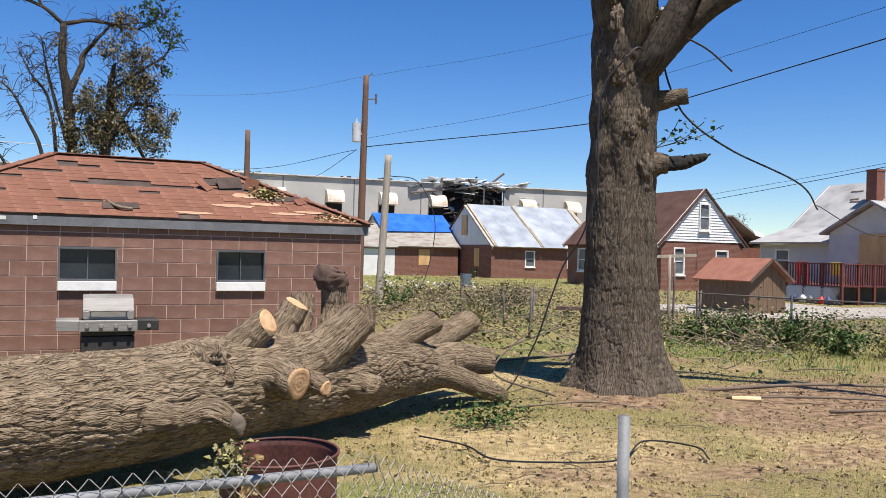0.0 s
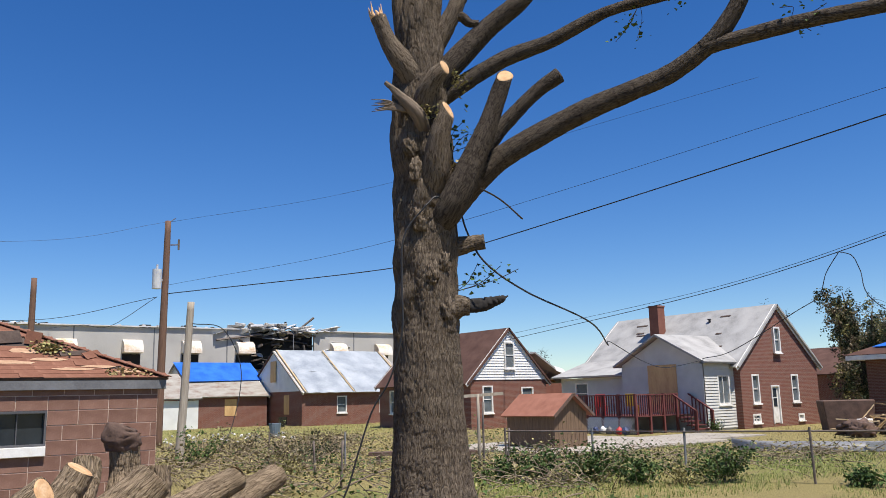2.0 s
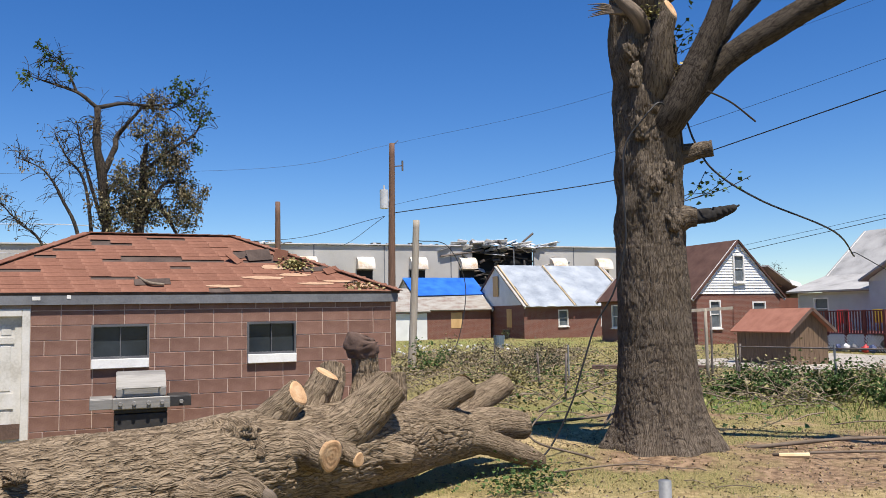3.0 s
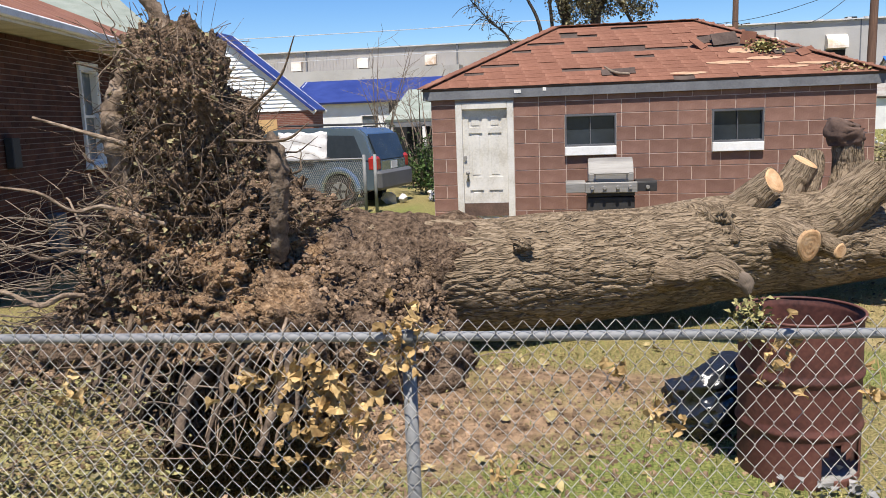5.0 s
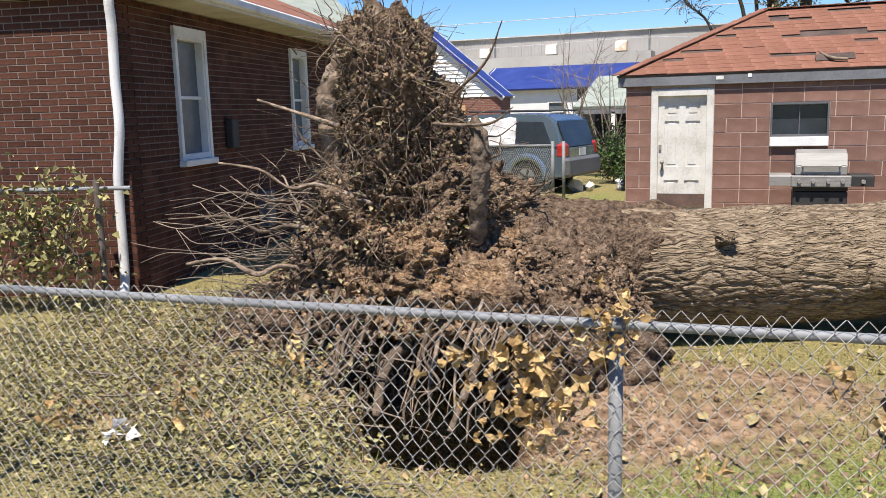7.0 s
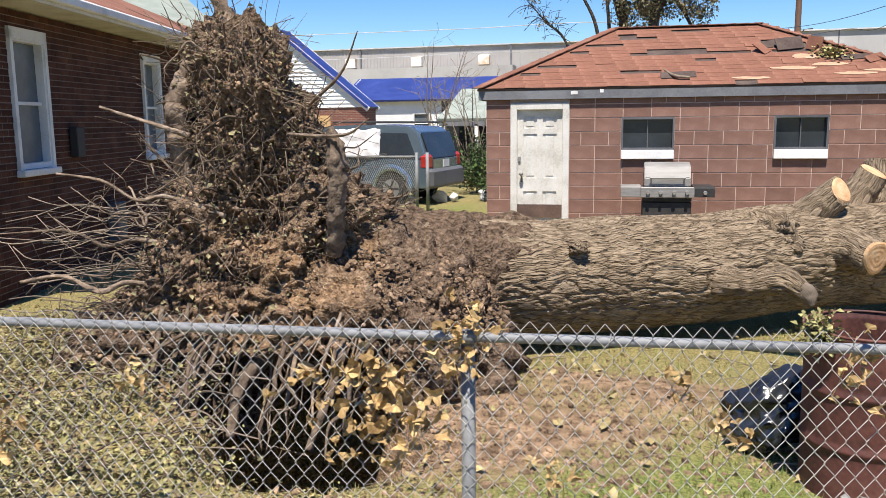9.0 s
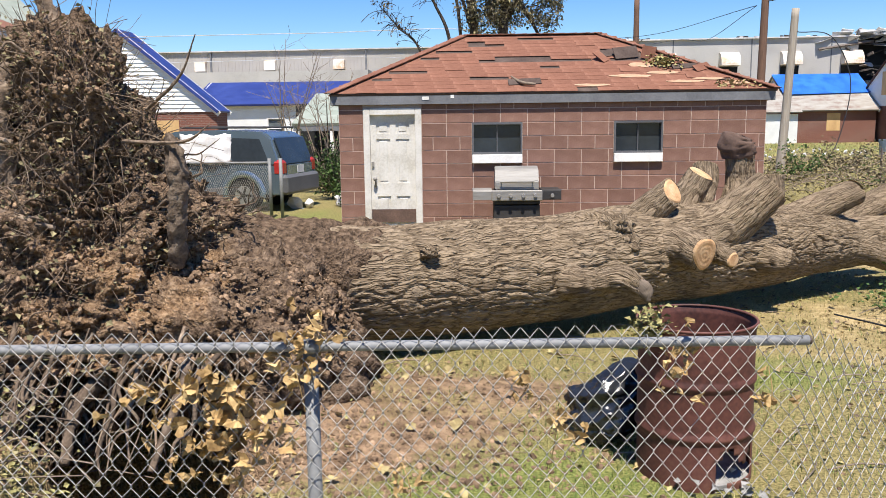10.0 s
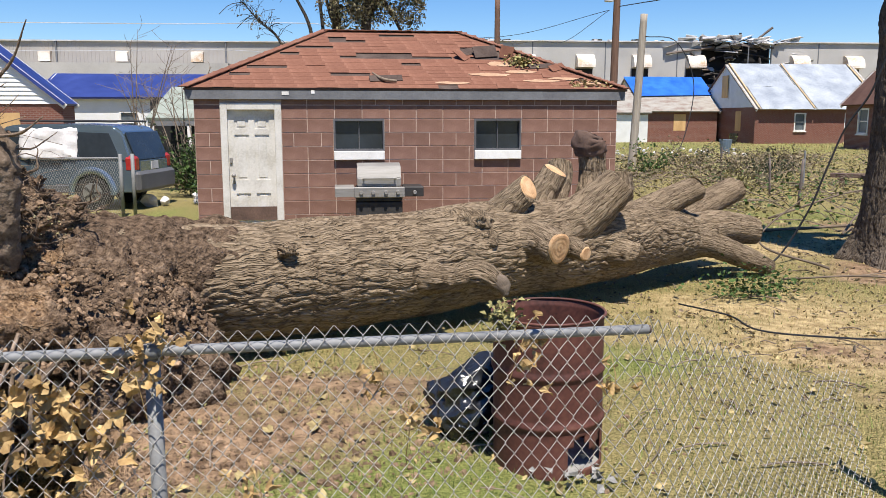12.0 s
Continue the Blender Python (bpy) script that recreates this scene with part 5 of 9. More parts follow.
# hand-placed main roots, then many thinner ones
main_roots = [
    ([(-1.80, 5.95, 2.2), (-1.86, 5.95, 2.55), (-1.98, 5.95, 2.78), (-2.02, 5.97, 3.0)], [0.07, 0.055, 0.05, 0.03]),
    ([(-1.0, 5.6, 0.95), (-0.95, 5.52, 1.3), (-0.93, 5.5, 1.6), (-0.97, 5.5, 1.80)], [0.05, 0.055, 0.06, 0.02]),
    ([(-1.7, 5.45, 1.22), (-2.05, 5.35, 1.36), (-2.25, 5.3, 1.34), (-2.45, 5.24, 1.47), (-2.75, 5.2, 1.52)], [0.016, 0.015, 0.011, 0.010, 0.006]),
    ([(-2.0, 5.6, 1.75), (-2.3, 5.55, 1.85), (-2.6, 5.5, 1.95)], [0.02, 0.012, 0.008]),
    ([(-1.9, 5.45, 0.98), (-2.3, 5.4, 1.06), (-2.55, 5.37, 1.02), (-2.8, 5.35, 1.12), (-3.3, 5.3, 1.10)], [0.018, 0.015, 0.013, 0.009, 0.004]),
    ([(-1.9, 5.4, 0.70), (-2.3, 5.25, 0.80), (-2.5, 5.2, 0.74), (-2.75, 5.18, 0.84), (-3.05, 5.15, 0.80)], [0.022, 0.016, 0.018, 0.013, 0.010]),
    ([(-1.3, 5.3, 0.45), (-1.4, 4.95, 0.25), (-1.35, 4.65, 0.02)], [0.05, 0.04, 0.025]),
    ([(-1.7, 5.2, 0.5), (-1.75, 4.85, 0.2), (-1.9, 4.6, 0.0)], [0.05, 0.04, 0.02]),
    ([(-0.9, 5.5, 0.5), (-0.8, 5.0, 0.35), (-0.85, 4.6, 0.0)], [0.035, 0.028, 0.018]),
    ([(-2.1, 5.75, 1.4), (-2.15, 5.7, 1.9), (-2.05, 5.75, 2.25)], [0.075, 0.08, 0.04]),
    ([(-1.25, 5.9, 1.95), (-0.95, 5.7, 2.15), (-0.80, 5.6, 2.4)], [0.012, 0.009, 0.003]),
    ([(-1.3, 5.6, 1.75), (-0.85, 5.4, 1.75), (-0.65, 5.3, 1.85)], [0.012, 0.009, 0.003]),
]
for i, (pts, rad) in enumerate(main_roots):
    tube("root", pts, rad, "root", fallen, 44, 14, lambda a, s, r, i=i: r * 0.5 * noise.noise((math.cos(a) * 3, math.sin(a) * 3 + i, s * 22)) + r * 0.4 * noise.noise((math.cos(a) * 1.5, math.sin(a) * 1.5 + i, s * 9)))
for i in range(42):
    x0, y0 = rng.uniform(-2.1, -0.55), rng.uniform(4.95, 5.35)
    pts = [(x0, y0 + 0.15, rng.uniform(0.45, 0.7))]
    for k in range(1, 5):
        pts.append((x0 + rng.gauss(-0.03 * k, 0.05), y0 - 0.08 * k + rng.gauss(0, 0.03), 0.52 - 0.15 * k + rng.gauss(0, 0.03)))
    r0 = rng.choice((0.005, 0.008, 0.012, 0.018))
    tube("root", pts, [r0, r0 * 0.9, r0 * 0.8, r0 * 0.6, r0 * 0.3], "root" if i % 3 else "dark_root", fallen, 20, 7)
for i in range(70):
    a, z = rng.uniform(math.pi * 1.0, 2.0 * math.pi), rng.uniform(0.35, 2.3)
    p = root_surface(a, z)
    out = (p - RC - Vector((0, 0, z * 0.7))).normalized()
    side = out.cross(Vector((0, 0, 1))) * rng.choice((-1, 1))
    go = (side * rng.uniform(0.2, 1.0) + Vector((0, 0, rng.uniform(-1.0, 0.6))) + out * rng.uniform(0.1, 0.5)).normalized()
    L, r0 = rng.uniform(0.2, 0.6), rng.choice((0.004, 0.006, 0.009))
    pts = [p - out * 0.06]
    for k in range(1, 6):
        pts.append(p + go * (L * k / 5) + Vector((rng.gauss(0, 0.035), rng.gauss(0, 0.035), rng.gauss(0, 0.035))) + out * 0.03)
    tube("root", pts, [r0 * 1.2, r0, r0 * 0.9, r0 * 0.7, r0 * 0.5, r0 * 0.2], "dark_root", fallen, 20, 6)
for i in range(150):
    a = rng.uniform(math.pi * 0.85, 2.1 * math.pi)
    z = rng.uniform(0.1, 2.45)
    p = root_surface(a, z)
    out = (p - RC - Vector((0, 0, z * 0.7))).normalized()
    left = max(0, -math.cos(a))
    L = (rng.uniform(0.15, 0.4) + left * rng.uniform(0.1, 0.7)) * (0.55 if z > 1.6 else 1)
    sw = Vector((rng.gauss(0, 0.6), rng.gauss(0, 0.4), rng.gauss(-0.25, 0.6)))
    d = (out + sw * 0.5).normalized()
    bend = [Vector((rng.gauss(0, 0.12), rng.gauss(0, 0.12), rng.gauss(0, 0.12))) * L for _ in range(4)]
    pts = [p - out * 0.1, p + d * L * 0.22 + bend[0], p + d * L * 0.42 + bend[1], p + (d + sw * 0.25).normalized() * L * 0.65 + bend[2], p + (d + sw * 0.4).normalized() * L * 0.82 + bend[3], p + (d + sw * 0.5).normalized() * L]
    r0 = rng.choice((0.002, 0.003, 0.004, 0.006, 0.010))
    tube("root", pts, [r0 * 1.3, r0, r0 * 0.85, r0 * 0.6, r0 * 0.45, r0 * 0.15], "root" if i % 3 else "dark_root", fallen, 16, 6)
pcs = []
for _ in range(1500):
    a, z = rng.uniform(math.pi * 0.85, 2.1 * math.pi), rng.uniform(0.0, 2.45)
    p = root_surface(a, z)
    out = (p - RC - Vector((0, 0, z * 0.7))).normalized()
    d = (out * 0.7 + Vector((rng.gauss(0, 0.7), rng.gauss(0, 0.5), rng.gauss(-0.35, 0.7)))).normalized()
    L = rng.uniform(0.06, 0.34)
    w = Vector((rng.gauss(0, 0.12), rng.gauss(0, 0.12), rng.gauss(-0.08, 0.12)))
    pcs.append(wire_piece([p - out * 0.03, p + d * L * 0.4 + w * 0.5, p + d * L + w], rng.uniform(0.0010, 0.0032), 6, 3))
o = merged("rootlet_mass", pcs, "root", fallen, "mass of thin torn rootlets", True)
o["kind"] = "stuff"
pcs = []
for i in range(32):
    y0 = rng.uniform(5.25, 5.9)
    z0 = rng.uniform(0.45, 1.3)
    L = rng.uniform(0.6, 1.5)
    dz, pts = rng.uniform(-0.22, 0.10), []
    for k in range(7):
        pts.append((-2.15 - L * k / 6, y0 - 0.02 * k + rng.gauss(0, 0.025), z0 + dz * (k / 6) ** 1.4 + rng.gauss(0, 0.03)))
    pcs.append(wire_piece(pts, rng.uniform(0.002, 0.005), 18, 5))
    if i % 3:
        b = Vector(pts[3])
        pcs.append(wire_piece([b, b + Vector((-0.12, -0.03, rng.uniform(-0.1, 0.14))), b + Vector((-0.3, -0.05, rng.uniform(-0.16, 0.2)))], 0.003, 8, 4))
o = merged("long_rootlet_mass", pcs, "twig", fallen, "long thin pale roots reaching sideways", True)
o["kind"] = "stuff"
pcs = [leaf_piece(root_surface(rng.uniform(math.pi, 2 * math.pi), rng.uniform(0.3, 2.46)) + Vector((rng.gauss(0, 0.04), -0.05 + rng.gauss(0, 0.04), 0)), rng.uniform(0.02, 0.05), rng) for _ in range(1500)]
o = merged("dead_vine_leaves", pcs, "brush_leaf", fallen, "withered leaves tangled in the roots")
o["kind"] = "stuff"
# soil caked over the trunk's foot


def caked(a, s_, r):
    edge = 1.45 + 0.55 * math.sin(a) + 0.5 * noise.noise((math.cos(a) * 2, math.sin(a) * 2, s_ * 1.5))
    return 0.035 + 0.05 * noise.noise((math.cos(a) * 3, math.sin(a) * 3, s_ * 5)) + 0.03 * noise.noise((math.cos(a) * 9, math.sin(a) * 9, s_ * 14)) - 0.13 * soft(s_, edge - 0.35, edge + 0.35)


tube("caked_soil", AX[:5], AR[:5], "dark_soil", fallen, 190, 120, caked, "dark soil caked over the trunk's foot")

# ---- standing tree ----
tree = thing("standing_tree", "tall storm-damaged tree with sawn and broken limbs", "tree", pose(0, 0, 0))
TP = [(8.0, 9.75, -0.25), (8.0, 9.75, 0.05), (7.99, 9.75, 0.45), (7.98, 9.75, 1.1), (7.96, 9.75, 2.0), (7.96, 9.76, 3.1), (7.96, 9.75, 4.1), (7.99, 9.73, 4.8), (7.93, 9.78, 5.7), (7.94, 9.77, 6.55), (7.95, 9.77, 7.4), (8.0, 9.73, 8.1), (8.03, 9.7, 9.1), (8.05, 9.7, 9.8)]
TR = [0.92, 0.78, 0.62, 0.53, 0.48, 0.455, 0.44, 0.46, 0.42, 0.37, 0.32, 0.26, 0.2, 0.12]
trb = bark_relief(0.017, 31.0, 9.5)


def trunk_relief(a, s, r):
    v = trb(a, s, r)
    flare = max(0, 1 - s / 0.9)
    v += flare * 0.10 * math.sin(a * 7 + 1.0 + 0.6 * math.sin(a * 3))
    v += (0.075 if s > 3.0 else 0.02) * noise.noise((math.cos(a) * 2.2, math.sin(a) * 2.2, s * 2.0 + 20))
    return v


tube("trunk", TP, TR, "bark", tree, 760, 230, trunk_relief, "thick trunk with grey-brown furrowed bark")
B1 = [(8.15, 9.62, 4.45), (8.55, 9.28, 4.98), (8.95, 8.92, 5.38), (9.74, 8.13, 5.93), (10.14, 7.65, 6.14), (10.48, 7.2, 6.33), (10.81, 6.72, 6.72), (10.99, 6.43, 7.14), (11.1, 6.23, 7.62), (11.22, 6.03, 8.3)]
limb("limb", B1, [0.24, 0.20, 0.17, 0.155, 0.145, 0.135, 0.128, 0.115, 0.105, 0.09], tree, "limb_bark", None, 3.0, 120, 40, 0.010)
limb("limb", [(10.7, 6.85, 6.62), (11.16, 6.13, 6.74), (11.54, 5.41, 6.78), (11.82, 4.77, 6.76), (11.98, 4.36, 6.72), (12.32, 3.23, 6.66), (12.5, 2.4, 6.8)], [0.11, 0.105, 0.10, 0.096, 0.092, 0.08, 0.05], tree, "limb_bark", None, 4.0, 90, 34, 0.010)
limb("limb", [(7.97, 9.75, 4.15), (8.05, 9.25, 4.5), (8.32, 8.96, 5.29), (8.48, 8.82, 5.78), (8.64, 8.68, 6.37)], [0.17, 0.21, 0.165, 0.135, 0.115], tree, "limb_bark", (-0.75, -0.85, 0), 5.0, 70, 36, 0.010, "limb sawn flat at its tip")
limb("limb", [(7.97, 9.75, 4.90), (8.6, 9.45, 5.25), (9.0, 9.15, 5.82), (9.35, 8.82, 6.3), (9.62, 8.55, 6.56)], [0.10, 0.13, 0.115, 0.105, 0.11], tree, "limb_bark", None, 6.0, 60, 30, 0.010)
limb("limb", [(7.97, 9.75, 5.85), (8.2, 9.72, 6.2), (8.99, 9.17, 6.84), (9.55, 8.63, 7.11), (10.13, 7.98, 7.49), (10.78, 7.12, 7.66), (11.22, 6.43, 7.83), (11.6, 5.6, 8.2)], [0.11, 0.14, 0.12, 0.105, 0.09, 0.08, 0.07, 0.045], tree, "limb_bark", None, 7.0, 110, 28, 0.008)
limb("limb", [(7.97, 9.75, 6.05), (8.1, 9.68, 6.4), (8.74, 9.26, 7.26), (9.13, 8.9, 7.69), (9.32, 8.72, 7.96), (9.75, 8.27, 8.6), (10.2, 7.9, 9.3)], [0.15, 0.19, 0.155, 0.14, 0.13, 0.11, 0.07], tree, "limb_bark", None, 8.0, 100, 30, 0.008)
limb("limb", [(7.97, 9.75, 6.25), (7.87, 9.82, 6.6), (7.76, 9.91, 7.3), (7.71, 9.94, 7.91), (7.64, 9.98, 8.8), (7.5, 10.0, 9.6)], [0.15, 0.19, 0.14, 0.13, 0.12, 0.09], tree, "bark", None, 9.0, 80, 30, 0.012)
limb("broken_limb", [(7.97, 9.75, 6.15), (7.70, 9.66, 6.5), (7.42, 9.78, 6.95), (7.28, 9.87, 7.36)], [0.14, 0.18, 0.14, 0.12], tree, "bark", None, 10.0, 50, 30, 0.014)
for i in range(9):
    a = i * 0.7
    p = Vector((7.28 + 0.09 * math.cos(a), 9.87 + 0.09 * math.sin(a), 7.33))
    tube("splinter", [p, p + Vector((-0.03, 0.02, 0.08)), p + Vector((-0.045, 0.03, 0.10 + 0.07 * (i % 3)))], [0.035, 0.02, 0.004], "cut_wood", tree, 8, 6)
limb("limb", [(7.97, 9.75, 6.60), (8.1, 9.65, 6.95), (8.39, 9.42, 7.68), (8.53, 9.31, 8.2), (8.6, 9.2, 9.0)], [0.12, 0.15, 0.12, 0.11, 0.08], tree, "bark", None, 11.0, 60, 26, 0.012)
limb("limb_stub", [(7.97, 9.75, 7.15), (8.37, 9.44, 7.5), (8.55, 9.32, 7.40), (8.66, 9.24, 7.38)], [0.06, 0.08, 0.06, 0.055], tree, "limb_bark", None, 11.5, 24, 20)
limb("limb_stub", [(7.97, 9.75, 5.70), (7.80, 9.45, 6.05), (7.80, 9.24, 6.32), (7.90, 9.12, 6.48)], [0.14, 0.17, 0.13, 0.10], tree, "bark", (0.1, -1.1, -0.2), 12.0, 30, 28)
limb("limb_stub", [(7.97, 9.75, 4.55), (7.86, 9.4, 4.9), (7.83, 9.2, 5.45), (7.91, 9.08, 5.84)], [0.16, 0.2, 0.15, 0.105], tree, "bark", (0.35, -1.0, -0.3), 13.0, 44, 30)
limb("broken_limb", [(7.97, 9.75, 5.40), (7.66, 9.4, 5.75), (7.40, 9.53, 6.08), (7.24, 9.65, 6.28)], [0.08, 0.10, 0.07, 0.035], tree, "dead_wood", None, 14.0, 30, 18)
for i in range(7):
    tube("splinter", [(7.5, 9.5, 5.86), (7.28, 9.62, 5.88 + 0.02 * i), (7.05 + 0.03 * (i % 3), 9.72, 5.83 + 0.03 * i)], [0.03, 0.015, 0.003], "dead_wood", tree, 10, 6)
limb("limb_stub", [(7.97, 9.75, 3.57), (8.1, 9.66, 3.92), (8.43, 9.39, 4.02), (8.62, 9.22, 4.05)], [0.15, 0.19, 0.12, 0.10], tree, "bark", None, 15.0, 40, 30, 0.02)
limb("limb_stub", [(7.97, 9.75, 2.65), (8.05, 9.62, 3.0), (8.28, 9.46, 3.12), (8.42, 9.36, 3.12)], [0.19, 0.24, 0.16, 0.11], tree, "bark", None, 16.0, 40, 30, 0.02)
limb("broken_limb", [(8.34, 9.42, 3.12), (8.55, 9.28, 3.14), (8.72, 9.14, 3.20), (8.86, 9.03, 3.26)], [0.09, 0.075, 0.045, 0.006], tree, "char", None, 17.0, 44, 16, 0.035, "dark splintered dead branch")
for i, (x, y, z, r) in enumerate(((7.80, 9.34, 3.55, 0.13), (7.95, 9.32, 3.72, 0.12), (7.66, 9.44, 4.3, 0.15), (7.62, 9.46, 5.0, 0.15), (7.86, 9.36, 4.62, 0.13), (7.72, 9.32, 0.62, 0.07), (7.98, 9.28, 3.05, 0.13), (7.58, 9.5, 5.35, 0.14))):
    k = blob("burl", (x, y, z), (r * 0.85, r * 0.42, r * 1.2), "bark", tree, 4, 0.6, 2.2, i + 20)
    uvl = k.data.uv_layers.new(name="UVMap")
    for lp in k.data.loops:
        co = k.data.vertices[lp.vertex_index].co
        uvl.data[lp.index].uv = (co.x - co.y, co.z)
rng = random.Random(31)


def spray(name, base, tips, count, size, mat, parent, spread_=0.12):
    """Thin twigs with a few leaves."""
    tw, lf = [], []
    for tpt in tips:
        b, t = Vector(base), Vector(tpt)
        m = (b + t) / 2 + Vector((rng.gauss(0, 0.05), rng.gauss(0, 0.05), rng.gauss(0, 0.05)))
        tw.append(wire_piece([b, m, t], 0.005, 10, 4))
        for _ in range(count):
            s = rng.uniform(0.4, 1.05)
            lf.append(leaf_piece(b.lerp(t, s) + Vector((rng.gauss(0, spread_), rng.gauss(0, spread_), rng.gauss(0, spread_))), size * rng.uniform(0.6, 1.3), rng))
    o = merged(name, tw, "limb_bark", parent)
    o2 = merged("leaves", lf, mat, o)
    o2["kind"] = "stuff"


spray("twig", (8.3, 9.5, 3.35), [(8.55, 9.3, 3.75), (8.8, 9.1, 3.7), (9.0, 8.95, 3.65), (8.6, 9.3, 3.45)], 14, 0.07, "leaf", tree, 0.07)
spray("twig", (8.2, 9.4, 5.35), [(8.35, 9.2, 5.6), (8.3, 9.2, 5.8), (8.45, 9.15, 5.5)], 22, 0.07, "leaf", tree, 0.08)
spray("twig", (8.1, 9.3, 6.3), [(8.25, 9.2, 6.45), (8.3, 9.15, 6.35)], 26, 0.06, "wilted", tree, 0.07)
spray("twig", (7.7, 9.3, 5.8), [(7.75, 9.2, 5.9), (7.85, 9.15, 5.7)], 22, 0.06, "wilted", tree, 0.07)
spray("twig", (8.1, 9.35, 4.95), [(8.15, 9.25, 5.15), (8.2, 9.3, 5.0)], 26, 0.06, "litter", tree, 0.07)
spray("twig", (10.4, 7.6, 7.55), [(10.25, 7.7, 7.25), (10.35, 7.65, 7.0), (10.1, 7.85, 6.95)], 10, 0.07, "leaf", tree, 0.08)
spray("twig", (11.3, 5.8, 6.85), [(11.2, 5.9, 7.0), (11.4, 5.6, 6.6), (11.5, 5.4, 6.95)], 10, 0.07, "leaf", tree, 0.1)
spray("twig", (10.8, 7.1, 7.65), [(10.9, 6.9, 7.8), (10.7, 7.2, 7.5)], 12, 0.07, "leaf", tree, 0.1)
merged("twig", [wire_piece([(8.3, 8.9, 4.72), (8.45, 8.65, 4.52), (8.62, 8.42, 4.23)], 0.012, 10, 5)], "limb_bark", tree)


# ---- far houses ----
def gable_house(name, label, x0, x1, y0, y1, eave, peak, ridge, wall_mat, gable_mat, roof_mats, opens, lap=None, over=0.35, base=0.0, category="house"):
    """A gabled house square to the yard. ridge 'x' or 'y'; opens: {'s' (faces -y) or 'w' (faces -x): [(a, b, z0, z1, kind)]}."""
    h = thing(name, label, category, pose(0, 0, base))
    ms, mw = pose(x0, y0, 0), pose(x0, y1, 0, 0, 0, -90)
    cut = lambda k: [o[:4] for o in opens.get(k, [])]
    wall("wall", h, ms, x1 - x0, eave, cut("s"), wall_mat)
    wall("wall", h, mw @ Matrix.Translation((0.2, 0, 0)), y1 - y0 - 0.4, eave, [(a - 0.2, b - 0.2, c, d) for a, b, c, d in cut("w")], wall_mat)
    wall("wall", h, pose(x1, y0 + 0.2, 0, 0, 0, 90), y1 - y0 - 0.4, eave, [], wall_mat)
    wall("wall", h, pose(x1, y1, 0, 0, 0, 180), x1 - x0, eave, [], wall_mat)
    part("ceiling", boxes((((x0 + x1) / 2, (y0 + y1) / 2, eave - 0.02), (x1 - x0 - 0.42, y1 - y0 - 0.42, 0.03))), "dark", h)
    if ridge == "y":
        span, mid = x1 - x0, (x0 + x1) / 2
        ends = [(pose(x0, y0, eave), "s"), (pose(x1, y1, eave, 0, 0, 180), "")]
    else:
        span, mid = y1 - y0, (y0 + y1) / 2
        ends = [(mw @ Matrix.Translation((0, 0, eave)), "w"), (pose(x1, y0, eave, 0, 0, 90), "")]
    rise = peak - eave
    for mm, k in ends:
        prism("gable", h, mm, [(0, 0), (span, 0), (span / 2, rise)], 0.15, gable_mat)
        if lap and k:
            lap_boards("siding", h, mm @ Matrix.Translation((0, -0.004, 0)), span, rise, [(a, b, z0 - eave, z1 - eave) for a, b, z0, z1, _ in opens.get("g", [])], lap, 0.16, outline=lambda z: (span / 2 * z / rise, span - span / 2 * z / rise))
        for sgn in (0, 1):
            bm = bmesh.new()
            if sgn == 0:
                a, b = (-over, -0.06, -over * rise / (span / 2)), (span / 2, -0.06, rise + 0.02)
            else:
                a, b = (span + over, -0.06, -over * rise / (span / 2)), (span / 2, -0.06, rise + 0.02)
            beam(bm, mm @ Vector(a), mm @ Vector(b), 0.04, 0.2)
            part("barge_board", bm, "white_paint", h)
    dz = over * rise / (span / 2)
    t = 0.12
    if ridge == "y":
        quads = [[(x0 - over, y0 - 0.2, eave - dz + t), (x0 - over, y1 + 0.2, eave - dz + t), (mid, y1 + 0.2, peak + t), (mid, y0 - 0.2, peak + t)],
                 [(x1 + over, y0 - 0.2, eave - dz + t), (x1 + over, y1 + 0.2, eave - dz + t), (mid, y1 + 0.2, peak + t), (mid, y0 - 0.2, peak + t)]]
    else:
        quads = [[(x0 - 0.2, y0 - over, eave - dz + t), (x1 + 0.2, y0 - over, eave - dz + t), (x1 + 0.2, mid, peak + t), (x0 - 0.2, mid, peak + t)],
                 [(x0 - 0.2, y1 + over, eave - dz + t), (x1 + 0.2, y1 + over, eave - dz + t), (x1 + 0.2, mid, peak + t), (x0 - 0.2, mid, peak + t)]]
    for q, rmat in zip(quads, roof_mats):
        slab("roof", h, q, 0.1, rmat)
    for k, mm in (("s", ms), ("w", mw), ("g", ends[0][0] @ Matrix.Translation((0, -0.10, -eave)))):
        for a, b, z0, z1, kind in opens.get(k, []):
            if kind == "door":
                d = new("door")
                d.parent, d.matrix_basis = h, mm
                part("door_leaf", boxes((((a + b) / 2, 0.06, (z0 + z1) / 2), (b - a - 0.1, 0.05, z1 - z0 - 0.08)), bevel=0.01), "white_paint", d)
                part("door_frame", boxes(((a + 0.04, 0.02, (z0 + z1) / 2), (0.08, 0.14, z1 - z0)), ((b - 0.04, 0.02, (z0 + z1) / 2), (0.08, 0.14, z1 - z0)), (((a + b) / 2, 0.02, z1 - 0.04), (b - a - 0.16, 0.14, 0.08))), "white_paint", d)
                for zc in (z0 + 0.55 * (z1 - z0), z0 + 0.8 * (z1 - z0)):
                    part("pane", boxes((((a + b) / 2, 0.03, zc), ((b - a) * 0.45, 0.01, 0.42))), "glass", d)
            elif kind == "board":
                sash_window("window", h, mm, a, b, z0, z1, boarded=True, label="window boarded with plywood")
            else:
                sash_window("window", h, mm, a, b, z0, z1, bars="h" if kind == "h" else "x", fw=0.09)
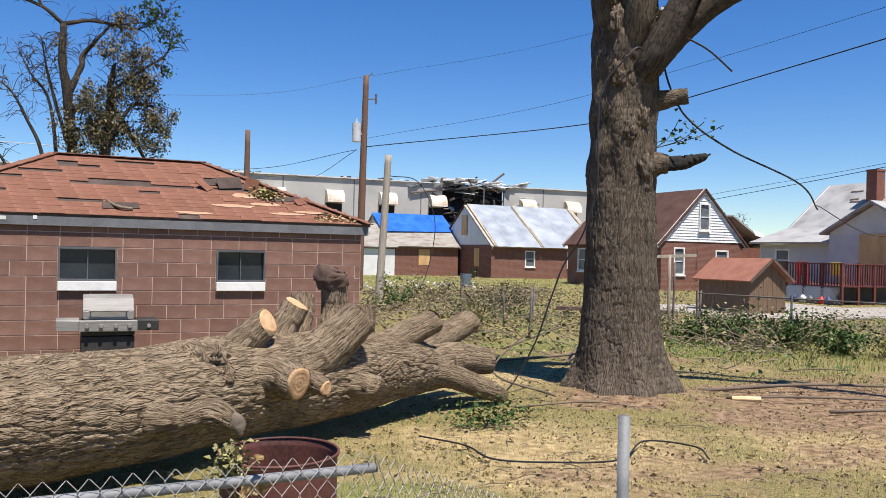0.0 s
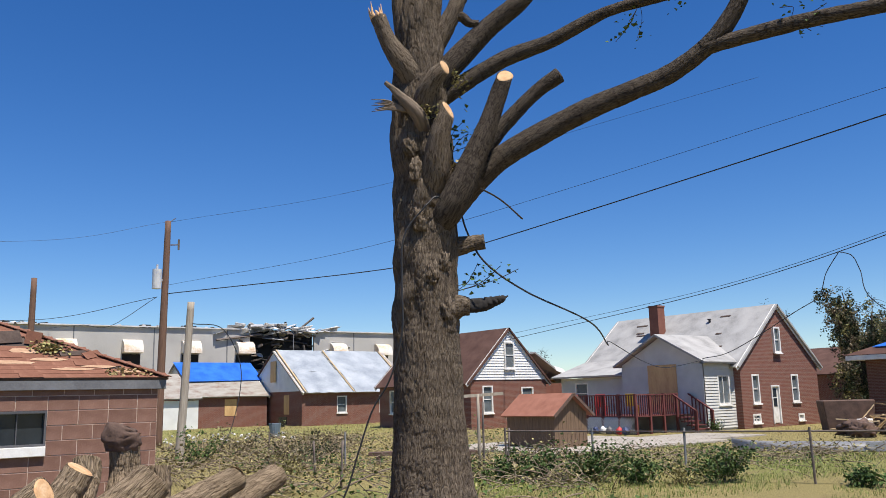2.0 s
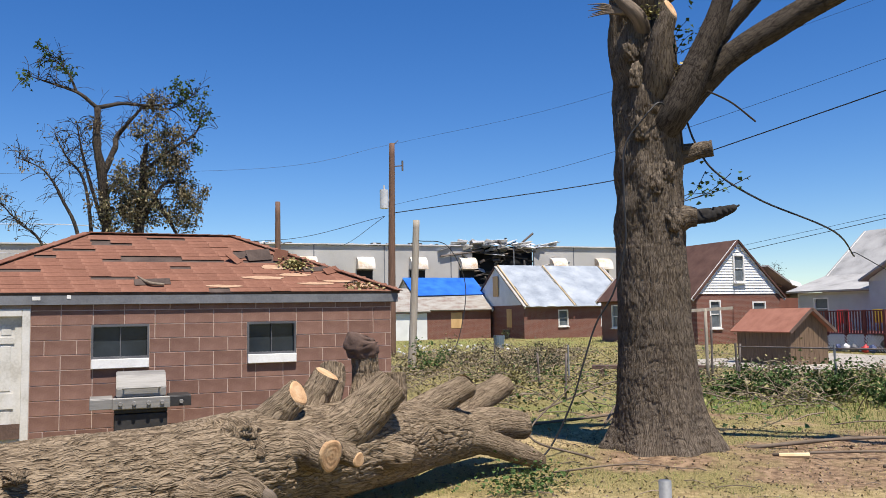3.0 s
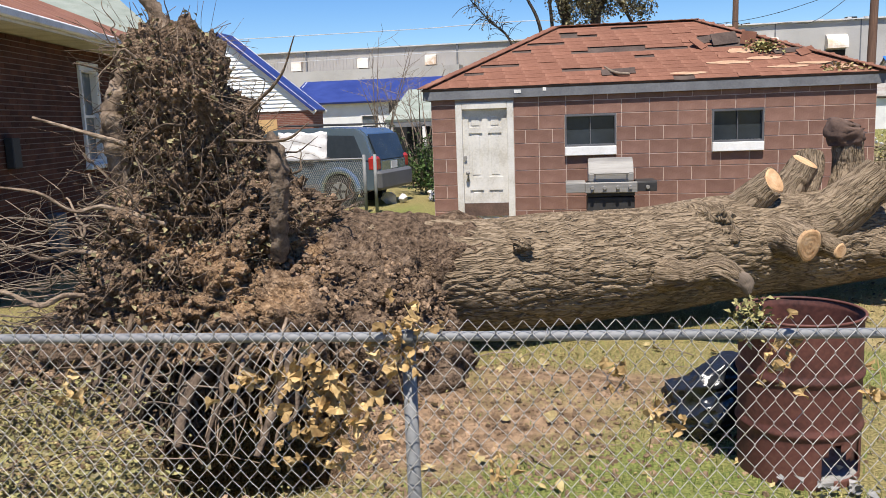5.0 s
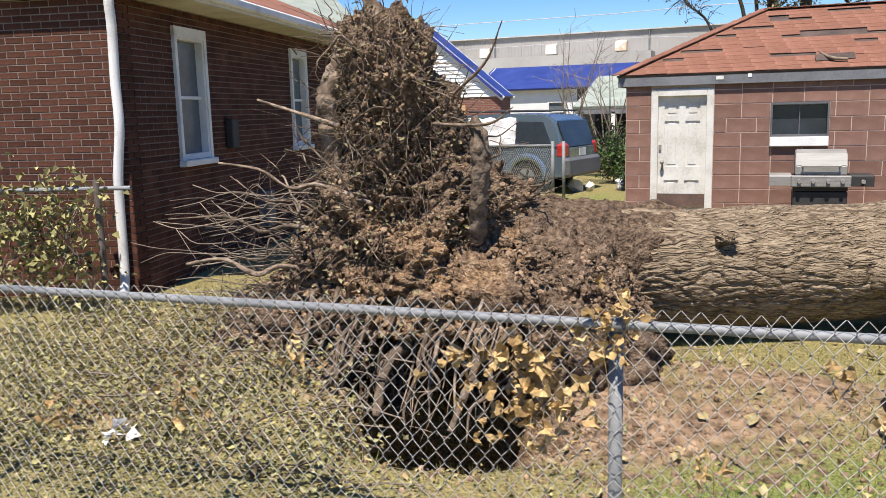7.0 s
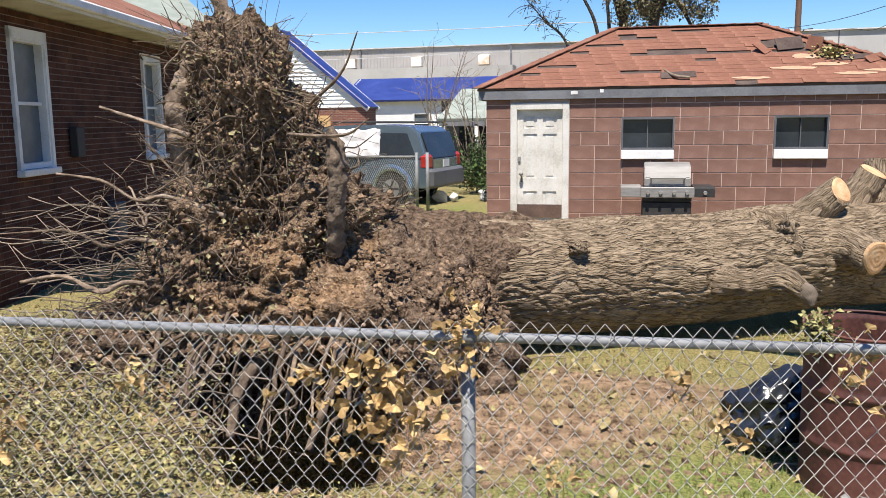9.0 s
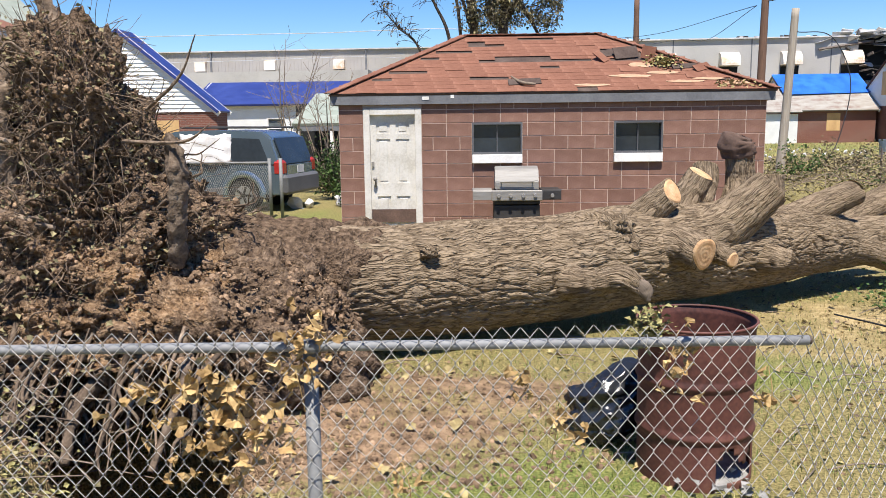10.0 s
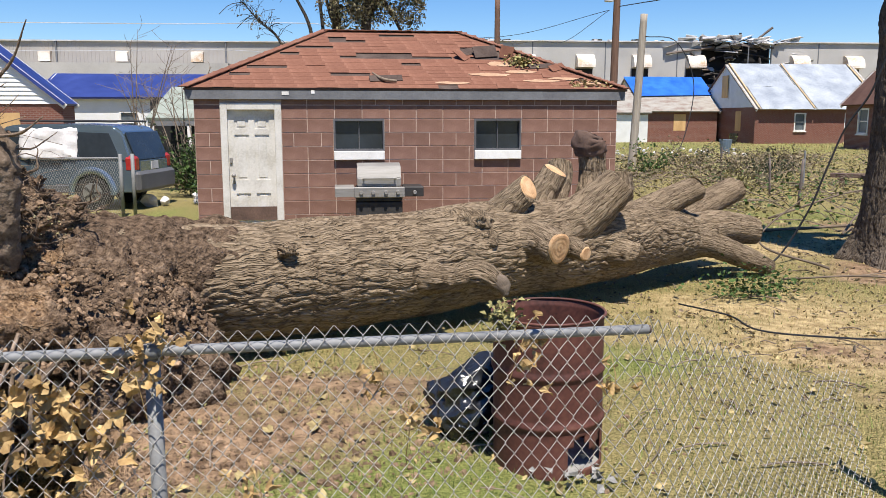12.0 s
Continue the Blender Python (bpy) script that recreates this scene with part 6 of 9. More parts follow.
    return h


# house with the silver tarp
h1 = gable_house("brick_house", "red brick house with a silver tarpaulin over its roof", 30.9, 41.0, 56.7, 66.0, 2.6, 5.75, "x", "brick_far", "siding", ["mixed_shingle", "brown_shingle"],
                 {"s": [(3.0, 3.9, 0.9, 2.2, "h"), (6.9, 8.3, 0.9, 2.2, "x")], "w": [(2.4, 3.2, 0.9, 2.3, "board"), (6.4, 7.2, 0.9, 2.3, "board")], "g": [(4.2, 5.1, 3.4, 5.0, "board")]}, lap="siding")
for xa, xb, ya, yb in ((31.2, 35.3, 56.25, 58.9), (35.4, 40.9, 56.25, 58.9), (31.0, 35.0, 58.7, 61.4), (35.1, 40.6, 58.7, 61.4)):
    pcs = []
    sl = (5.75 - 2.6) / 4.65
    n_ = 18
    vs = [(xa + (xb - xa) * i / n_, ya + (yb - ya) * j / n_, 2.6 + (ya + (yb - ya) * j / n_ - 56.7) * sl + 0.17 + 0.035 * noise.noise((xa + i * 0.4, ya + j * 0.3, 3.0))) for j in range(n_ + 1) for i in range(n_ + 1)]
    fs = [(j * (n_ + 1) + i, j * (n_ + 1) + i + 1, (j + 1) * (n_ + 1) + i + 1, (j + 1) * (n_ + 1) + i) for j in range(n_) for i in range(n_)]
    raw("tarpaulin", vs, fs, "tarp_silver", h1, "taut silver tarpaulin sheet", True)
for i in range(3):
    bm = bmesh.new()
    x = (31.0, 35.2, 40.7)[i]
    beam(bm, (x, 56.3, 2.55), (x, 61.3, 5.95), 0.12, 0.05)
    part("batten", bm, "lumber", h1)

# low building with the blue tarp
h0 = gable_house("low_brick_house", "low brick house with a bright blue tarpaulin on its roof", 24.6, 30.6, 62.0, 70.0, 2.45, 4.9, "x", "brick_far", "siding", ["mixed_shingle", "mixed_shingle"], {"s": [(2.5, 3.4, 0.9, 2.1, "board")]})
slab("tarpaulin", h0, [(24.4, 63.3, 3.55), (31.0, 63.6, 3.65), (31.0, 66.1, 5.15), (24.4, 66.1, 5.15)], 0.03, "tarp", "bright blue tarpaulin")
sh = thing("white_shed", "low white-walled outbuilding with a patchy shingle roof", "shed", pose(0, 0, 0))
part("wall", boxes(((23.2, 63.0, 1.05), (3.2, 3.0, 2.1))), "siding", sh)
slab("roof", sh, [(21.4, 61.2, 2.25), (25.0, 61.2, 2.25), (25.0, 64.9, 4.2), (21.4, 64.9, 4.2)], 0.1, "mixed_shingle")

# house with the white gable
h2 = gable_house("brick_gable_house", "red brick house with a white sided gable and brown roof", 31.9, 38.0, 38.0, 47.6, 2.85, 5.85, "y", "brick_far", "siding", ["brown_shingle", "brown_shingle"],
                 {"s": [(0.9, 1.7, 0.9, 2.5, "h"), (4.0, 5.0, 1.2, 2.4, "h")], "w": [(1.2, 2.2, 0.9, 2.4, "h"), (6.0, 7.0, 0.9, 2.4, "h")], "g": [(2.65, 3.45, 3.5, 5.1, "h")]}, lap="siding")
part("rear_wing", boxes(((39.6, 42.0, 1.3), (3.1, 6.0, 2.6))), "brick_plain", h2)
slab("wing_roof", h2, [(38.2, 39.0, 4.6), (41.6, 39.0, 2.6), (41.6, 45.4, 2.6), (38.2, 45.4, 4.6)], 0.1, "grey_shingle")
rng = random.Random(77)
for i in range(9):
    bm = bmesh.new()
    box(bm, (0, 0, 0), (rng.uniform(0.4, 1.0), rng.uniform(0.3, 0.8), 0.04))
    o = part("torn_panel", bm, "torn_sheet" if i % 2 else "plywood", h2, "torn roof panel")
    o.matrix_basis = pose(38.6 + rng.uniform(-0.3, 1.8), 38.9 + rng.uniform(0, 1.5), rng.uniform(2.7, 4.2), rng.uniform(-50, 50), rng.uniform(-50, 50), rng.uniform(0, 180))
bm = bmesh.new()
bmesh.ops.create_uvsphere(bm, u_segments=20, v_segments=8, radius=0.42, matrix=Matrix.Diagonal((1, 0.35, 1, 1)))
dish = part("satellite_dish", bm, "car_grey", h2, "dark grey satellite dish", True)
dish.matrix_basis = pose(31.6, 39.2, 3.5, 20, 0, -40)

# house with the deck
h3 = gable_house("deck_house", "red brick gabled house with a pale grey shingle roof", 37.83, 45.13, 24.2, 34.7, 3.2, 6.2, "y", "brick_far", "brick_far", ["grey_shingle", "grey_shingle"],
                 {"s": [(0.95, 1.6, 1.2, 2.65, "h"), (2.6, 3.35, 0.15, 2.1, "door"), (4.6, 5.3, 1.2, 2.65, "h"), (0.8, 1.5, 0.25, 0.7, "x"), (5.0, 5.6, 0.25, 0.6, "x")], "g": [(3.15, 3.75, 3.75, 5.1, "h")]})
bm = bmesh.new()
box(bm, (39.9, 30.6, 5.78), (0.62, 0.62, 1.9))
box(bm, (39.9, 30.6, 6.74), (0.68, 0.68, 0.10))
part("chimney", bm, "brick_plain", h3, "brick chimney")
bm = bmesh.new()
cyl(bm, (40.6, 27.6, 5.2), (40.6, 27.6, 5.75), 0.06)
cyl(bm, (40.6, 27.6, 5.75), (40.6, 27.6, 5.8), 0.11)
part("vent_pipe", bm, "black_metal", h3)
wing = new("side_wing")
wing.parent = h3
wing["label"] = "side wing clad in beige lap siding"
W_OP = [(1.05, 2.05, 1.2, 2.65)]
wall("wall", wing, pose(35.4, 24.6, 0), 2.43, 3.3, W_OP, "siding_grey", 0.18)
lap_boards("siding", wing, pose(35.4, 24.594, 0.1), 2.43, 3.2, [(a, b, c - 0.1, d - 0.1) for a, b, c, d in W_OP], "siding_grey", 0.14)
sash_window("window", wing, pose(35.4, 24.59, 0), *W_OP[0], bars="v", fw=0.09)
wall("wall", wing, pose(35.4, 29.6, 0, 0, 0, -90), 5.0, 3.3, [], "siding_grey", 0.18)
lap_boards("siding", wing, pose(35.394, 29.6, 0.1, 0, 0, -90), 5.0, 3.2, [], "siding_grey", 0.14)
prism("gable", wing, pose(35.4, 29.6, 3.3, 0, 0, -90), [(0, 0), (5.0, 0), (2.5, 1.3)], 0.15, "siding_grey")
part("boarded_door", boxes(((35.34, 27.0, 2.05), (0.03, 1.75, 2.35))), "plywood", wing, "doorway boarded with plywood")
for yq in ((24.25, 27.1), (29.95, 27.1)):
    slab("roof", wing, [(35.05, yq[0], 3.27), (39.0, yq[0], 3.27), (40.2, yq[1], 4.78), (35.05, yq[1], 4.78)], 0.1, "grey_shingle")
lw = new("lean_to")
lw.parent = h3
wall("wall", lw, pose(35.9, 34.4, 0, 0, 0, -90), 4.7, 2.75, [(0.9, 1.9, 1.3, 2.5)], "siding_grey", 0.18)
lap_boards("siding", lw, pose(35.894, 34.4, 0.1, 0, 0, -90), 4.7, 2.6, [(0.9, 1.9, 1.2, 2.4)], "siding_grey", 0.14)
sash_window("window", lw, pose(35.88, 34.4, 0, 0, 0, -90), 0.9, 1.9, 1.3, 2.5, bars="h", fw=0.09)
wall("wall", lw, pose(35.9, 34.4, 0), 2.0, 2.75, [], "siding_grey", 0.18)
slab("roof", lw, [(35.4, 29.5, 2.85), (35.4, 34.9, 2.85), (38.4, 34.9, 3.75), (38.4, 29.5, 3.75)], 0.1, "grey_shingle")
rng = random.Random(19)
for i in range(14):
    t, y = rng.uniform(0.1, 0.9), rng.uniform(24.6, 34)
    bm = bmesh.new()
    box(bm, (0, 0, 0), (0.12, rng.uniform(0.3, 0.9), 0.02))
    o = part("roof_patch", bm, "felt", h3, "dark patch of missing shingles")
    o.matrix_basis = pose(37.5 + 3.98 * t, y, 2.92 + 0.14 + 3.28 * t, 0, -math.degrees(math.atan2(3.0, 3.65)), 0)

# deck
deck = thing("deck", "dark red stained wooden deck with railing and white lattice skirt", "deck", pose(0, 0, 0))
for i in range(20):
    part("board", boxes(((33.3, 25.6 + i * 0.3, 0.80), (4.1, 0.29, 0.04))), "deck_wood", deck)
for x, y in [(31.35, 25.5 + k * 1.0) for k in range(7)] + [(31.35 + k * 1.0, 25.5) for k in range(1, 4)]:
    part("post", boxes(((x, y, 0.9), (0.11, 0.11, 1.85))), "deck_wood", deck)
part("rail", boxes(((31.35, 28.5, 1.78), (0.14, 6.1, 0.05))), "deck_wood", deck)
part("rail", boxes(((32.9, 25.5, 1.78), (3.1, 0.14, 0.05))), "deck_wood", deck)
for k in range(40):
    part("baluster", boxes(((31.35, 25.58 + k * 0.15, 1.3), (0.045, 0.045, 0.95))), "deck_wood", deck)
for k in range(20):
    part("baluster", boxes(((31.45 + k * 0.15, 25.5, 1.3), (0.045, 0.045, 0.95))), "deck_wood", deck)
bm = bmesh.new()
for k in range(44):
    y = 25.5 + k * 0.14
    beam(bm, (31.30, y, 0.05), (31.30, y + 0.65, 0.72), 0.012, 0.045)
    beam(bm, (31.315, y + 0.65, 0.05), (31.315, y, 0.72), 0.012, 0.045)
part("lattice", bm, "lattice", deck, "white diagonal lattice")
for k in range(4):
    part("step", boxes(((34.7, 25.25 - 0.28 * k, 0.68 - 0.18 * k), (1.2, 0.3, 0.05))), "deck_wood", deck)
for x in (34.05, 35.3):
    bm = bmesh.new()
    beam(bm, (x, 25.5, 1.78), (x, 24.2, 0.98), 0.09, 0.06)
    part("stair_rail", bm, "deck_wood", deck)
    part("stair_post", boxes(((x, 24.2, 0.5), (0.11, 0.11, 1.0))), "deck_wood", deck)
    for k in range(6):
        part("baluster", boxes(((x, 25.3 - 0.2 * k, 1.15 - 0.12 * k), (0.045, 0.045, 0.95))), "deck_wood", deck)


def chair(m, mat, label):
    c = thing("deck_chair", label, "chair", m, "chairs on the deck")
    part("seat", boxes(((0, 0, 0.42), (0.5, 0.5, 0.05)), bevel=0.01), mat, c)
    part("backrest", boxes(((0, 0.24, 0.72), (0.5, 0.05, 0.6)), bevel=0.01), mat, c)
    for x in (-0.22, 0.22):
        for y in (-0.22, 0.22):
            part("leg", boxes(((x, y, 0.2), (0.05, 0.05, 0.41))), mat, c)


chair(pose(32.2, 29.8, 0.82, 0, 0, 80), "toy_red", "red plastic chair on the deck")
chair(pose(32.3, 28.4, 0.82, 0, 0, 120), "toy_red", "red plastic chair on the deck")
chair(pose(34.5, 28.3, 0.82, 0, 0, 100), "toy_yellow", "yellow plastic chair by the boarded door")
rng = random.Random(3)
for i in range(9):
    o = blob("toy", (30.6 + rng.uniform(-0.3, 0.3), 25.4 + i * 0.5, 0.18), (0.16, 0.14, 0.17), ("toy_blue", "toy_red", "car_grey", "torn_sheet")[i % 4], None, 3, 0.6, 2.5, i)
    tagged(o, "jumbled plastic toys and yard goods in front of the deck", "toys", "yard goods by the deck")

# shed, slab
part_slab = part("paving_slab", boxes(((24.5, 22.6, 0.02), (9.0, 7.0, 0.08)), ((31.0, 21.8, 0.02), (4.0, 3.4, 0.075))), "concrete")
tagged(part_slab, "pale concrete yard slab", "pavement", kind="structure")
shed = thing("garden_shed", "small brown wooden shed with a red shingle roof", "shed", pose(0, 0, 0))
sx0, sx1, sy0, sy1, se, sp = 21.9, 23.55, 21.3, 23.75, 1.22, 1.85
for mm, ln in ((pose(sx0, sy0, 0.05), sx1 - sx0), (pose(sx0, sy1, 0.05, 0, 0, -90), sy1 - sy0), (pose(sx1, sy0, 0.05, 0, 0, 90), sy1 - sy0), (pose(sx1, sy1, 0.05, 0, 0, 180), sx1 - sx0)):
    k = int(ln / 0.2)
    for i in range(k):
        o = part("plank", boxes(((ln * (i + 0.5) / k, 0.02, se / 2), (ln / k - 0.012, 0.03, se))), "shed_wood", shed)
        o.matrix_basis = mm
prism("gable", shed, pose(sx0, sy0 + 0.01, se), [(0, 0), (sx1 - sx0, 0), ((sx1 - sx0) / 2, sp - se)], 0.05, "shed_wood")
prism("gable", shed, pose(sx1, sy1 - 0.01, se, 0, 0, 180), [(0, 0), (sx1 - sx0, 0), ((sx1 - sx0) / 2, sp - se)], 0.05, "shed_wood")
smx = (sx0 + sx1) / 2
for xe in (sx0 - 0.18, sx1 + 0.18):
    slab("roof", shed, [(xe, sy0 - 0.2, se - 0.06), (xe, sy1 + 0.15, se - 0.06), (smx, sy1 + 0.15, sp + 0.08), (smx, sy0 - 0.2, sp + 0.08)], 0.05, "shed_roof")
    bm = bmesh.new()
    beam(bm, (xe, sy0 - 0.21, se - 0.09), (smx, sy0 - 0.21, sp + 0.05), 0.03, 0.10)
    part("barge_board", bm, "rot", shed)

# house with the blue tarp, beside the debris
h4 = thing("blue_tarp_house", "dark brick house with a bright blue tarpaulin on its hip roof", "house", pose(0, 0, 0))
wall("wall", h4, pose(42.0, 19.8, 0, 0, 0, -90), 13.6, 3.2, [(2.1, 3.3, 0.9, 2.6), (6.8, 8.0, 0.9, 2.6)], "brick_dark", 0.2)
wall("wall", h4, pose(42.0, 6.0, 0), 10, 3.2, [], "brick_dark", 0.2)
wall("wall", h4, pose(52.0, 20.0, 0, 0, 0, 180), 10, 3.2, [], "brick_dark", 0.2)
for a in (2.3, 7.0):
    sash_window("window", h4, pose(42.0, 20.0, 0, 0, 0, -90), a, a + 1.2, 0.9, 2.6, bars="h", fw=0.1)
part("fascia", boxes(((41.35, 13, 3.28), (0.1, 15.2, 0.22)), ((46.7, 20.6, 3.28), (10.7, 0.1, 0.22))), "white_paint", h4)
part("soffit", boxes(((47, 13, 3.2), (11.2, 15.2, 0.04))), "siding", h4)
slab("roof", h4, [(41.3, 20.7, 3.42), (41.3, 5.4, 3.42), (47, 11.2, 5.8), (47, 14.8, 5.8)], 0.08, "brown_shingle")
slab("roof", h4, [(41.3, 20.7, 3.42), (52.7, 20.7, 3.42), (47, 14.8, 5.8)], 0.08, "brown_shingle")
slab("tarpaulin", h4, [(42.0, 19.6, 3.80), (42.0, 6.4, 3.80), (47, 11.2, 5.9), (47, 14.8, 5.9)], 0.03, "tarp", "bright blue tarpaulin")
hb = gable_house("far_brick_house", "distant small red brick house with a brown roof", 60.0, 70.0, 29.5, 37.0, 2.9, 4.9, "y", "brick_far", "brick_far", ["brown_shingle", "brown_shingle"], {"s": [(2.0, 3.0, 1.0, 2.3, "h")]})

# houses beyond the garage
h5 = gable_house("tarp_gable_house", "white sided gable house with a blue tarpaulin roof", -16.4, -8.95, 33.0, 34.4, 2.35, 5.45, "y", "brick_far", "siding", ["tarp_deep", "tarp_deep"], {"s": [(5.0, 5.9, 0.6, 2.0, "board")]}, lap="siding", over=0.12)
h6 = gable_house("white_low_house", "low white house with a deep blue tarpaulin roof", -14.0, -1.0, 45.5, 53.0, 2.9, 4.15, "x", "siding", "siding", ["tarp_deep", "tarp_deep"], {"s": [(4.0, 5.0, 1.0, 2.2, "h"), (8.0, 9.0, 1.0, 2.2, "h")]}, lap="siding")
car = thing("carport", "weathered carport with a green-grey shingle roof on posts", "carport", pose(0, 0, 0))
slab("roof", car, [(-5.3, 29.6, 1.85), (-2.3, 29.6, 1.85), (-2.3, 33.0, 3.0), (-5.0, 33.0, 3.0)], 0.1, "green_shingle")
part("beam", boxes(((-3.8, 29.7, 1.68), (2.9, 0.12, 0.2))), "fascia", car)
for x in (-5.1, -3.9, -2.6):
    part("post", boxes(((x, 29.7, 0.79), (0.12, 0.12, 1.7))), "white_paint", car)
part("rear_wall", boxes(((-4.1, 32.9, 1.3), (3.4, 0.1, 2.6))), "dark", car)

# ---- brick house beside the yard ----
HM = pose(-5.12, 7.02, 0, 0, 0, 10.5)
bh = thing("side_brick_house", "dark red brick house with white sash windows", "house", HM)
BH = 3.02
S_OP = [(1.08, 1.80, 1.36, 2.76), (4.72, 5.40, 1.36, 2.76)]
mside = pose(0, 0, 0, 0, 0, 90)
wall("wall", bh, pose(0, 0.004, 0, 0, 0, 0) @ pose(-9, 0, 0), 8.985, BH, [], "brick_mortar", 0.2)
wall("wall", bh, pose(-0.004, 0.22, 0, 0, 0, 90), 11, BH, [(a - 0.22, b - 0.22, c, d) for a, b, c, d in S_OP], "brick_mortar", 0.2)
wall("wall", bh, pose(0, 11.2, 0, 0, 0, 180), 9, BH, [], "brick_far", 0.2)
part("soffit", boxes(((-4.3, 5.78, BH + 0.03), (9.6, 11.74, 0.04))), "old_paint", bh)
part("gutter", boxes(((0.50, 5.78, BH + 0.10), (0.11, 11.84, 0.11)), bevel=0.02), "white_paint", bh, "white metal gutter")
part("gutter", boxes(((-4.3, -0.12, BH + 0.10), (9.5, 0.10, 0.11)), bevel=0.02), "white_paint", bh, "white metal gutter")
slab("roof", bh, [(0.48, -0.14, BH + 0.16), (0.48, 11.7, BH + 0.16), (-4.3, 8.0, BH + 2.2), (-4.3, 3.4, BH + 2.2)], 0.08, "shingle", "orange-red shingle roof")
slab("roof", bh, [(-9.1, -0.14, BH + 0.16), (0.48, -0.14, BH + 0.16), (-4.3, 3.4, BH + 2.2)], 0.08, "shingle")
slab("roof", bh, [(-9.1, 11.7, BH + 0.16), (0.48, 11.7, BH + 0.16), (-4.3, 8.0, BH + 2.2)], 0.08, "green_shingle")
slab("roof", bh, [(-3.5, 8.5, BH + 0.9), (-0.4, 12.6, BH + 0.4), (-2.2, 13.5, BH + 2.0), (-5.2, 9.5, BH + 2.3)], 0.06, "green_shingle", "green-grey shingled rear roof")
for a, b, c, d in S_OP:
    w = sash_window("window", bh, mside, a, b, c, d, bars="h", fw=0.06, label="white sash window with dim panes")
    part("casing", boxes(((a + 0.0, -0.012, (c + d) / 2), (0.06, 0.05, d - c + 0.1)), ((b, -0.012, (c + d) / 2), (0.06, 0.05, d - c + 0.1)), (((a + b) / 2, -0.012, d + 0.02), (b - a + 0.06, 0.05, 0.12))), "white_paint", w)
    part("curtain", boxes((((a + b) / 2, 0.16, (c + d) / 2), (b - a, 0.02, d - c))), "car_grey", w)
bm = bmesh.new()
box(bm, (0.06, 2.35, 1.62), (0.10, 0.20, 0.36), 0.01)
part("meter_box", bm, "black_metal", bh, "dark utility meter box")
bm = bmesh.new()
box(bm, (0.08, 3.3, 0.55), (0.14, 0.3, 0.5), 0.01)
part("utility_cabinet", bm, "car_grey", bh)
tube("downspout", [(0.0, -0.12, BH + 0.06), (0.0, -0.12, BH - 0.10), (-0.01, -0.09, 2.7), (-0.03, -0.08, 2.2), (-0.03, -0.08, 1.75), (-0.10, -0.07, 1.2), (-0.12, -0.07, 0.3), (-0.10, -0.16, 0.08)], [0.045] * 8, "white_paint", bh, 60, 10, lambda a, s, r: 0.008 * abs(math.cos(2 * a)), "dented white metal downspout")

# old fence rail with withered vine, beside the brick house
of = thing("old_fence", "short run of steel fence rail overgrown with withered vine", "fence", pose(0, 0, 0))
bm = bmesh.new()
cyl(bm, (-4.72, 6.55, 1.20), (-8.2, 5.8, 1.17), 0.021, n=10)
part("top_rail", bm, "steel", of)
for x, y in ((-5.05, 6.47), (-7.2, 6.0)):
    bm = bmesh.new()
    cyl(bm, (x, y, -0.1), (x, y, 1.28), 0.032, n=12)
    part("post", bm, "rust_steel", of)
rng = random.Random(41)
lf, tw = [], []
for i in range(60):
    x = rng.uniform(-8.0, -5.0)
    y = 6.5 + (x + 4.9) * 0.216
    pts = [(x, y, 0)]
    for k in range(1, 4):
        pts.append((x + rng.gauss(0, 0.12) * k, y - 0.1 + rng.gauss(0, 0.08), min(0.45 * k * rng.uniform(0.7, 1.0), 1.4)))
    tw.append(wire_piece(pts, 0.005, 10, 4))
    for _ in range(45):
        p = Vector(pts[rng.randint(1, 3)])
        lf.append(leaf_piece(p + Vector((rng.gauss(0, 0.13), rng.gauss(0, 0.10), rng.gauss(0, 0.14))), rng.uniform(0.04, 0.09), rng, 0.4))
o = merged("vine_stem_mass", tw, "twig", of)
o["kind"] = "stuff"
o = merged("vine_leaves", lf, "wilted", of, "withered olive-brown vine leaves")
o["kind"] = "stuff"

# ---- SUV behind the roots ----
suv = thing("suv", "light blue-grey SUV with plastic sheet over a rear side window", "car", pose(-4.92, 18.95, 0, 0, 0, -12.5))
CW = 0.88


def side_outline(name, pts, half, mat, inset=0.0, label="", bevel=0.03):
    bm = bmesh.new()
    a = [bm.verts.new((x, -half + inset * max(0, z - 0.95), z)) for x, z in pts]
    b = [bm.verts.new((x, half - inset * max(0, z - 0.95), z)) for x, z in pts]
    k = len(pts)
    bm.faces.new(a), bm.faces.new(b[::-1])
    for i in range(k):
        bm.faces.new((a[i], b[i], b[(i + 1) % k], a[(i + 1) % k]))
    bmesh.ops.recalc_face_normals(bm, faces=bm.faces)
    if bevel:
        bmesh.ops.bevel(bm, geom=bm.edges[:], offset=bevel, segments=2, affect="EDGES")
    return part(name, bm, mat, suv, label, False)


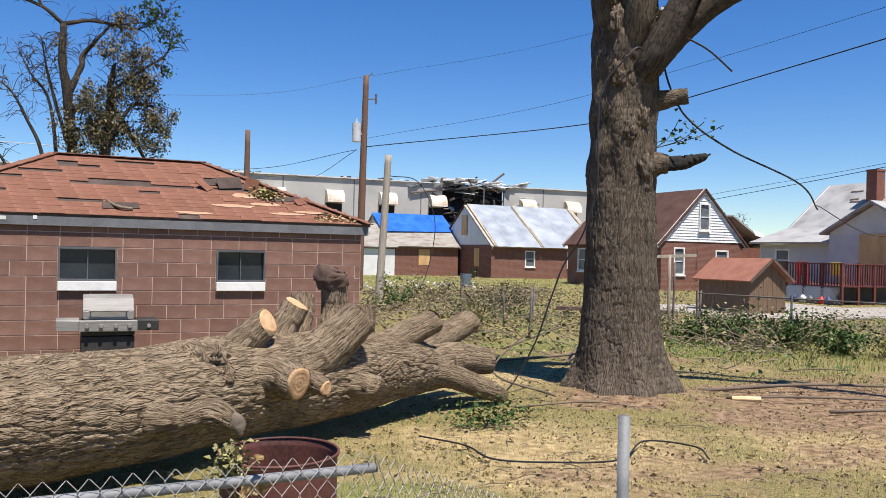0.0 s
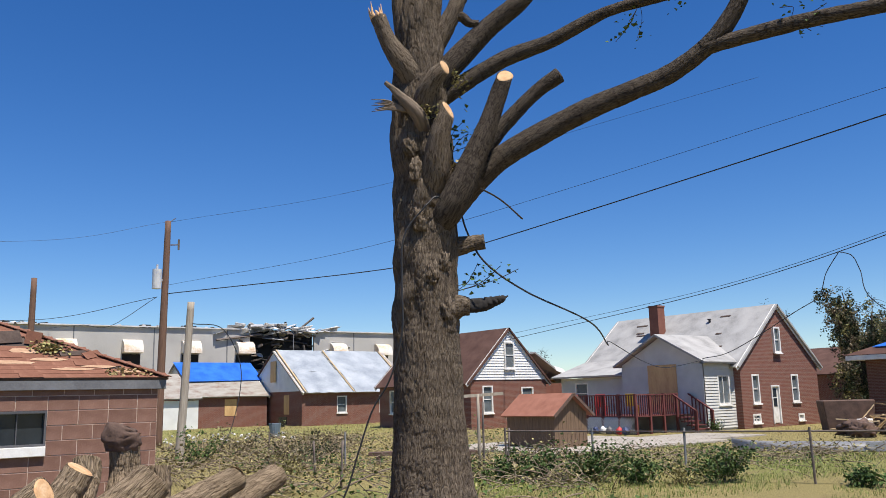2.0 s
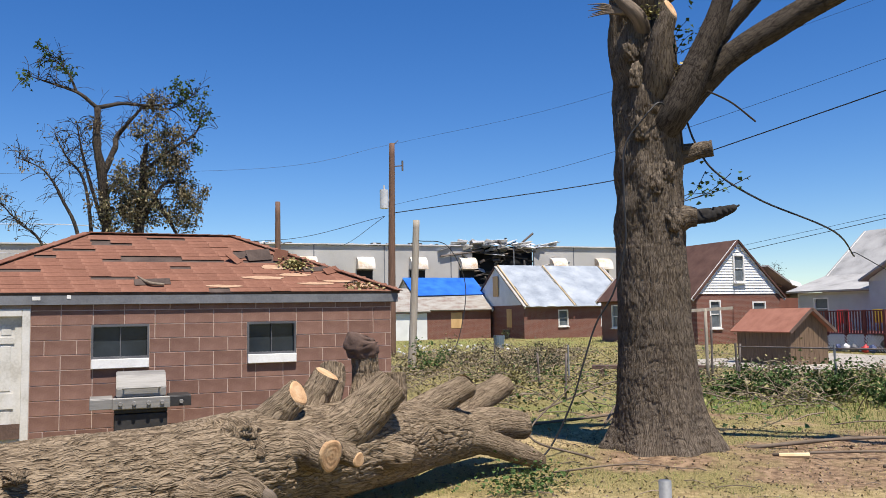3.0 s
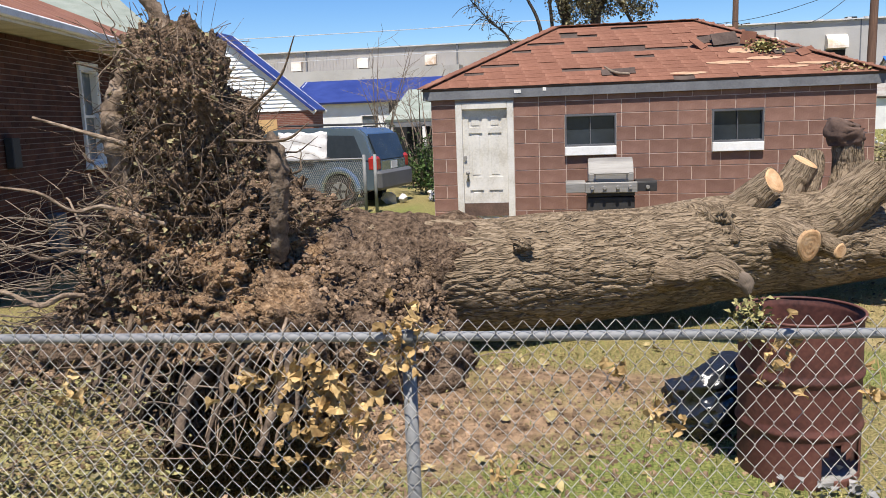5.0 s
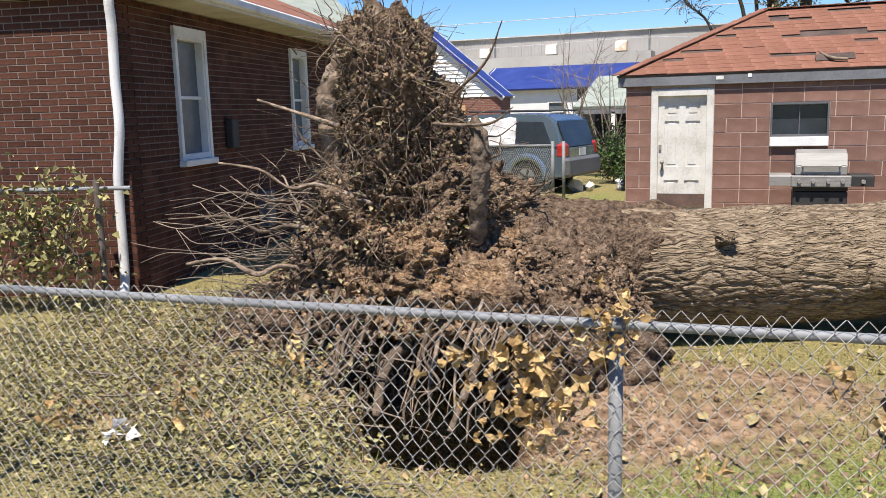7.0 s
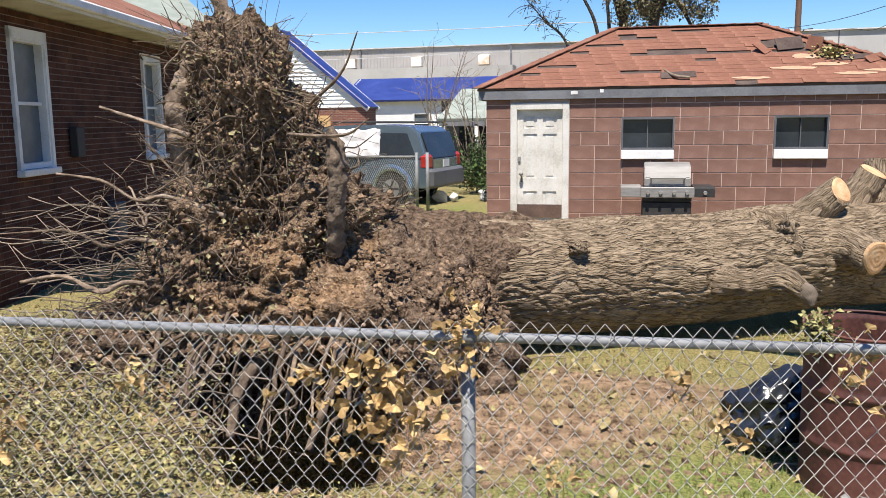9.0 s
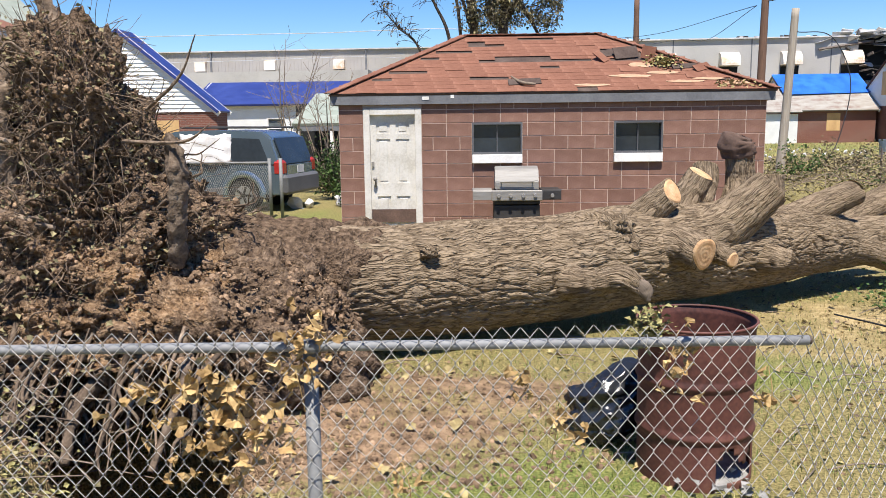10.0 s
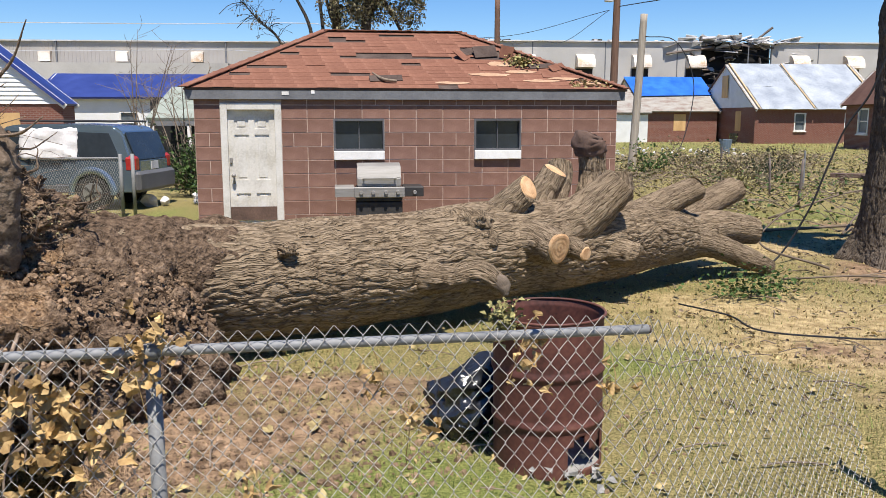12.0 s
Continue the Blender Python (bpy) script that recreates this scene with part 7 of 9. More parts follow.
arch = lambda cx, r: [(cx + r * math.cos(a), 0.36 + r * math.sin(a)) for a in np.linspace(0, math.pi, 9)]
low = [(2.15, 0.36), (2.18, 0.60), (2.14, 0.98), (-1.0, 1.0), (-2.1, 0.92), (-2.2, 0.6), (-2.15, 0.36)] + arch(-1.35, 0.40)[::-1] + arch(1.25, 0.40)[::-1]
side_outline("body", low, CW, "car_paint", bevel=0.02)
side_outline("cabin", [(2.12, 0.97), (1.90, 1.56), (1.72, 1.68), (0.6, 1.73), (-0.35, 1.71), (-0.6, 1.66), (-1.15, 1.0)], CW, "car_paint", 0.16, bevel=0.04)
for sgn in (-1, 1):
    for nm, pts, mt in (("rear_window", [(1.84, 1.08), (1.62, 1.54), (0.74, 1.57), (1.02, 1.08)], "glass"), ("door_window", [(0.86, 1.08), (0.62, 1.57), (-0.02, 1.58), (-0.1, 1.08)], "glass"), ("front_window", [(-0.18, 1.08), (-0.12, 1.58), (-0.45, 1.58), (-0.95, 1.08)], "glass")):
        bm = bmesh.new()
        vs = [bm.verts.new((x, sgn * (CW - 0.16 * (z - 0.95) + 0.006), z)) for x, z in pts]
        vs2 = [bm.verts.new((x, sgn * (CW - 0.16 * (z - 0.95) - 0.02), z)) for x, z in pts]
        bm.faces.new(vs), bm.faces.new(vs2[::-1])
        for i in range(4):
            bm.faces.new((vs[i], vs2[i], vs2[(i + 1) % 4], vs[(i + 1) % 4]))
        bmesh.ops.recalc_face_normals(bm, faces=bm.faces)
        part(nm, bm, mt, suv)
    bm = bmesh.new()
    cyl(bm, (-0.3, sgn * 0.66, 1.79), (1.75, sgn * 0.66, 1.77), 0.02, n=8)
    part("roof_rail", bm, "black_metal", suv)
    part("tail_light", boxes(((2.05, sgn * (CW - 0.12), 0.93), (0.24, 0.26, 0.34)), bevel=0.06), "tail", suv, "red tail light")
    part("door_handle", boxes(((0.55, sgn * (CW + 0.015), 0.93), (0.18, 0.03, 0.04)), bevel=0.006), "black_metal", suv)
    for cx in (-1.35, 1.25):
        bm = bmesh.new()
        cyl(bm, (cx, sgn * (CW - 0.24), 0.35), (cx, sgn * (CW - 0.0), 0.35), 0.35, n=28)
        wh = part("wheel", bm, "rubber", suv)
        bm = bmesh.new()
        cyl(bm, (cx, sgn * (CW - 0.03), 0.35), (cx, sgn * (CW + 0.008), 0.35), 0.215, 0.20, 20)
        part("rim", bm, "alloy", wh)
        bm = bmesh.new()
        for k in range(5):
            a = k * 1.2566
            beam(bm, (cx, sgn * (CW + 0.012), 0.35), (cx + 0.19 * math.cos(a), sgn * (CW + 0.012), 0.35 + 0.19 * math.sin(a)), 0.016, 0.05)
        part("spokes", bm, "black_metal", wh)
for sgn in (-1, 1):
    for cx in (-1.35, 1.25):
        bm = bmesh.new()
        rings = []
        for a in np.linspace(-0.12, math.pi + 0.12, 17):
            rings.append([bm.verts.new((cx + r_ * math.cos(a), sgn * y_, 0.36 + r_ * math.sin(a))) for r_, y_ in ((0.375, CW - 0.03), (0.385, CW + 0.035), (0.46, CW + 0.04), (0.52, CW + 0.002))])
        for p_, q_ in zip(rings, rings[1:]):
            for k in range(3):
                bm.faces.new((p_[k], q_[k], q_[k + 1], p_[k + 1]))
        bmesh.ops.recalc_face_normals(bm, faces=bm.faces)
        part("wheel_flare", bm, "car_paint", suv, "flared wheel arch", True)
    for x in (-0.98, -0.05, 0.92):
        part("door_seam", boxes(((x, sgn * (CW + 0.001), 0.76), (0.012, 0.006, 0.44))), "black_metal", suv)
    part("belt_trim", boxes(((0.45, sgn * (CW - 0.012), 1.06), (2.85, 0.025, 0.03))), "black_metal", suv)
    part("sill_cladding", boxes(((0, sgn * (CW + 0.004), 0.42), (1.72, 0.04, 0.16)), bevel=0.01), "car_grey", suv)
bm = bmesh.new()
grid = [[bm.verts.new((0.98 - 1.22 * i / 16, -(CW - 0.16 * max(0, z_ - 0.95) + 0.02 + 0.06 * math.sin(math.pi * i / 16) + 0.05 * noise.noise((i * 0.5, z_ * 7, 2))), z_ + 0.05 * noise.noise((i * 0.45, 0, z_)) * (1 if j in (0, 10) else 0.3)))
         for i in range(17)] for j, z_ in enumerate(np.linspace(1.02, 1.64, 11))]
for r0, r1 in zip(grid, grid[1:]):
    for i in range(16):
        bm.faces.new((r0[i], r0[i + 1], r1[i + 1], r1[i]))
sheet = part("window_sheet", bm, "plastic_sheet", suv, "billowing white plastic sheet taped over the window", True)
sheet.modifiers.new("thick", "SOLIDIFY").thickness = 0.004
part("bumper", boxes(((2.15, 0, 0.57), (0.22, 1.76, 0.42)), bevel=0.06), "car_grey", suv, "grey rear bumper")
bm = bmesh.new()
box(bm, (0, 0, 0), (0.03, 1.50, 0.60), 0.012)
o = part("tailgate_glass", bm, "glass", suv)
o.matrix_basis = pose(2.035, 0, 1.28, 0, -20, 0)
part("tailgate", boxes(((2.165, 0, 0.88), (0.03, 1.30, 0.22)), bevel=0.01), "car_paint", suv)
part("number_plate", boxes(((2.188, 0, 0.88), (0.012, 0.32, 0.16))), "white_paint", suv)

# gate posts in front of it
gate = thing("chain_link_gate", "galvanized gate posts with a scrap of chain-link", "gate", pose(0, 0, 0))
for x in (-3.02, -2.80):
    bm = bmesh.new()
    cyl(bm, (x, 16.6, 0), (x, 16.6, 1.18), 0.035, n=12)
    part("post", bm, "steel", gate, "", True)
bm = bmesh.new()
cyl(bm, (-4.6, 16.6, 1.10), (-3.02, 16.6, 1.10), 0.02, n=8)
part("top_rail", bm, "steel", gate)
pcs = []
for k in range(36):
    for s in (0, 1):
        pts = []
        for zi in range(26):
            pts.append((-4.6 + (k + ((0.5 if zi % 2 else 0.0) if s == 0 else (0.5 if zi % 2 else 1.0))) * 0.044 * 1.0, 16.58, 1.1 - zi * 0.044))
        pcs.append(zigzag(pts, 0.0018))
o = merged("wire_mesh", pcs, "wire", gate)
o["kind"] = "stuff"

# ---- warehouse ----
WA = math.radians(-3.2)
wm = Matrix.Translation((-40.0, 77.2, 0)) @ pose(0, 0, 0, 0, 0, math.degrees(WA))
wh = thing("warehouse", "long grey industrial building with a storm-torn upper wall", "warehouse", wm)
WT = 8.55
wall("wall", wh, pose(0, 0, 0), 38.5, WT - 0.25, [], "panel_metal", 0.3, "ribbed metal wall")
bm = bmesh.new()
for k in range(120):
    box(bm, (0.16 + k * 0.32, -0.02, WT / 2), (0.07, 0.04, WT - 0.3))
part("wall_ribs", bm, "panel_metal", wh)["kind"] = "stuff"
DX0, DX1 = 74.2, 80.8
wall("wall", wh, pose(39.0, 0, 0), 60, WT, [(DX0 - 39, DX1 - 39, 4.9, WT + 1)], "panel", 0.3, "grey precast concrete wall")
for k in range(9):
    part("panel_joint", boxes(((39.0 + 6.6 * k, -0.012, WT / 2), (0.10, 0.02, WT))), "fascia", wh)
part("coping", boxes(((56.3, -0.02, WT + 0.05), (35.0, 0.4, 0.10)), ((90.2, -0.02, WT + 0.05), (18.0, 0.4, 0.10)), ((19.2, -0.02, WT - 0.20), (38.5, 0.4, 0.10))), "torn_sheet", wh)
part("downpipe", boxes(((17.8, -0.1, 5.2), (0.14, 0.14, 6.2)), ((32.0, -0.1, 5.2), (0.14, 0.14, 6.2)), ((38.7, -0.1, 5.2), (0.14, 0.14, 6.4))), "fascia", wh)
part("low_annex", boxes(((24, -1.2, 3.2), (17, 2.0, 6.4))), "panel", wh, "pale low annex wall")
rng = random.Random(51)
for x, kind in ((16.9, 1), (23.3, 1), (29.6, 1), (58.2, 0), (63.5, 0), (68.6, 0), (73.6, 0), (83.3, 0), (88.4, 0), (94, 0)):
    v = new("awning_window")
    v.parent = wh
    zt = 7.45 if kind == 0 else 7.5
    bm = bmesh.new()
    k = 8
    pr = [(-0.02, zt)] + [(-1.0 * math.sin(a), zt - 1.15 + 1.15 * math.cos(a)) for a in np.linspace(0.25, math.pi / 2, k)] + [(-0.02, zt - 1.15)]
    if kind:
        pr = [(-0.02, zt), (-0.5, zt - 0.1), (-0.55, zt - 0.9), (-0.02, zt - 0.9)]
    vs = [bm.verts.new((xx, y, z)) for xx in (x - (0.5 if kind else 0.8), x + (0.5 if kind else 0.8)) for y, z in pr]
    n_ = len(pr)
    bm.faces.new(vs[:n_]), bm.faces.new(vs[:n_ - 1:-1])
    for i in range(n_):
        bm.faces.new((vs[i], vs[i + n_], vs[(i + 1) % n_ + n_], vs[(i + 1) % n_]))
    bmesh.ops.recalc_face_normals(bm, faces=bm.faces)
    part("hood", bm, "awning", v, "rust-stained pale hood")
    part("louvre", boxes(((x, -0.03, zt - (1.45 if kind else 1.95)), (0.95 if kind else 1.5, 0.06, 0.9 if kind else 1.4))), "dark", v)
# torn bay: near-black backing painted as the shade inside, hanging beams and sheets
part("shade_backing", boxes((((DX0 + DX1) / 2, 1.6, 6.6), (DX1 - DX0 + 1, 0.2, 4.2)), (((DX0 + DX1) / 2, 0.8, 4.8), (DX1 - DX0, 1.6, 0.2))), "dark", wh)
for i in range(46):
    bm = bmesh.new()
    a = Vector((rng.uniform(DX0 - 0.4, DX1 + 0.4), rng.uniform(-0.3, 1.0), rng.uniform(5.0, WT + 0.3)))
    d = Vector((rng.gauss(0, 1.6), rng.gauss(0, 0.3), rng.gauss(0, 0.5)))
    beam(bm, a, a + d, rng.uniform(0.06, 0.2), rng.uniform(0.06, 0.22), rng.uniform(0, 90))
    part("broken_beam", bm, "char" if i % 3 else "rust_steel", wh)
for i in range(60):
    bm = bmesh.new()
    box(bm, (0, 0, 0), (rng.uniform(0.5, 2.2), rng.uniform(0.3, 0.9), 0.03))
    for v in bm.verts:
        v.co.z += 0.3 * noise.noise(v.co * 1.5 + Vector((i, 0, 0)))
    o = part("torn_sheet", bm, "torn_sheet", wh, "bent torn roof sheet")
    spread_x = rng.uniform(DX0 - 1.5, DX1 + 0.8) if i < 38 else rng.uniform(DX0 - 3, DX1 + 5)
    o.matrix_basis = pose(spread_x, rng.uniform(-0.3, 1.2), WT + rng.uniform(-0.15, 0.45) if i < 46 else rng.uniform(6.0, WT), rng.uniform(-30, 30), rng.uniform(-20, 20), rng.uniform(-20, 20))
for i in range(26):
    bm = bmesh.new()
    box(bm, (0, 0, 0), (rng.uniform(0.2, 0.9), 0.2, rng.uniform(0.06, 0.25)))
    o = part("torn_edge", bm, "torn_sheet" if i % 2 else "char", wh)
    o.matrix_basis = pose(rng.uniform(40, 74), -0.05, WT + 0.10, rng.uniform(-20, 20), rng.uniform(-15, 15), rng.uniform(-20, 20))

# ---- poles and wires ----
pole = thing("utility_pole", "tall brown wooden utility pole with a grey transformer", "utility pole", pose(13.95, 38.3, 0))
tube("shaft", [(0, 0, -0.2), (0.05, 0, 5), (0.12, 0, 10.35)], [0.19, 0.17, 0.135], "pole_wood", pole, 20, 14)
bm = bmesh.new()
cyl(bm, (-0.36, -0.15, 7.1), (-0.36, -0.15, 8.0), 0.21, n=18)
cyl(bm, (-0.36, -0.15, 8.0), (-0.36, -0.15, 8.22), 0.05, n=8)
box(bm, (-0.2, -0.1, 7.5), (0.2, 0.1, 0.1))
part("transformer", bm, "insulator", pole, "grey can transformer")
bm = bmesh.new()
beam(bm, (0.1, 0, 9.2), (0.65, -0.1, 9.25), 0.05, 0.05)
cyl(bm, (0.62, -0.1, 9.0), (0.62, -0.1, 9.5), 0.05, n=8)
part("bracket", bm, "rust_steel", pole)
bm = bmesh.new()
cyl(bm, (0.10, -0.02, 10.2), (0.42, -0.1, 10.5), 0.02, n=6)
part("pin", bm, "rust_steel", pole)
p2 = thing("bare_pole", "weathered grey wooden pole leaning slightly", "utility pole", pose(11.45, 28.4, 0))
tube("shaft", [(-0.15, 0, -0.2), (0.0, 0, 2.7), (0.12, 0, 5.35)], [0.15, 0.135, 0.12], "pole_grey", p2, 20, 12)
p3 = thing("distant_pole", "distant brown wooden pole beyond the garage", "utility pole", pose(11.9, 55.8, 0))
tube("shaft", [(0, 0, -0.2), (0, 0, 5), (0, 0, 9.75)], [0.22, 0.2, 0.17], "pole_wood", p3, 12, 10)


def cable(name, pts, r, mat="cable", label="thin black overhead service cable", n=60):
    return tagged(merged(name, [wire_piece(pts, r, n, 5)], mat), label, "cable", "overhead wires")


PT = Vector((14.05, 38.2, 0))
cable("cable", [(14.08, 38.2, 6.9), (21.3, 30.2, 7.55), (22.55, 25.5, 8.0), (25.4, 9.5, 9.75), (27.0, 0, 11.2)], 0.022)
cable("cable", [(14.1, 38.2, 7.3), (21.3, 30.2, 8.78), (25.4, 9.5, 10.5), (27.0, 0, 11.6)], 0.008)
cable("cable", [(14.1, 38.2, 10.3), (8, 39.5, 9.0), (-6, 43, 8.6)], 0.006)
cable("cable", [(14.15, 38.2, 10.3), (21, 31, 11.4), (28, 16, 13.2)], 0.006)
cable("cable", [(13.7, 38.4, 6.75), (10.7, 47.4, 6.4), (6, 60, 7.4)], 0.014)
cable("cable", [(13.7, 38.4, 6.75), (14.3, 48, 6.2), (15.5, 58.7, 7.2), (17, 76, 8.4)], 0.014)
cable("cable", [(34.8, 38.0, 5.2), (32.5, 21.8, 6.2), (27.2, 10.6, 6.75), (24, 2, 8.0)], 0.016)
cable("cable", [(34.8, 38.4, 5.5), (32.5, 21.9, 6.32), (27.2, 10.6, 6.85), (24, 2, 8.1)], 0.010)
cable("cable", [(33.3, 16.4, 7.2), (33.1, 16.9, 6.4), (32.9, 17.2, 5.5), (32.4, 18.0, 4.9), (33.4, 21.6, 3.6), (35.0, 24.3, 3.4)], 0.018)
cable("cable", [(33.3, 16.4, 7.2), (33.5, 16.0, 7.0), (33.62, 15.8, 6.4), (33.75, 15.5, 5.2), (36.5, 14.5, 3.8), (42, 15, 3.3)], 0.018)
cable("pale_cable", [(-60, 62, 8.1), (-19.6, 60.5, 8.15), (-9.8, 60.5, 8.2), (1.1, 60.0, 8.2), (4.0, 76.5, 8.2)], 0.03, "pale_cable", "pale aluminium overhead cable")
cable("pale_cable", [(-60, 60, 6.2), (-19.6, 58.5, 6.15), (-5, 58.5, 6.3), (2.0, 76.5, 6.6)], 0.02, "pale_cable", "pale aluminium overhead cable")
tagged(merged("fallen_cable", [wire_piece([(7.62, 9.26, 4.47), (7.36, 9.42, 4.04), (7.30, 9.40, 3.35), (7.28, 9.38, 2.75), (7.17, 9.5, 2.16), (7.0, 9.69, 1.73), (6.85, 9.78, 1.23), (6.72, 9.9, 0.7), (6.4, 10.0, 0.1), (6.0, 9.9, 0.02)], 0.013, 80, 6), wire_piece([(7.62, 9.26, 4.47), (7.8, 9.22, 4.60), (8.05, 9.2, 4.35), (8.2, 9.3, 4.0)], 0.012, 30, 6)], "cable"), "black service cable hanging down the trunk", "cable")
tagged(merged("slack_cable", [wire_piece([(8.3, 9.4, 4.6), (8.43, 9.35, 4.15), (8.62, 9.2, 3.73), (9.3, 9.1, 3.35), (11.5, 9.9, 3.05), (16, 13.5, 3.0), (22.2, 18.8, 3.55), (26, 20.5, 3.0), (30, 22.5, 2.9), (35.2, 24.4, 3.35)], 0.014, 140, 6)], "cable"), "slack black service cable slung from the tree", "cable")
tagged(merged("looped_cable", [wire_piece([(11.6, 28.3, 4.6), (12.6, 28.0, 4.4), (13.2, 27.8, 3.0), (12.9, 27.7, 1.2), (12.3, 27.5, 0.2)], 0.016, 50, 5)], "cable"), "black cable looping down from the bare pole", "cable")

# ---- far chain-link fence ----
ff = thing("rear_fence", "sagging chain-link fence with thin steel posts", "fence", pose(0, 0, 0))
FP = [(12.3, 23.6), (13.1, 20.6), (13.9, 18.2), (14.75, 15.8), (15.4, 13.6), (16.05, 11.6), (17.2, 9.4), (18.4, 7.0), (19.6, 4.6)]
for i, (x, y) in enumerate(FP):
    bm = bmesh.new()
    cyl(bm, (x, y, -0.1), (x + 0.03 * (i % 3 - 1), y, 1.12 if i > 2 else 1.0), 0.026, n=8)
    part("post", bm, "rust_steel" if i % 3 == 0 else "steel", ff)
for (x, y), (u, v) in list(zip(FP, FP[1:]))[3:]:
    bm = bmesh.new()
    cyl(bm, (x, y, 1.04), (u, v, 1.04), 0.018, n=6)
    part("rail", bm, "rust_steel", ff)
pcs = []
for (x, y), (u, v) in list(zip(FP, FP[1:]))[2:]:
    L = math.hypot(u - x, v - y)
    k = int(L / 0.10)
    for i in range(k):
        for s in (0, 1):
            pts = []
            for zi in range(21):
                f = (i + ((0.5 if zi % 2 else 0) if s == 0 else (0.5 if zi % 2 else 1))) / k
                pts.append((x + (u - x) * f, y + (v - y) * f, 1.05 - zi * 0.05))
            pcs.append(zigzag(pts, 0.0016))
o = merged("wire_mesh", pcs, "rust_steel", ff)
o["kind"] = "stuff"
for i, (x, y, h_, lean) in enumerate(((15.2, 17.2, 1.75, 0.03), (15.75, 16.9, 1.05, 0.10), (10.6, 16.6, 1.0, 0.05), (11.3, 19.0, 0.9, -0.06))):
    o = tagged(tube("wooden_post", [(x, y, -0.1), (x + lean, y, h_)], [0.03, 0.026], "rust_steel", None, 4, 8), "thin rusty fence post standing in weeds", "post", "old posts")
cl = thing("clothes_post", "grey wooden clothes-line post with a cross bar", "post", pose(15.9, 18.2, 0))
tube("upright", [(0, 0, -0.1), (0, 0, 1.95)], [0.045, 0.04], "pole_grey", cl, 4, 8)
bm = bmesh.new()
beam(bm, (-0.75, 0.2, 1.88), (0.75, -0.2, 1.95), 0.06, 0.08)
part("cross_bar", bm, "pole_grey", cl)

# canoe, bins, debris
can = thing("canoe", "overturned long grey canoe lying on the grass", "canoe", pose(25.8, 14.0, 0.0, 0, 0, -66))
vs, fs = [], []
N1, N2 = 30, 10
for i in range(N1):
    s = i / (N1 - 1) * 2 - 1
    w = 0.42 * (1 - abs(s) ** 2.6) + 0.01
    hgt = 0.27 + 0.10 * abs(s) ** 4
    for j in range(N2):
        a = math.pi * j / (N2 - 1)
        vs.append((s * 2.5, w * math.cos(a), 0.02 + hgt * math.sin(a) ** 0.7))
for i in range(N1 - 1):
    for j in range(N2 - 1):
        fs.append((i * N2 + j, i * N2 + j + 1, (i + 1) * N2 + j + 1, (i + 1) * N2 + j))
raw("hull", vs, fs, "canoe", can, "", True)
part("name_bars", boxes(((1.7, -0.36, 0.22), (0.7, 0.02, 0.14))), "torn_sheet", can)
bm = bmesh.new()
vs = [bm.verts.new(p) for p in ((-0.9, -0.6, 0), (0.9, -0.6, 0), (0.9, 0.6, 0), (-0.9, 0.6, 0), (-1.05, -0.7, 1.35), (1.05, -0.7, 1.35), (1.05, 0.7, 1.35), (-1.05, 0.7, 1.35))]
for f in ((0, 1, 2, 3), (0, 1, 5, 4), (1, 2, 6, 5), (2, 3, 7, 6), (3, 0, 4, 7), (4, 5, 6, 7)):
    bm.faces.new([vs[i] for i in f])
bmesh.ops.recalc_face_normals(bm, faces=bm.faces)
bmesh.ops.bevel(bm, geom=bm.edges[:], offset=0.04, segments=1, affect="EDGES")
dm = part("dumpster", bm, "rot")
dm.matrix_basis = pose(37.4, 18.9, 0.0, 0, 0, -50)
tagged(dm, "dark brown metal rubbish container heaped with debris", "dumpster")
rng = random.Random(61)
for i in range(46):
    bm = bmesh.new()
    L = rng.uniform(0.8, 2.2)
    box(bm, (0, 0, 0), (L, rng.uniform(0.08, 0.22), 0.045))
    o = part("board", bm, "lumber" if i % 4 else "plywood")
    o.matrix_basis = pose(36.0 + rng.gauss(0.6, 0.9), 15.6 + rng.gauss(0, 1.3), 0.15 + abs(rng.gauss(0, 0.3)), rng.uniform(-20, 20), rng.gauss(0, 18) - 12, rng.uniform(-110, -40))
    tagged(o, "loose splintered lumber board on the debris heap", "board", "debris heap boards")
for i in range(12):
    o = blob("rubble", (35.9 + rng.gauss(0, 1.2), 15.5 + rng.gauss(0, 1.5), 0.25), (rng.uniform(0.4, 0.9), rng.uniform(0.3, 0.6), rng.uniform(0.25, 0.6)), ("soil", "torn_sheet", "char", "rot")[i % 4], None, 3, 0.8, 3.0, i + 40)
    tagged(o, "heap of crumpled storm debris", "rubble", "debris heaps")
bt = blob("blue_tarpaulin", (38.6, 13.6, 0.6), (1.6, 1.2, 0.6), "tarp", None, 4, 0.7, 2.5, 9)
tagged(bt, "crumpled bright blue tarpaulin on the debris heap", "tarpaulin")
pw = part("plywood_sheet", boxes(((0, 0, 0.6), (1.4, 0.03, 1.2))), "plywood")
pw.matrix_basis = pose(46.3, 24.6, 0, -12, 0, -20)
tagged(pw, "plywood sheet leaning by the brick house", "plywood")
for x, y in ((21.0, 41.0), (29.5, 57.0)):
    bm = bmesh.new()
    cyl(bm, (0, 0, 0), (0, 0, 0.75), 0.24, 0.33, 14)
    b_ = part("bucket", bm, "bucket" if x < 25 else "black_plastic")
    b_.matrix_basis = pose(x, y, 0)
    tagged(b_, "plastic tub standing in the grass", "tub")
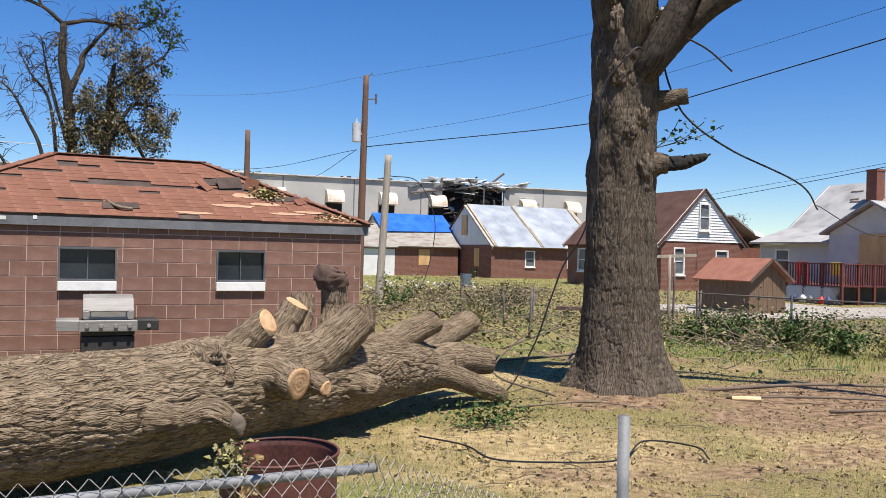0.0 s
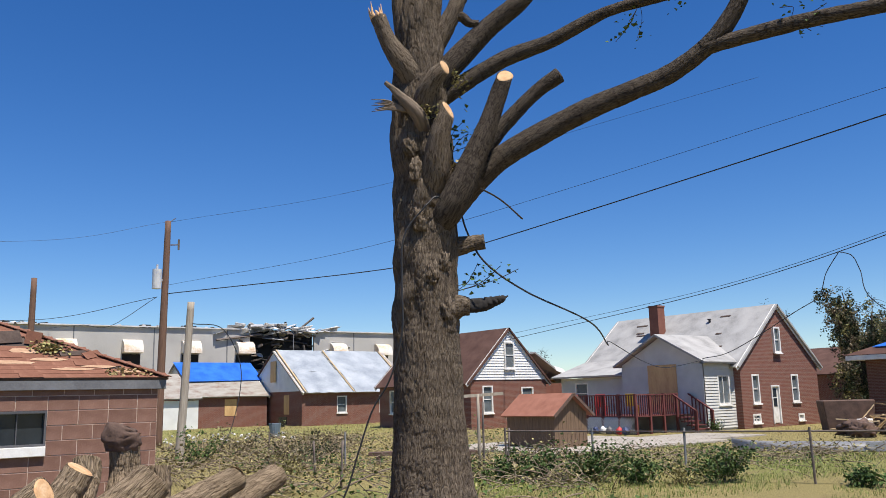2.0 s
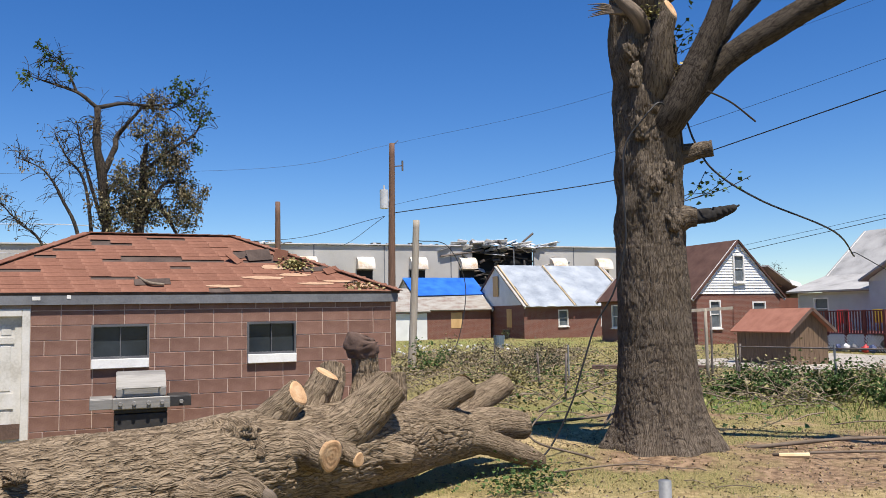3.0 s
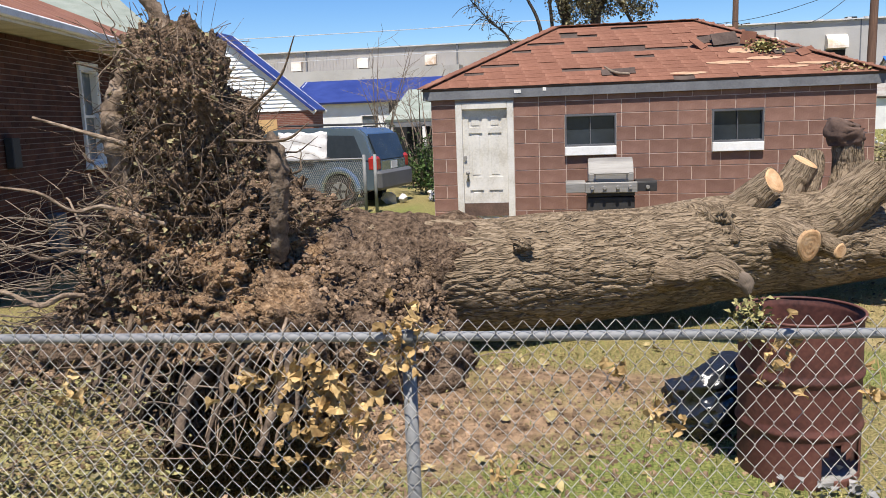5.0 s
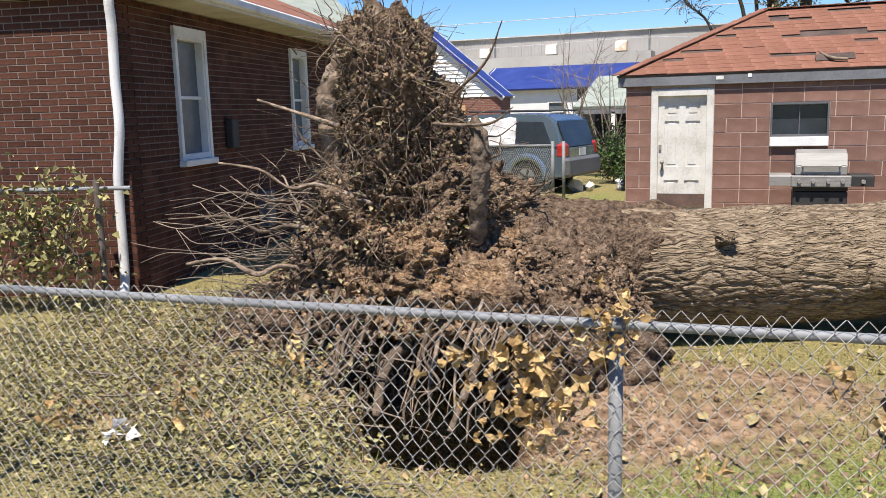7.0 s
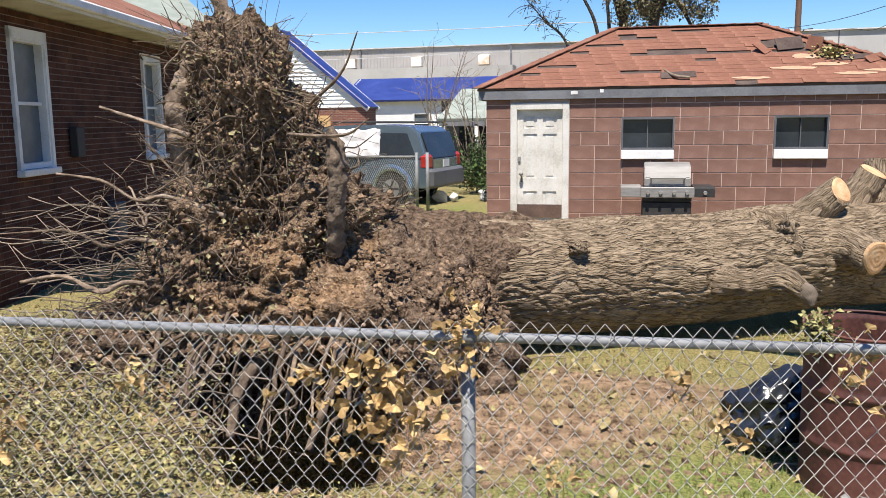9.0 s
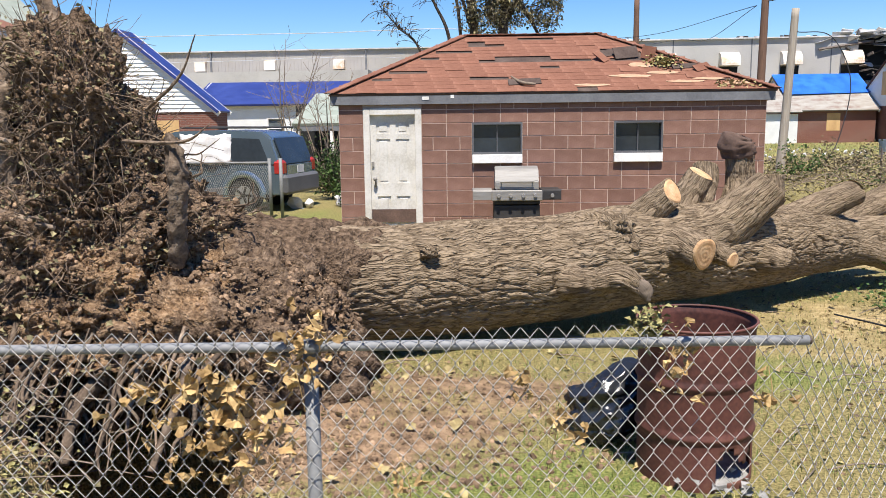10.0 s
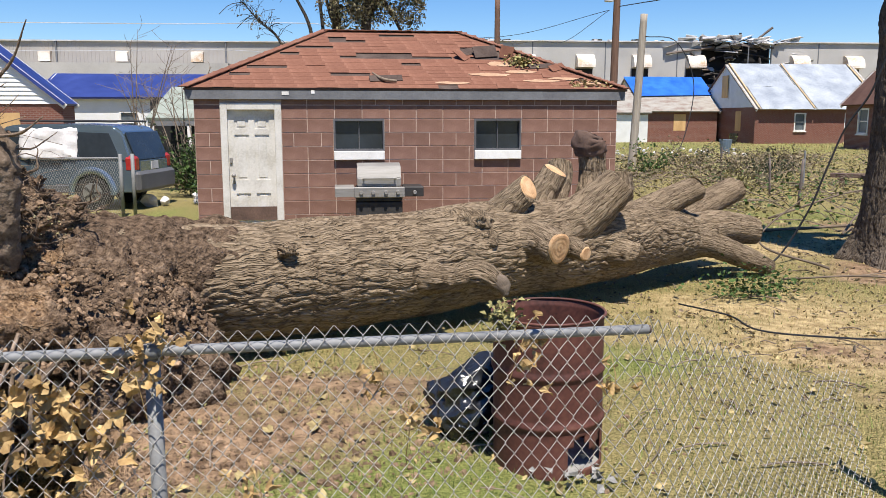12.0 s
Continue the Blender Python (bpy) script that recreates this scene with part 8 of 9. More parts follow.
for i, (x, y, r_) in enumerate(((14.6, 19.6, 0), (15.0, 18.8, 12))):
    pp = part("timber_pallet", boxes(((0, 0, 0.28), (2.4, 0.5, 0.10)), ((-0.9, 0, 0.11), (0.15, 0.5, 0.22)), ((0.9, 0, 0.11), (0.15, 0.5, 0.22))), "rot")
    pp.matrix_basis = pose(x + 1.0, y + 1.5, 0, 0, 0, -35 + r_)
    tagged(pp, "dark weathered timber platform in the grass", "platform")


# ---- trees and bushes ----
def storm_tree(name, label, x, y, h_, seed, limbs, leaf_n, size, mats, crown, clumps=13, low=0.0, high=0.0):
    """A battered tree: forked trunk, thin bare limbs and ragged leaf clumps."""
    rng = random.Random(seed)
    t = thing(name, label, "tree", pose(x, y, 0))
    tips = []
    for k in range(limbs):
        a = rng.uniform(0, 6.28)
        top = Vector((math.cos(a) * crown * rng.uniform(0.15, 0.8), math.sin(a) * crown * 0.5 * rng.random(), h_ * rng.uniform(0.55, 1.0)))
        mid = Vector((top.x * 0.35 + rng.gauss(0, 0.1), top.y * 0.3, h_ * 0.45))
        r0 = h_ * 0.018 * rng.uniform(0.6, 1.2)
        tube("limb", [(rng.gauss(0, 0.1), rng.gauss(0, 0.1), -0.1), mid * 0.5 + Vector((rng.gauss(0, 0.1), 0, 0)), mid, top], [r0 * 1.4, r0 * 1.15, r0 * 0.8, r0 * 0.15], "limb_bark", t, 20, 7, lambda aa, s, r: r * 0.25 * noise.noise((aa, s * 2, seed)))
        tips += [mid.lerp(top, f) + Vector((rng.gauss(0, 0.05), 0, 0)) for f in (0.1, 0.25, 0.35, 0.45, 0.55, 0.65, 0.75, 0.85, 0.95, 1.0)]
    tips += [Vector((t_.x * 0.9, t_.y, t_.z * rng.uniform(0.2, 0.6))) for t_ in tips if rng.random() < low]
    tw = []
    for k in range(limbs * 45):
        p = rng.choice(tips)
        d = Vector((rng.gauss(0, 1), rng.gauss(0, 0.6), rng.gauss(0.3, 0.7))).normalized() * rng.uniform(0.3, 1.1) * h_ / 10
        tw.append(wire_piece([p, p + d * 0.5 + Vector((0, 0, 0.05)), p + d + Vector((0, 0, -0.12 * h_ / 10))], 0.0035 * h_ / 3, 6, 4))
    o = merged("twig", tw, "limb_bark", t)
    o["kind"] = "stuff"
    for mi, mt in enumerate(mats):
        lf = []
        centres = [c for c in rng.sample([t_ for t_ in tips if t_.z >= high * h_], min(len([t_ for t_ in tips if t_.z >= high * h_]), clumps))]
        subs = [c + Vector((rng.gauss(0, 0.45), rng.gauss(0, 0.35), rng.gauss(-0.15, 0.5))) * h_ / 10 for c in centres for _ in range(6)]
        for _ in range(leaf_n):
            c = rng.choice(subs)
            p = c + Vector((rng.gauss(0, 0.11), rng.gauss(0, 0.11), rng.gauss(-0.05, 0.15))) * h_ / 10
            lf.append(leaf_piece(p, size * rng.uniform(0.6, 1.4), rng, 0.3))
        o = merged("crown", lf, mt, t)
        o["kind"] = "stuff"
    return t


rng = random.Random(71)
TY = 32.5
st_tree = thing("storm_tree", "tall battered tree with torn limbs, withered clumps and green tips", "tree", pose(0, 0, 0))
T_LIMBS = [[(1.4, -0.1), (1.2, 4.5), (1.0, 7.0), (0.8, 8.2), (0.8, 9.6)], [(1.0, 7.1), (1.4, 8.2), (1.5, 8.7), (2.3, 9.7)], [(2.1, -0.1), (2.2, 4.5), (2.4, 6.6), (2.4, 7.7), (2.5, 8.4)],
           [(0.8, 9.6), (0.1, 10.1), (-0.9, 10.5), (-1.5, 10.6)], [(0.1, 10.1), (-0.2, 10.8), (-0.6, 11.2), (-1.1, 11.4)], [(0.8, 9.6), (1.6, 9.9), (2.5, 9.8), (3.5, 10.1)],
           [(1.0, 5.5), (0.4, 7.6), (0.1, 9.1)], [(3.9, 4.5), (3.0, 6.1), (2.4, 6.9)], [(2.3, 5.4), (3.1, 6.9), (3.9, 7.0)], [(2.4, 7.4), (3.3, 8.2), (4.2, 8.9), (4.5, 9.7)], [(2.3, 9.7), (3.4, 9.9), (4.2, 10.4)]]
T_RAD = [(0.21, 0.19, 0.17, 0.14, 0.11), (0.12, 0.10, 0.09, 0.04), (0.22, 0.2, 0.17, 0.12, 0.06), (0.08, 0.06, 0.03, 0.01), (0.05, 0.035, 0.02, 0.01), (0.09, 0.06, 0.05, 0.02),
         (0.07, 0.05, 0.015), (0.03, 0.09, 0.11), (0.10, 0.06, 0.03), (0.07, 0.05, 0.035, 0.015), (0.04, 0.03, 0.015)]
side_limbs = [[(0.9, -0.1), (0.7, 4.5), (0.4, 6.9), (-0.2, 7.8), (-0.6, 8.6)], [(0.5, -0.1), (0.3, 4.5), (-0.3, 6.2), (-0.9, 7.2), (-1.8, 7.7)], [(0.2, -0.1), (-0.8, 4.3), (-1.7, 5.4), (-2.4, 6.2)]]


def lean_out(pts):
    return [(x, TY + 0.25 * math.sin(3.1 * x + z), z) for x, z in pts]


def twigs_along(pts, count, reach, into):
    """Fine drooping twigs off a limb."""
    ln = spline(lean_out(pts), 40)
    for _ in range(count):
        p = Vector(ln[rng.randint(16, 39)])
        d = Vector((rng.gauss(0, 0.8), rng.gauss(0, 0.6), rng.gauss(0.5, 0.6))).normalized() * reach * rng.uniform(0.4, 1.2)
        into.append(wire_piece([p, p + d * 0.5 + Vector((rng.gauss(0, 0.05), 0, 0.05)), p + d + Vector((0, 0, -0.15 * reach))], rng.uniform(0.006, 0.014), 6, 3))
        if rng.random() < 0.5:
            q = p + d * 0.5
            into.append(wire_piece([q, q + Vector((rng.gauss(0, 0.2), rng.gauss(0, 0.2), rng.gauss(0.1, 0.2)))], 0.006, 3, 3))


twg = []
for k, (pts, rad) in enumerate(zip(T_LIMBS, T_RAD)):
    tube("limb", lean_out(pts), rad, "limb_bark", st_tree, 36, 10, lambda a, s, r, k=k: r * 0.3 * noise.noise((math.cos(a), math.sin(a) + k, s * 3)))
    twigs_along(pts, 34, 0.8, twg)


def leaf_clumps(name, clumps, count, size, mat_, parent):
    """Ragged clumps (x, z, half width, half height) of hanging leaves, in small tufts with gaps."""
    lf = []
    for x, z, w, h_ in clumps:
        for _ in range(max(4, int(20 * w * h_ / 0.3))):
            a, q = rng.uniform(0, 6.28), math.sqrt(rng.random()) * 1.05
            c = Vector((x + w * q * math.cos(a), TY + rng.gauss(0, 0.4), z + h_ * q * math.sin(a)))
            twg.append(wire_piece([c + Vector((0, 0, 0.2)), c, c + Vector((rng.gauss(0, 0.1), 0, -0.25))], 0.006, 4, 3))
            for _ in range(count):
                lf.append(leaf_piece(c + Vector((rng.gauss(0, 0.10), rng.gauss(0, 0.10), rng.gauss(-0.03, 0.13))), size * rng.uniform(0.6, 1.3), rng, 0.4))
    merged(name, lf, mat_, parent)["kind"] = "stuff"


GREEN_TUFTS = [(3.5, 10.5, 0.44, 0.31), (4.1, 10.2, 0.5, 0.5), (4.4, 9.6, 0.37, 0.37), (4.3, 8.4, 0.19, 0.19), (-1.1, 11.4, 0.19, 0.22), (-0.6, 11.3, 0.27, 0.19), (-0.2, 11.0, 0.15, 0.25), (-1.6, 10.6, 0.1, 0.1)]
DRY_TUFTS = [(2.8, 9.8, 0.44, 0.5), (3.4, 8.3, 0.75, 0.75), (3.1, 7.5, 0.87, 0.56), (4.1, 6.6, 0.56, 0.56), (2.0, 6.9, 0.75, 0.75), (1.6, 6.3, 0.62, 0.75), (2.7, 8.9, 0.75, 0.37), (3.8, 5.9, 0.62, 0.75), (1.8, 5.5, 0.75, 0.5), (2.5, 6.0, 0.62, 0.62)]
SPARSE_TUFTS = [(0.6, 8.8, 0.37, 0.62), (0.4, 7.5, 0.19, 0.25), (0.8, 6.2, 0.31, 0.75)]
leaf_clumps("crown", GREEN_TUFTS, 11, 0.13, "leaf", st_tree)
leaf_clumps("crown", DRY_TUFTS, 13, 0.11, "brush_leaf", st_tree)
leaf_clumps("crown", DRY_TUFTS, 11, 0.11, "leaf_grey", st_tree)
leaf_clumps("crown", DRY_TUFTS, 2, 0.12, "leaf_dark", st_tree)
leaf_clumps("crown", SPARSE_TUFTS, 9, 0.10, "leaf_grey", st_tree)
merged("twig", twg, "limb_bark", st_tree)["kind"] = "stuff"
for pts in side_limbs:
    o = thing("thin_tree", "thin nearly bare tree with sparse grey leaves", "tree", pose(0, 0, 0))
    tube("limb", lean_out(pts), [0.09, 0.07, 0.05, 0.03, 0.012][-len(pts):], "limb_bark", o, 30, 8)
    twg = []
    twigs_along(pts, 45, 0.9, twg)
    leaf_clumps("leaves", [(*pts[-1], 0.45, 0.4), (*pts[-2], 0.3, 0.4)], 4, 0.09, "leaf_grey", o)
    merged("twig", twg, "limb_bark", o)["kind"] = "stuff"
storm_tree("dark_tree", "dark battered tree behind the brick house", 55.0, 26.0, 8.3, 9, 20, 7000, 0.135, ["leaf_dark", "leaf_grey", "wilted", "leaf_dark"], 6.0, 70, 0.5)
storm_tree("dark_tree", "dark battered tree beyond the blue tarp roof", 62.0, 20.0, 8.6, 12, 10, 5000, 0.13, ["leaf_dark", "leaf_grey"], 4.0, 30, 0.3)
for x, y, h_, sd in ((-3.2, 24.0, 3.5, 1), (-4.6, 25.0, 4.4, 2), (-2.6, 23.0, 3.0, 3), (-4.0, 24.5, 3.4, 4)):
    rng = random.Random(300 + sd)
    o = thing("bare_sapling", "thin bare grey sapling without leaves", "tree", pose(x, y, 0), "bare saplings")
    tw = []
    for k in range(4):
        a = rng.uniform(-0.35, 0.35)
        pts = [Vector((rng.gauss(0, 0.05), 0, -0.1)), Vector((a * h_ * 0.4, rng.gauss(0, 0.1), h_ * 0.45)), Vector((a * h_ * rng.uniform(0.7, 1.0), rng.gauss(0, 0.2), h_ * rng.uniform(0.8, 1.0)))]
        tube("stem", pts, [0.028, 0.018, 0.005], "twig", o, 14, 6)
        for _ in range(10):
            p = pts[1].lerp(pts[2], rng.random())
            d = Vector((rng.gauss(0, 0.35), rng.gauss(0, 0.2), rng.uniform(0.1, 0.5)))
            tw.append(wire_piece([p, p + d * 0.5 + Vector((rng.gauss(0, 0.04), 0, 0)), p + d], 0.005, 5, 3))
    merged("twig", tw, "twig", o)["kind"] = "stuff"
for i, (x, y, h_) in enumerate(((66, 40, 9.5), (72, 42, 9.0), (44, 58, 8.6), (60, 62, 7.0))):
    storm_tree("bare_sapling", "thin bare sapling with hardly any leaves", x, y, h_, 100 + i, 6, 160 if y > 30 else 20, 0.16 if y > 30 else 0.06, ["far_green"], 2.4 if y > 30 else 1.2)


def bush(name, x, y, w, h_, n, size, mat, seed, label):
    rng = random.Random(seed)
    t = thing(name, label, "bush", pose(x, y, 0), "weedy bushes")
    st, lf = [], []
    for _ in range(max(8, n // 40)):
        tip = Vector((rng.gauss(0, w * 0.5), rng.gauss(0, w * 0.35), h_ * rng.uniform(0.4, 1.1)))
        st.append(wire_piece([(tip.x * 0.3, tip.y * 0.3, 0), tip * 0.6, tip], 0.006, 8, 4))
        for _ in range(n // max(8, n // 40)):
            f = rng.uniform(0.25, 1.05)
            lf.append(leaf_piece(tip * f + Vector((rng.gauss(0, 0.09), rng.gauss(0, 0.09), rng.gauss(0, 0.08))), size * rng.uniform(0.6, 1.4), rng, 0.2))
    merged("stem", st, "twig", t)["kind"] = "stuff"
    merged("leaves", lf, mat, t)["kind"] = "stuff"


for i, (x, y, w, h_, n, mt) in enumerate(((14.3, 14.2, 0.9, 0.65, 900, "leaf"), (14.9, 13.2, 1.1, 0.75, 1100, "leaf"), (15.3, 12.3, 1.0, 0.5, 800, "leaf"), (16.3, 10.9, 0.9, 0.75, 900, "leaf"), (17.6, 8.6, 1.0, 0.35, 500, "leaf"), (13.7, 15.0, 0.8, 0.45, 500, "leaf"), (15.9, 11.6, 1.2, 0.35, 500, "wilted"),
                                          (12.0, 21.5, 1.2, 0.8, 700, "leaf_grey"), (13.6, 23.5, 1.4, 0.8, 800, "leaf_dark"), (10.8, 19.5, 1.0, 0.6, 500, "wilted"), (12.8, 27.2, 1.2, 1.0, 700, "leaf_grey"), (10.6, 25.0, 0.8, 1.1, 500, "leaf"),
                                          (16.5, 27.0, 1.6, 0.7, 700, "leaf_grey"), (19.5, 33.0, 2.0, 0.7, 700, "leaf_grey"), (-2.2, 20.5, 0.9, 1.3, 1500, "leaf"), (-1.7, 18.6, 0.5, 0.7, 700, "leaf"), (-3.0, 22.5, 1.0, 1.5, 1200, "leaf_dark"), (35.0, 23.9, 0.6, 0.6, 300, "leaf"), (9.0, 16.8, 0.9, 0.45, 400, "wilted"))):
    bush("weed_bush", x, y, w, h_, n, 0.08 if mt != "wilted" else 0.06, mt, 200 + i, {"leaf": "green weedy bush along the fence", "leaf_grey": "grey withered brush heap", "leaf_dark": "dark green tangled brush", "wilted": "low olive withered weeds"}[mt])

# fallen twigs and leafy branches in the yard
rng = random.Random(81)
for pts, r in (([(6.6, 9.2, 0.12), (6.1, 9.9, 0.35), (6.9, 10.2, 0.9)], 0.016), ([(5.9, 9.0, 0.05), (6.8, 8.8, 0.10), (7.4, 8.5, 0.05)], 0.012), ([(8.9, 8.7, 0.06), (9.8, 8.2, 0.10), (11.5, 7.5, 0.06), (13, 7.2, 0.05)], 0.02),
               ([(9.0, 9.3, 0.05), (10.5, 8.9, 0.12), (12.5, 8.6, 0.04)], 0.03), ([(9.5, 7.6, 0.04), (10.8, 7.0, 0.10), (11.8, 6.2, 0.05)], 0.022), ([(8.6, 12.0, 0.1), (9.8, 13.2, 0.3), (11.2, 13.6, 0.25)], 0.02), ([(7.5, 12.5, 0.1), (9.5, 12.9, 0.12), (12.0, 14.2, 0.2)], 0.025), ([(8.5, 14.0, 0.1), (10.5, 14.6, 0.5), (12.4, 16.0, 0.3)], 0.02)):
    tagged(tube("fallen_branch", pts, [r, r * 0.8, r * 0.4][:3] + [r * 0.3] * (len(pts) - 3), "dead_wood", None, 24, 7, lambda a, s, q: q * 0.3 * noise.noise((a, s * 5, 2))), "dry fallen branch lying in the grass", "branch", "fallen branches")
tagged(merged("ground_cable", [wire_piece([(4.26, 8.0, 0.04), (4.5, 7.44, 0.05), (4.52, 6.95, 0.04), (4.9, 6.64, 0.05), (5.58, 6.53, 0.04), (6.26, 7.03, 0.05), (6.58, 6.67, 0.05), (6.4, 6.28, 0.04)], 0.009, 70, 5)], "cable"), "black cable lying in the straw", "cable")
pcs = [leaf_piece(Vector((5.2 + rng.gauss(0, 0.28), 8.35 + rng.gauss(0, 0.15), 0.04 + abs(rng.gauss(0, 0.12)))), rng.uniform(0.03, 0.065), rng) for _ in range(420)]
tagged(merged("leafy_branch", pcs, "leaf"), "green leafy branch crushed under the log", "branch", kind="stuff")
tagged(merged("pale_log", [wire_piece([(8.95, 8.65, 0.05), (9.25, 8.45, 0.06)], 0.035, 6, 8)], "lumber"), "short pale barkless piece of wood", "wood")
lit = merged("paper_scrap", [leaf_piece(Vector((-2.6 + rng.gauss(0, 0.07), 3.9 + rng.gauss(0, 0.04), 0.05 + 0.05 * rng.random())), rng.uniform(0.06, 0.12), rng) for _ in range(9)], "plastic_sheet")
tagged(lit, "scraps of white paper lying in the grass", "litter")
pcs = [clod(Vector((rng.uniform(14, 24), rng.uniform(36, 48), 0.08)), rng.uniform(0.04, 0.11), rng) for _ in range(60)]
tagged(merged("far_rubble", pcs, "torn_sheet"), "scattered pale debris in the far grass", "debris", kind="stuff")
pcs = [clod(Vector((-1.5 + rng.gauss(0, 0.5), 19.6 + rng.gauss(0, 0.8), 0.1)), rng.uniform(0.08, 0.25), rng) for _ in range(30)]
tagged(merged("white_rubble", pcs, "plastic_sheet"), "white debris among the weeds behind the garage", "debris", kind="stuff")


# ---- grass, leaf litter, chips ----
def blade(p, h_, w, rng):
    a = rng.uniform(0, 6.28)
    lean = rng.uniform(0.1, 0.8) * h_
    dx, dy = math.cos(a), math.sin(a)
    return [(p[0] - dy * w, p[1] + dx * w, p[2]), (p[0] + dy * w, p[1] - dx * w, p[2]), (p[0] + dx * lean, p[1] + dy * lean, p[2] + h_)], [(0, 1, 2)]


rng = random.Random(91)
green, dry, chips, dirtc = [], [], [], []
while len(green) + len(dry) < 70000:
    x = rng.uniform(-6, 12)
    y = 2.6 + 12.0 * rng.random() ** 1.6
    if noise.noise((x * 1.8, y * 1.8, 5)) < -0.15 and rng.random() < 0.7:
        continue
    d, s, lu = soil_mask(x, y)
    if rng.random() < d * 0.93:
        continue
    p = (x, y, ground_z(x, y) - 0.004)
    big = 0.6 + 0.7 * max(0, noise.noise((x * 1.1, y * 1.1, 8)) + 0.4)
    if rng.random() < 0.25 + 0.55 * lu - 0.35 * s:
        green.append(blade(p, rng.uniform(0.025, 0.075) * big, rng.uniform(0.002, 0.0045), rng))
    else:
        dry.append(blade(p, rng.uniform(0.015, 0.05) * big, rng.uniform(0.002, 0.004), rng))
for _ in range(60000):
    x, y = rng.uniform(-0.2, 7.5), 3.2 + 6.0 * rng.random() ** 1.3
    d, s, lu = soil_mask(x, y)
    if rng.random() < max(d * 0.9, 0.25 - 0.5 * noise.noise((x * 2.6, y * 2.6, 5))):
        continue
    p = (x, y, ground_z(x, y) - 0.004)
    if rng.random() < 0.40 + 0.4 * lu - 0.35 * s:
        green.append(blade(p, rng.uniform(0.012, 0.05), rng.uniform(0.0015, 0.0035), rng))
    else:
        dry.append(blade(p, rng.uniform(0.008, 0.03), rng.uniform(0.0015, 0.0035), rng))
tagged(merged("grass", green, "grass"), "short patchy green grass of the yard", "grass", kind="stuff")
tagged(merged("dry_grass", dry, "straw"), "dry straw-coloured grass of the yard", "grass", kind="stuff")
far = []
while len(far) < 48000:
    x, y = (rng.uniform(5, 45), rng.uniform(11, 60)) if len(far) % 2 else (rng.uniform(11.5, 27), rng.uniform(4, 19))
    if noise.noise((x * 0.5, y * 0.5, 5)) < -0.1:
        continue
    if 20 < x < 33 and 19 < y < 26:
        continue
    k = 0.6 + y / 25
    far.append(blade((x, y, ground_z(x, y) - 0.01), rng.uniform(0.04, 0.12) * min(k, 1.6), 0.007 * k, rng))
tagged(merged("far_grass", far[::2], "grass"), "rough uncut grass beyond the yard", "grass", kind="stuff")
tagged(merged("far_dry_grass", far[1::2], "straw"), "rough dry weeds beyond the yard", "grass", kind="stuff")
lt, wl = [], []
for _ in range(8000):
    x = rng.uniform(-5.5, 11)
    y = 3.0 + 9.5 * rng.random() ** 1.4
    d, s, lu = soil_mask(x, y)
    if x > 1.0 and rng.random() < 0.55 and s < 0.5:
        continue
    if d > 0.5 and x > -1.5 and rng.random() < 0.75:
        continue
    p = Vector((x, y, ground_z(x, y) + 0.012))
    (lt if rng.random() < 0.6 or x > 2 else wl).append(litter_piece(p, rng.uniform(0.015, 0.055), rng))
for _ in range(13000):
    x, y = rng.gauss(-3.0, 1.2), rng.gauss(4.9, 1.1)
    if y < 3.3:
        continue
    if bump2(x, y, -0.80, 4.72, 0.62, 0.55) > 0.3:
        continue
    (wl if rng.random() < 0.6 else lt).append(litter_piece(Vector((x, y, ground_z(x, y) + rng.uniform(0.005, 0.07))), rng.uniform(0.015, 0.045), rng))
tan = []
for _ in range(420):
    x, y = rng.uniform(-4.5, 7.0), 3.3 + 4.5 * rng.random() ** 1.3
    tan.append(litter_piece(Vector((x, y, ground_z(x, y) + 0.025)), rng.uniform(0.035, 0.10), rng))
tagged(merged("tan_leaves", tan, "litter"), "curled tan leaves lying in the grass", "leaves", kind="stuff")
tagged(merged("leaf_litter", lt, "litter"), "dry brown leaves and chips scattered on the ground", "leaves", kind="stuff")
tagged(merged("wilted_litter", wl, "wilted"), "wilted olive leaves heaped round the roots", "leaves", kind="stuff")
chp = []
for _ in range(9000):
    x, y = rng.uniform(3.2, 13), 4.8 + 7.5 * rng.random()
    if noise.noise((x * 0.9, y * 0.9, 6)) < -0.25:
        continue
    chp.append(litter_piece(Vector((x, y, ground_z(x, y) + 0.008)), rng.uniform(0.012, 0.05), rng))
tagged(merged("wood_chips", chp[::2], "litter"), "pale chips and dry leaves round the standing tree", "chips", kind="stuff")
tagged(merged("bark_scraps", chp[1::2], "root"), "brown bark scraps round the standing tree", "bark", kind="stuff")
cd = []
for _ in range(6500):
    x, y = rng.gauss(-0.3, 1.1), rng.gauss(5.0, 0.6)
    if y < 3.5 or bump2(x, y, -0.80, 4.72, 0.62, 0.55) > 0.35:
        continue
    cd.append(clod(Vector((x, y, ground_z(x, y))), rng.choice((0.005, 0.008, 0.012, 0.02)) * rng.uniform(0.6, 1.4), rng))
tagged(merged("soil_clods", cd, "clod"), "loose soil clods thrown up by the roots", "soil", kind="stuff")
st = []
for _ in range(420):
    x = rng.uniform(-4.5, 9.5)
    y = 3.6 + 8 * rng.random()
    a, L = rng.uniform(0, 6.28), rng.uniform(0.08, 0.4)
    z = ground_z(x, y) + 0.015
    st.append(wire_piece([(x, y, z), (x + math.cos(a) * L * 0.5 + rng.gauss(0, 0.02), y + math.sin(a) * L * 0.5, z + 0.02), (x + math.cos(a) * L, y + math.sin(a) * L, z)], rng.uniform(0.002, 0.006), 5, 4))
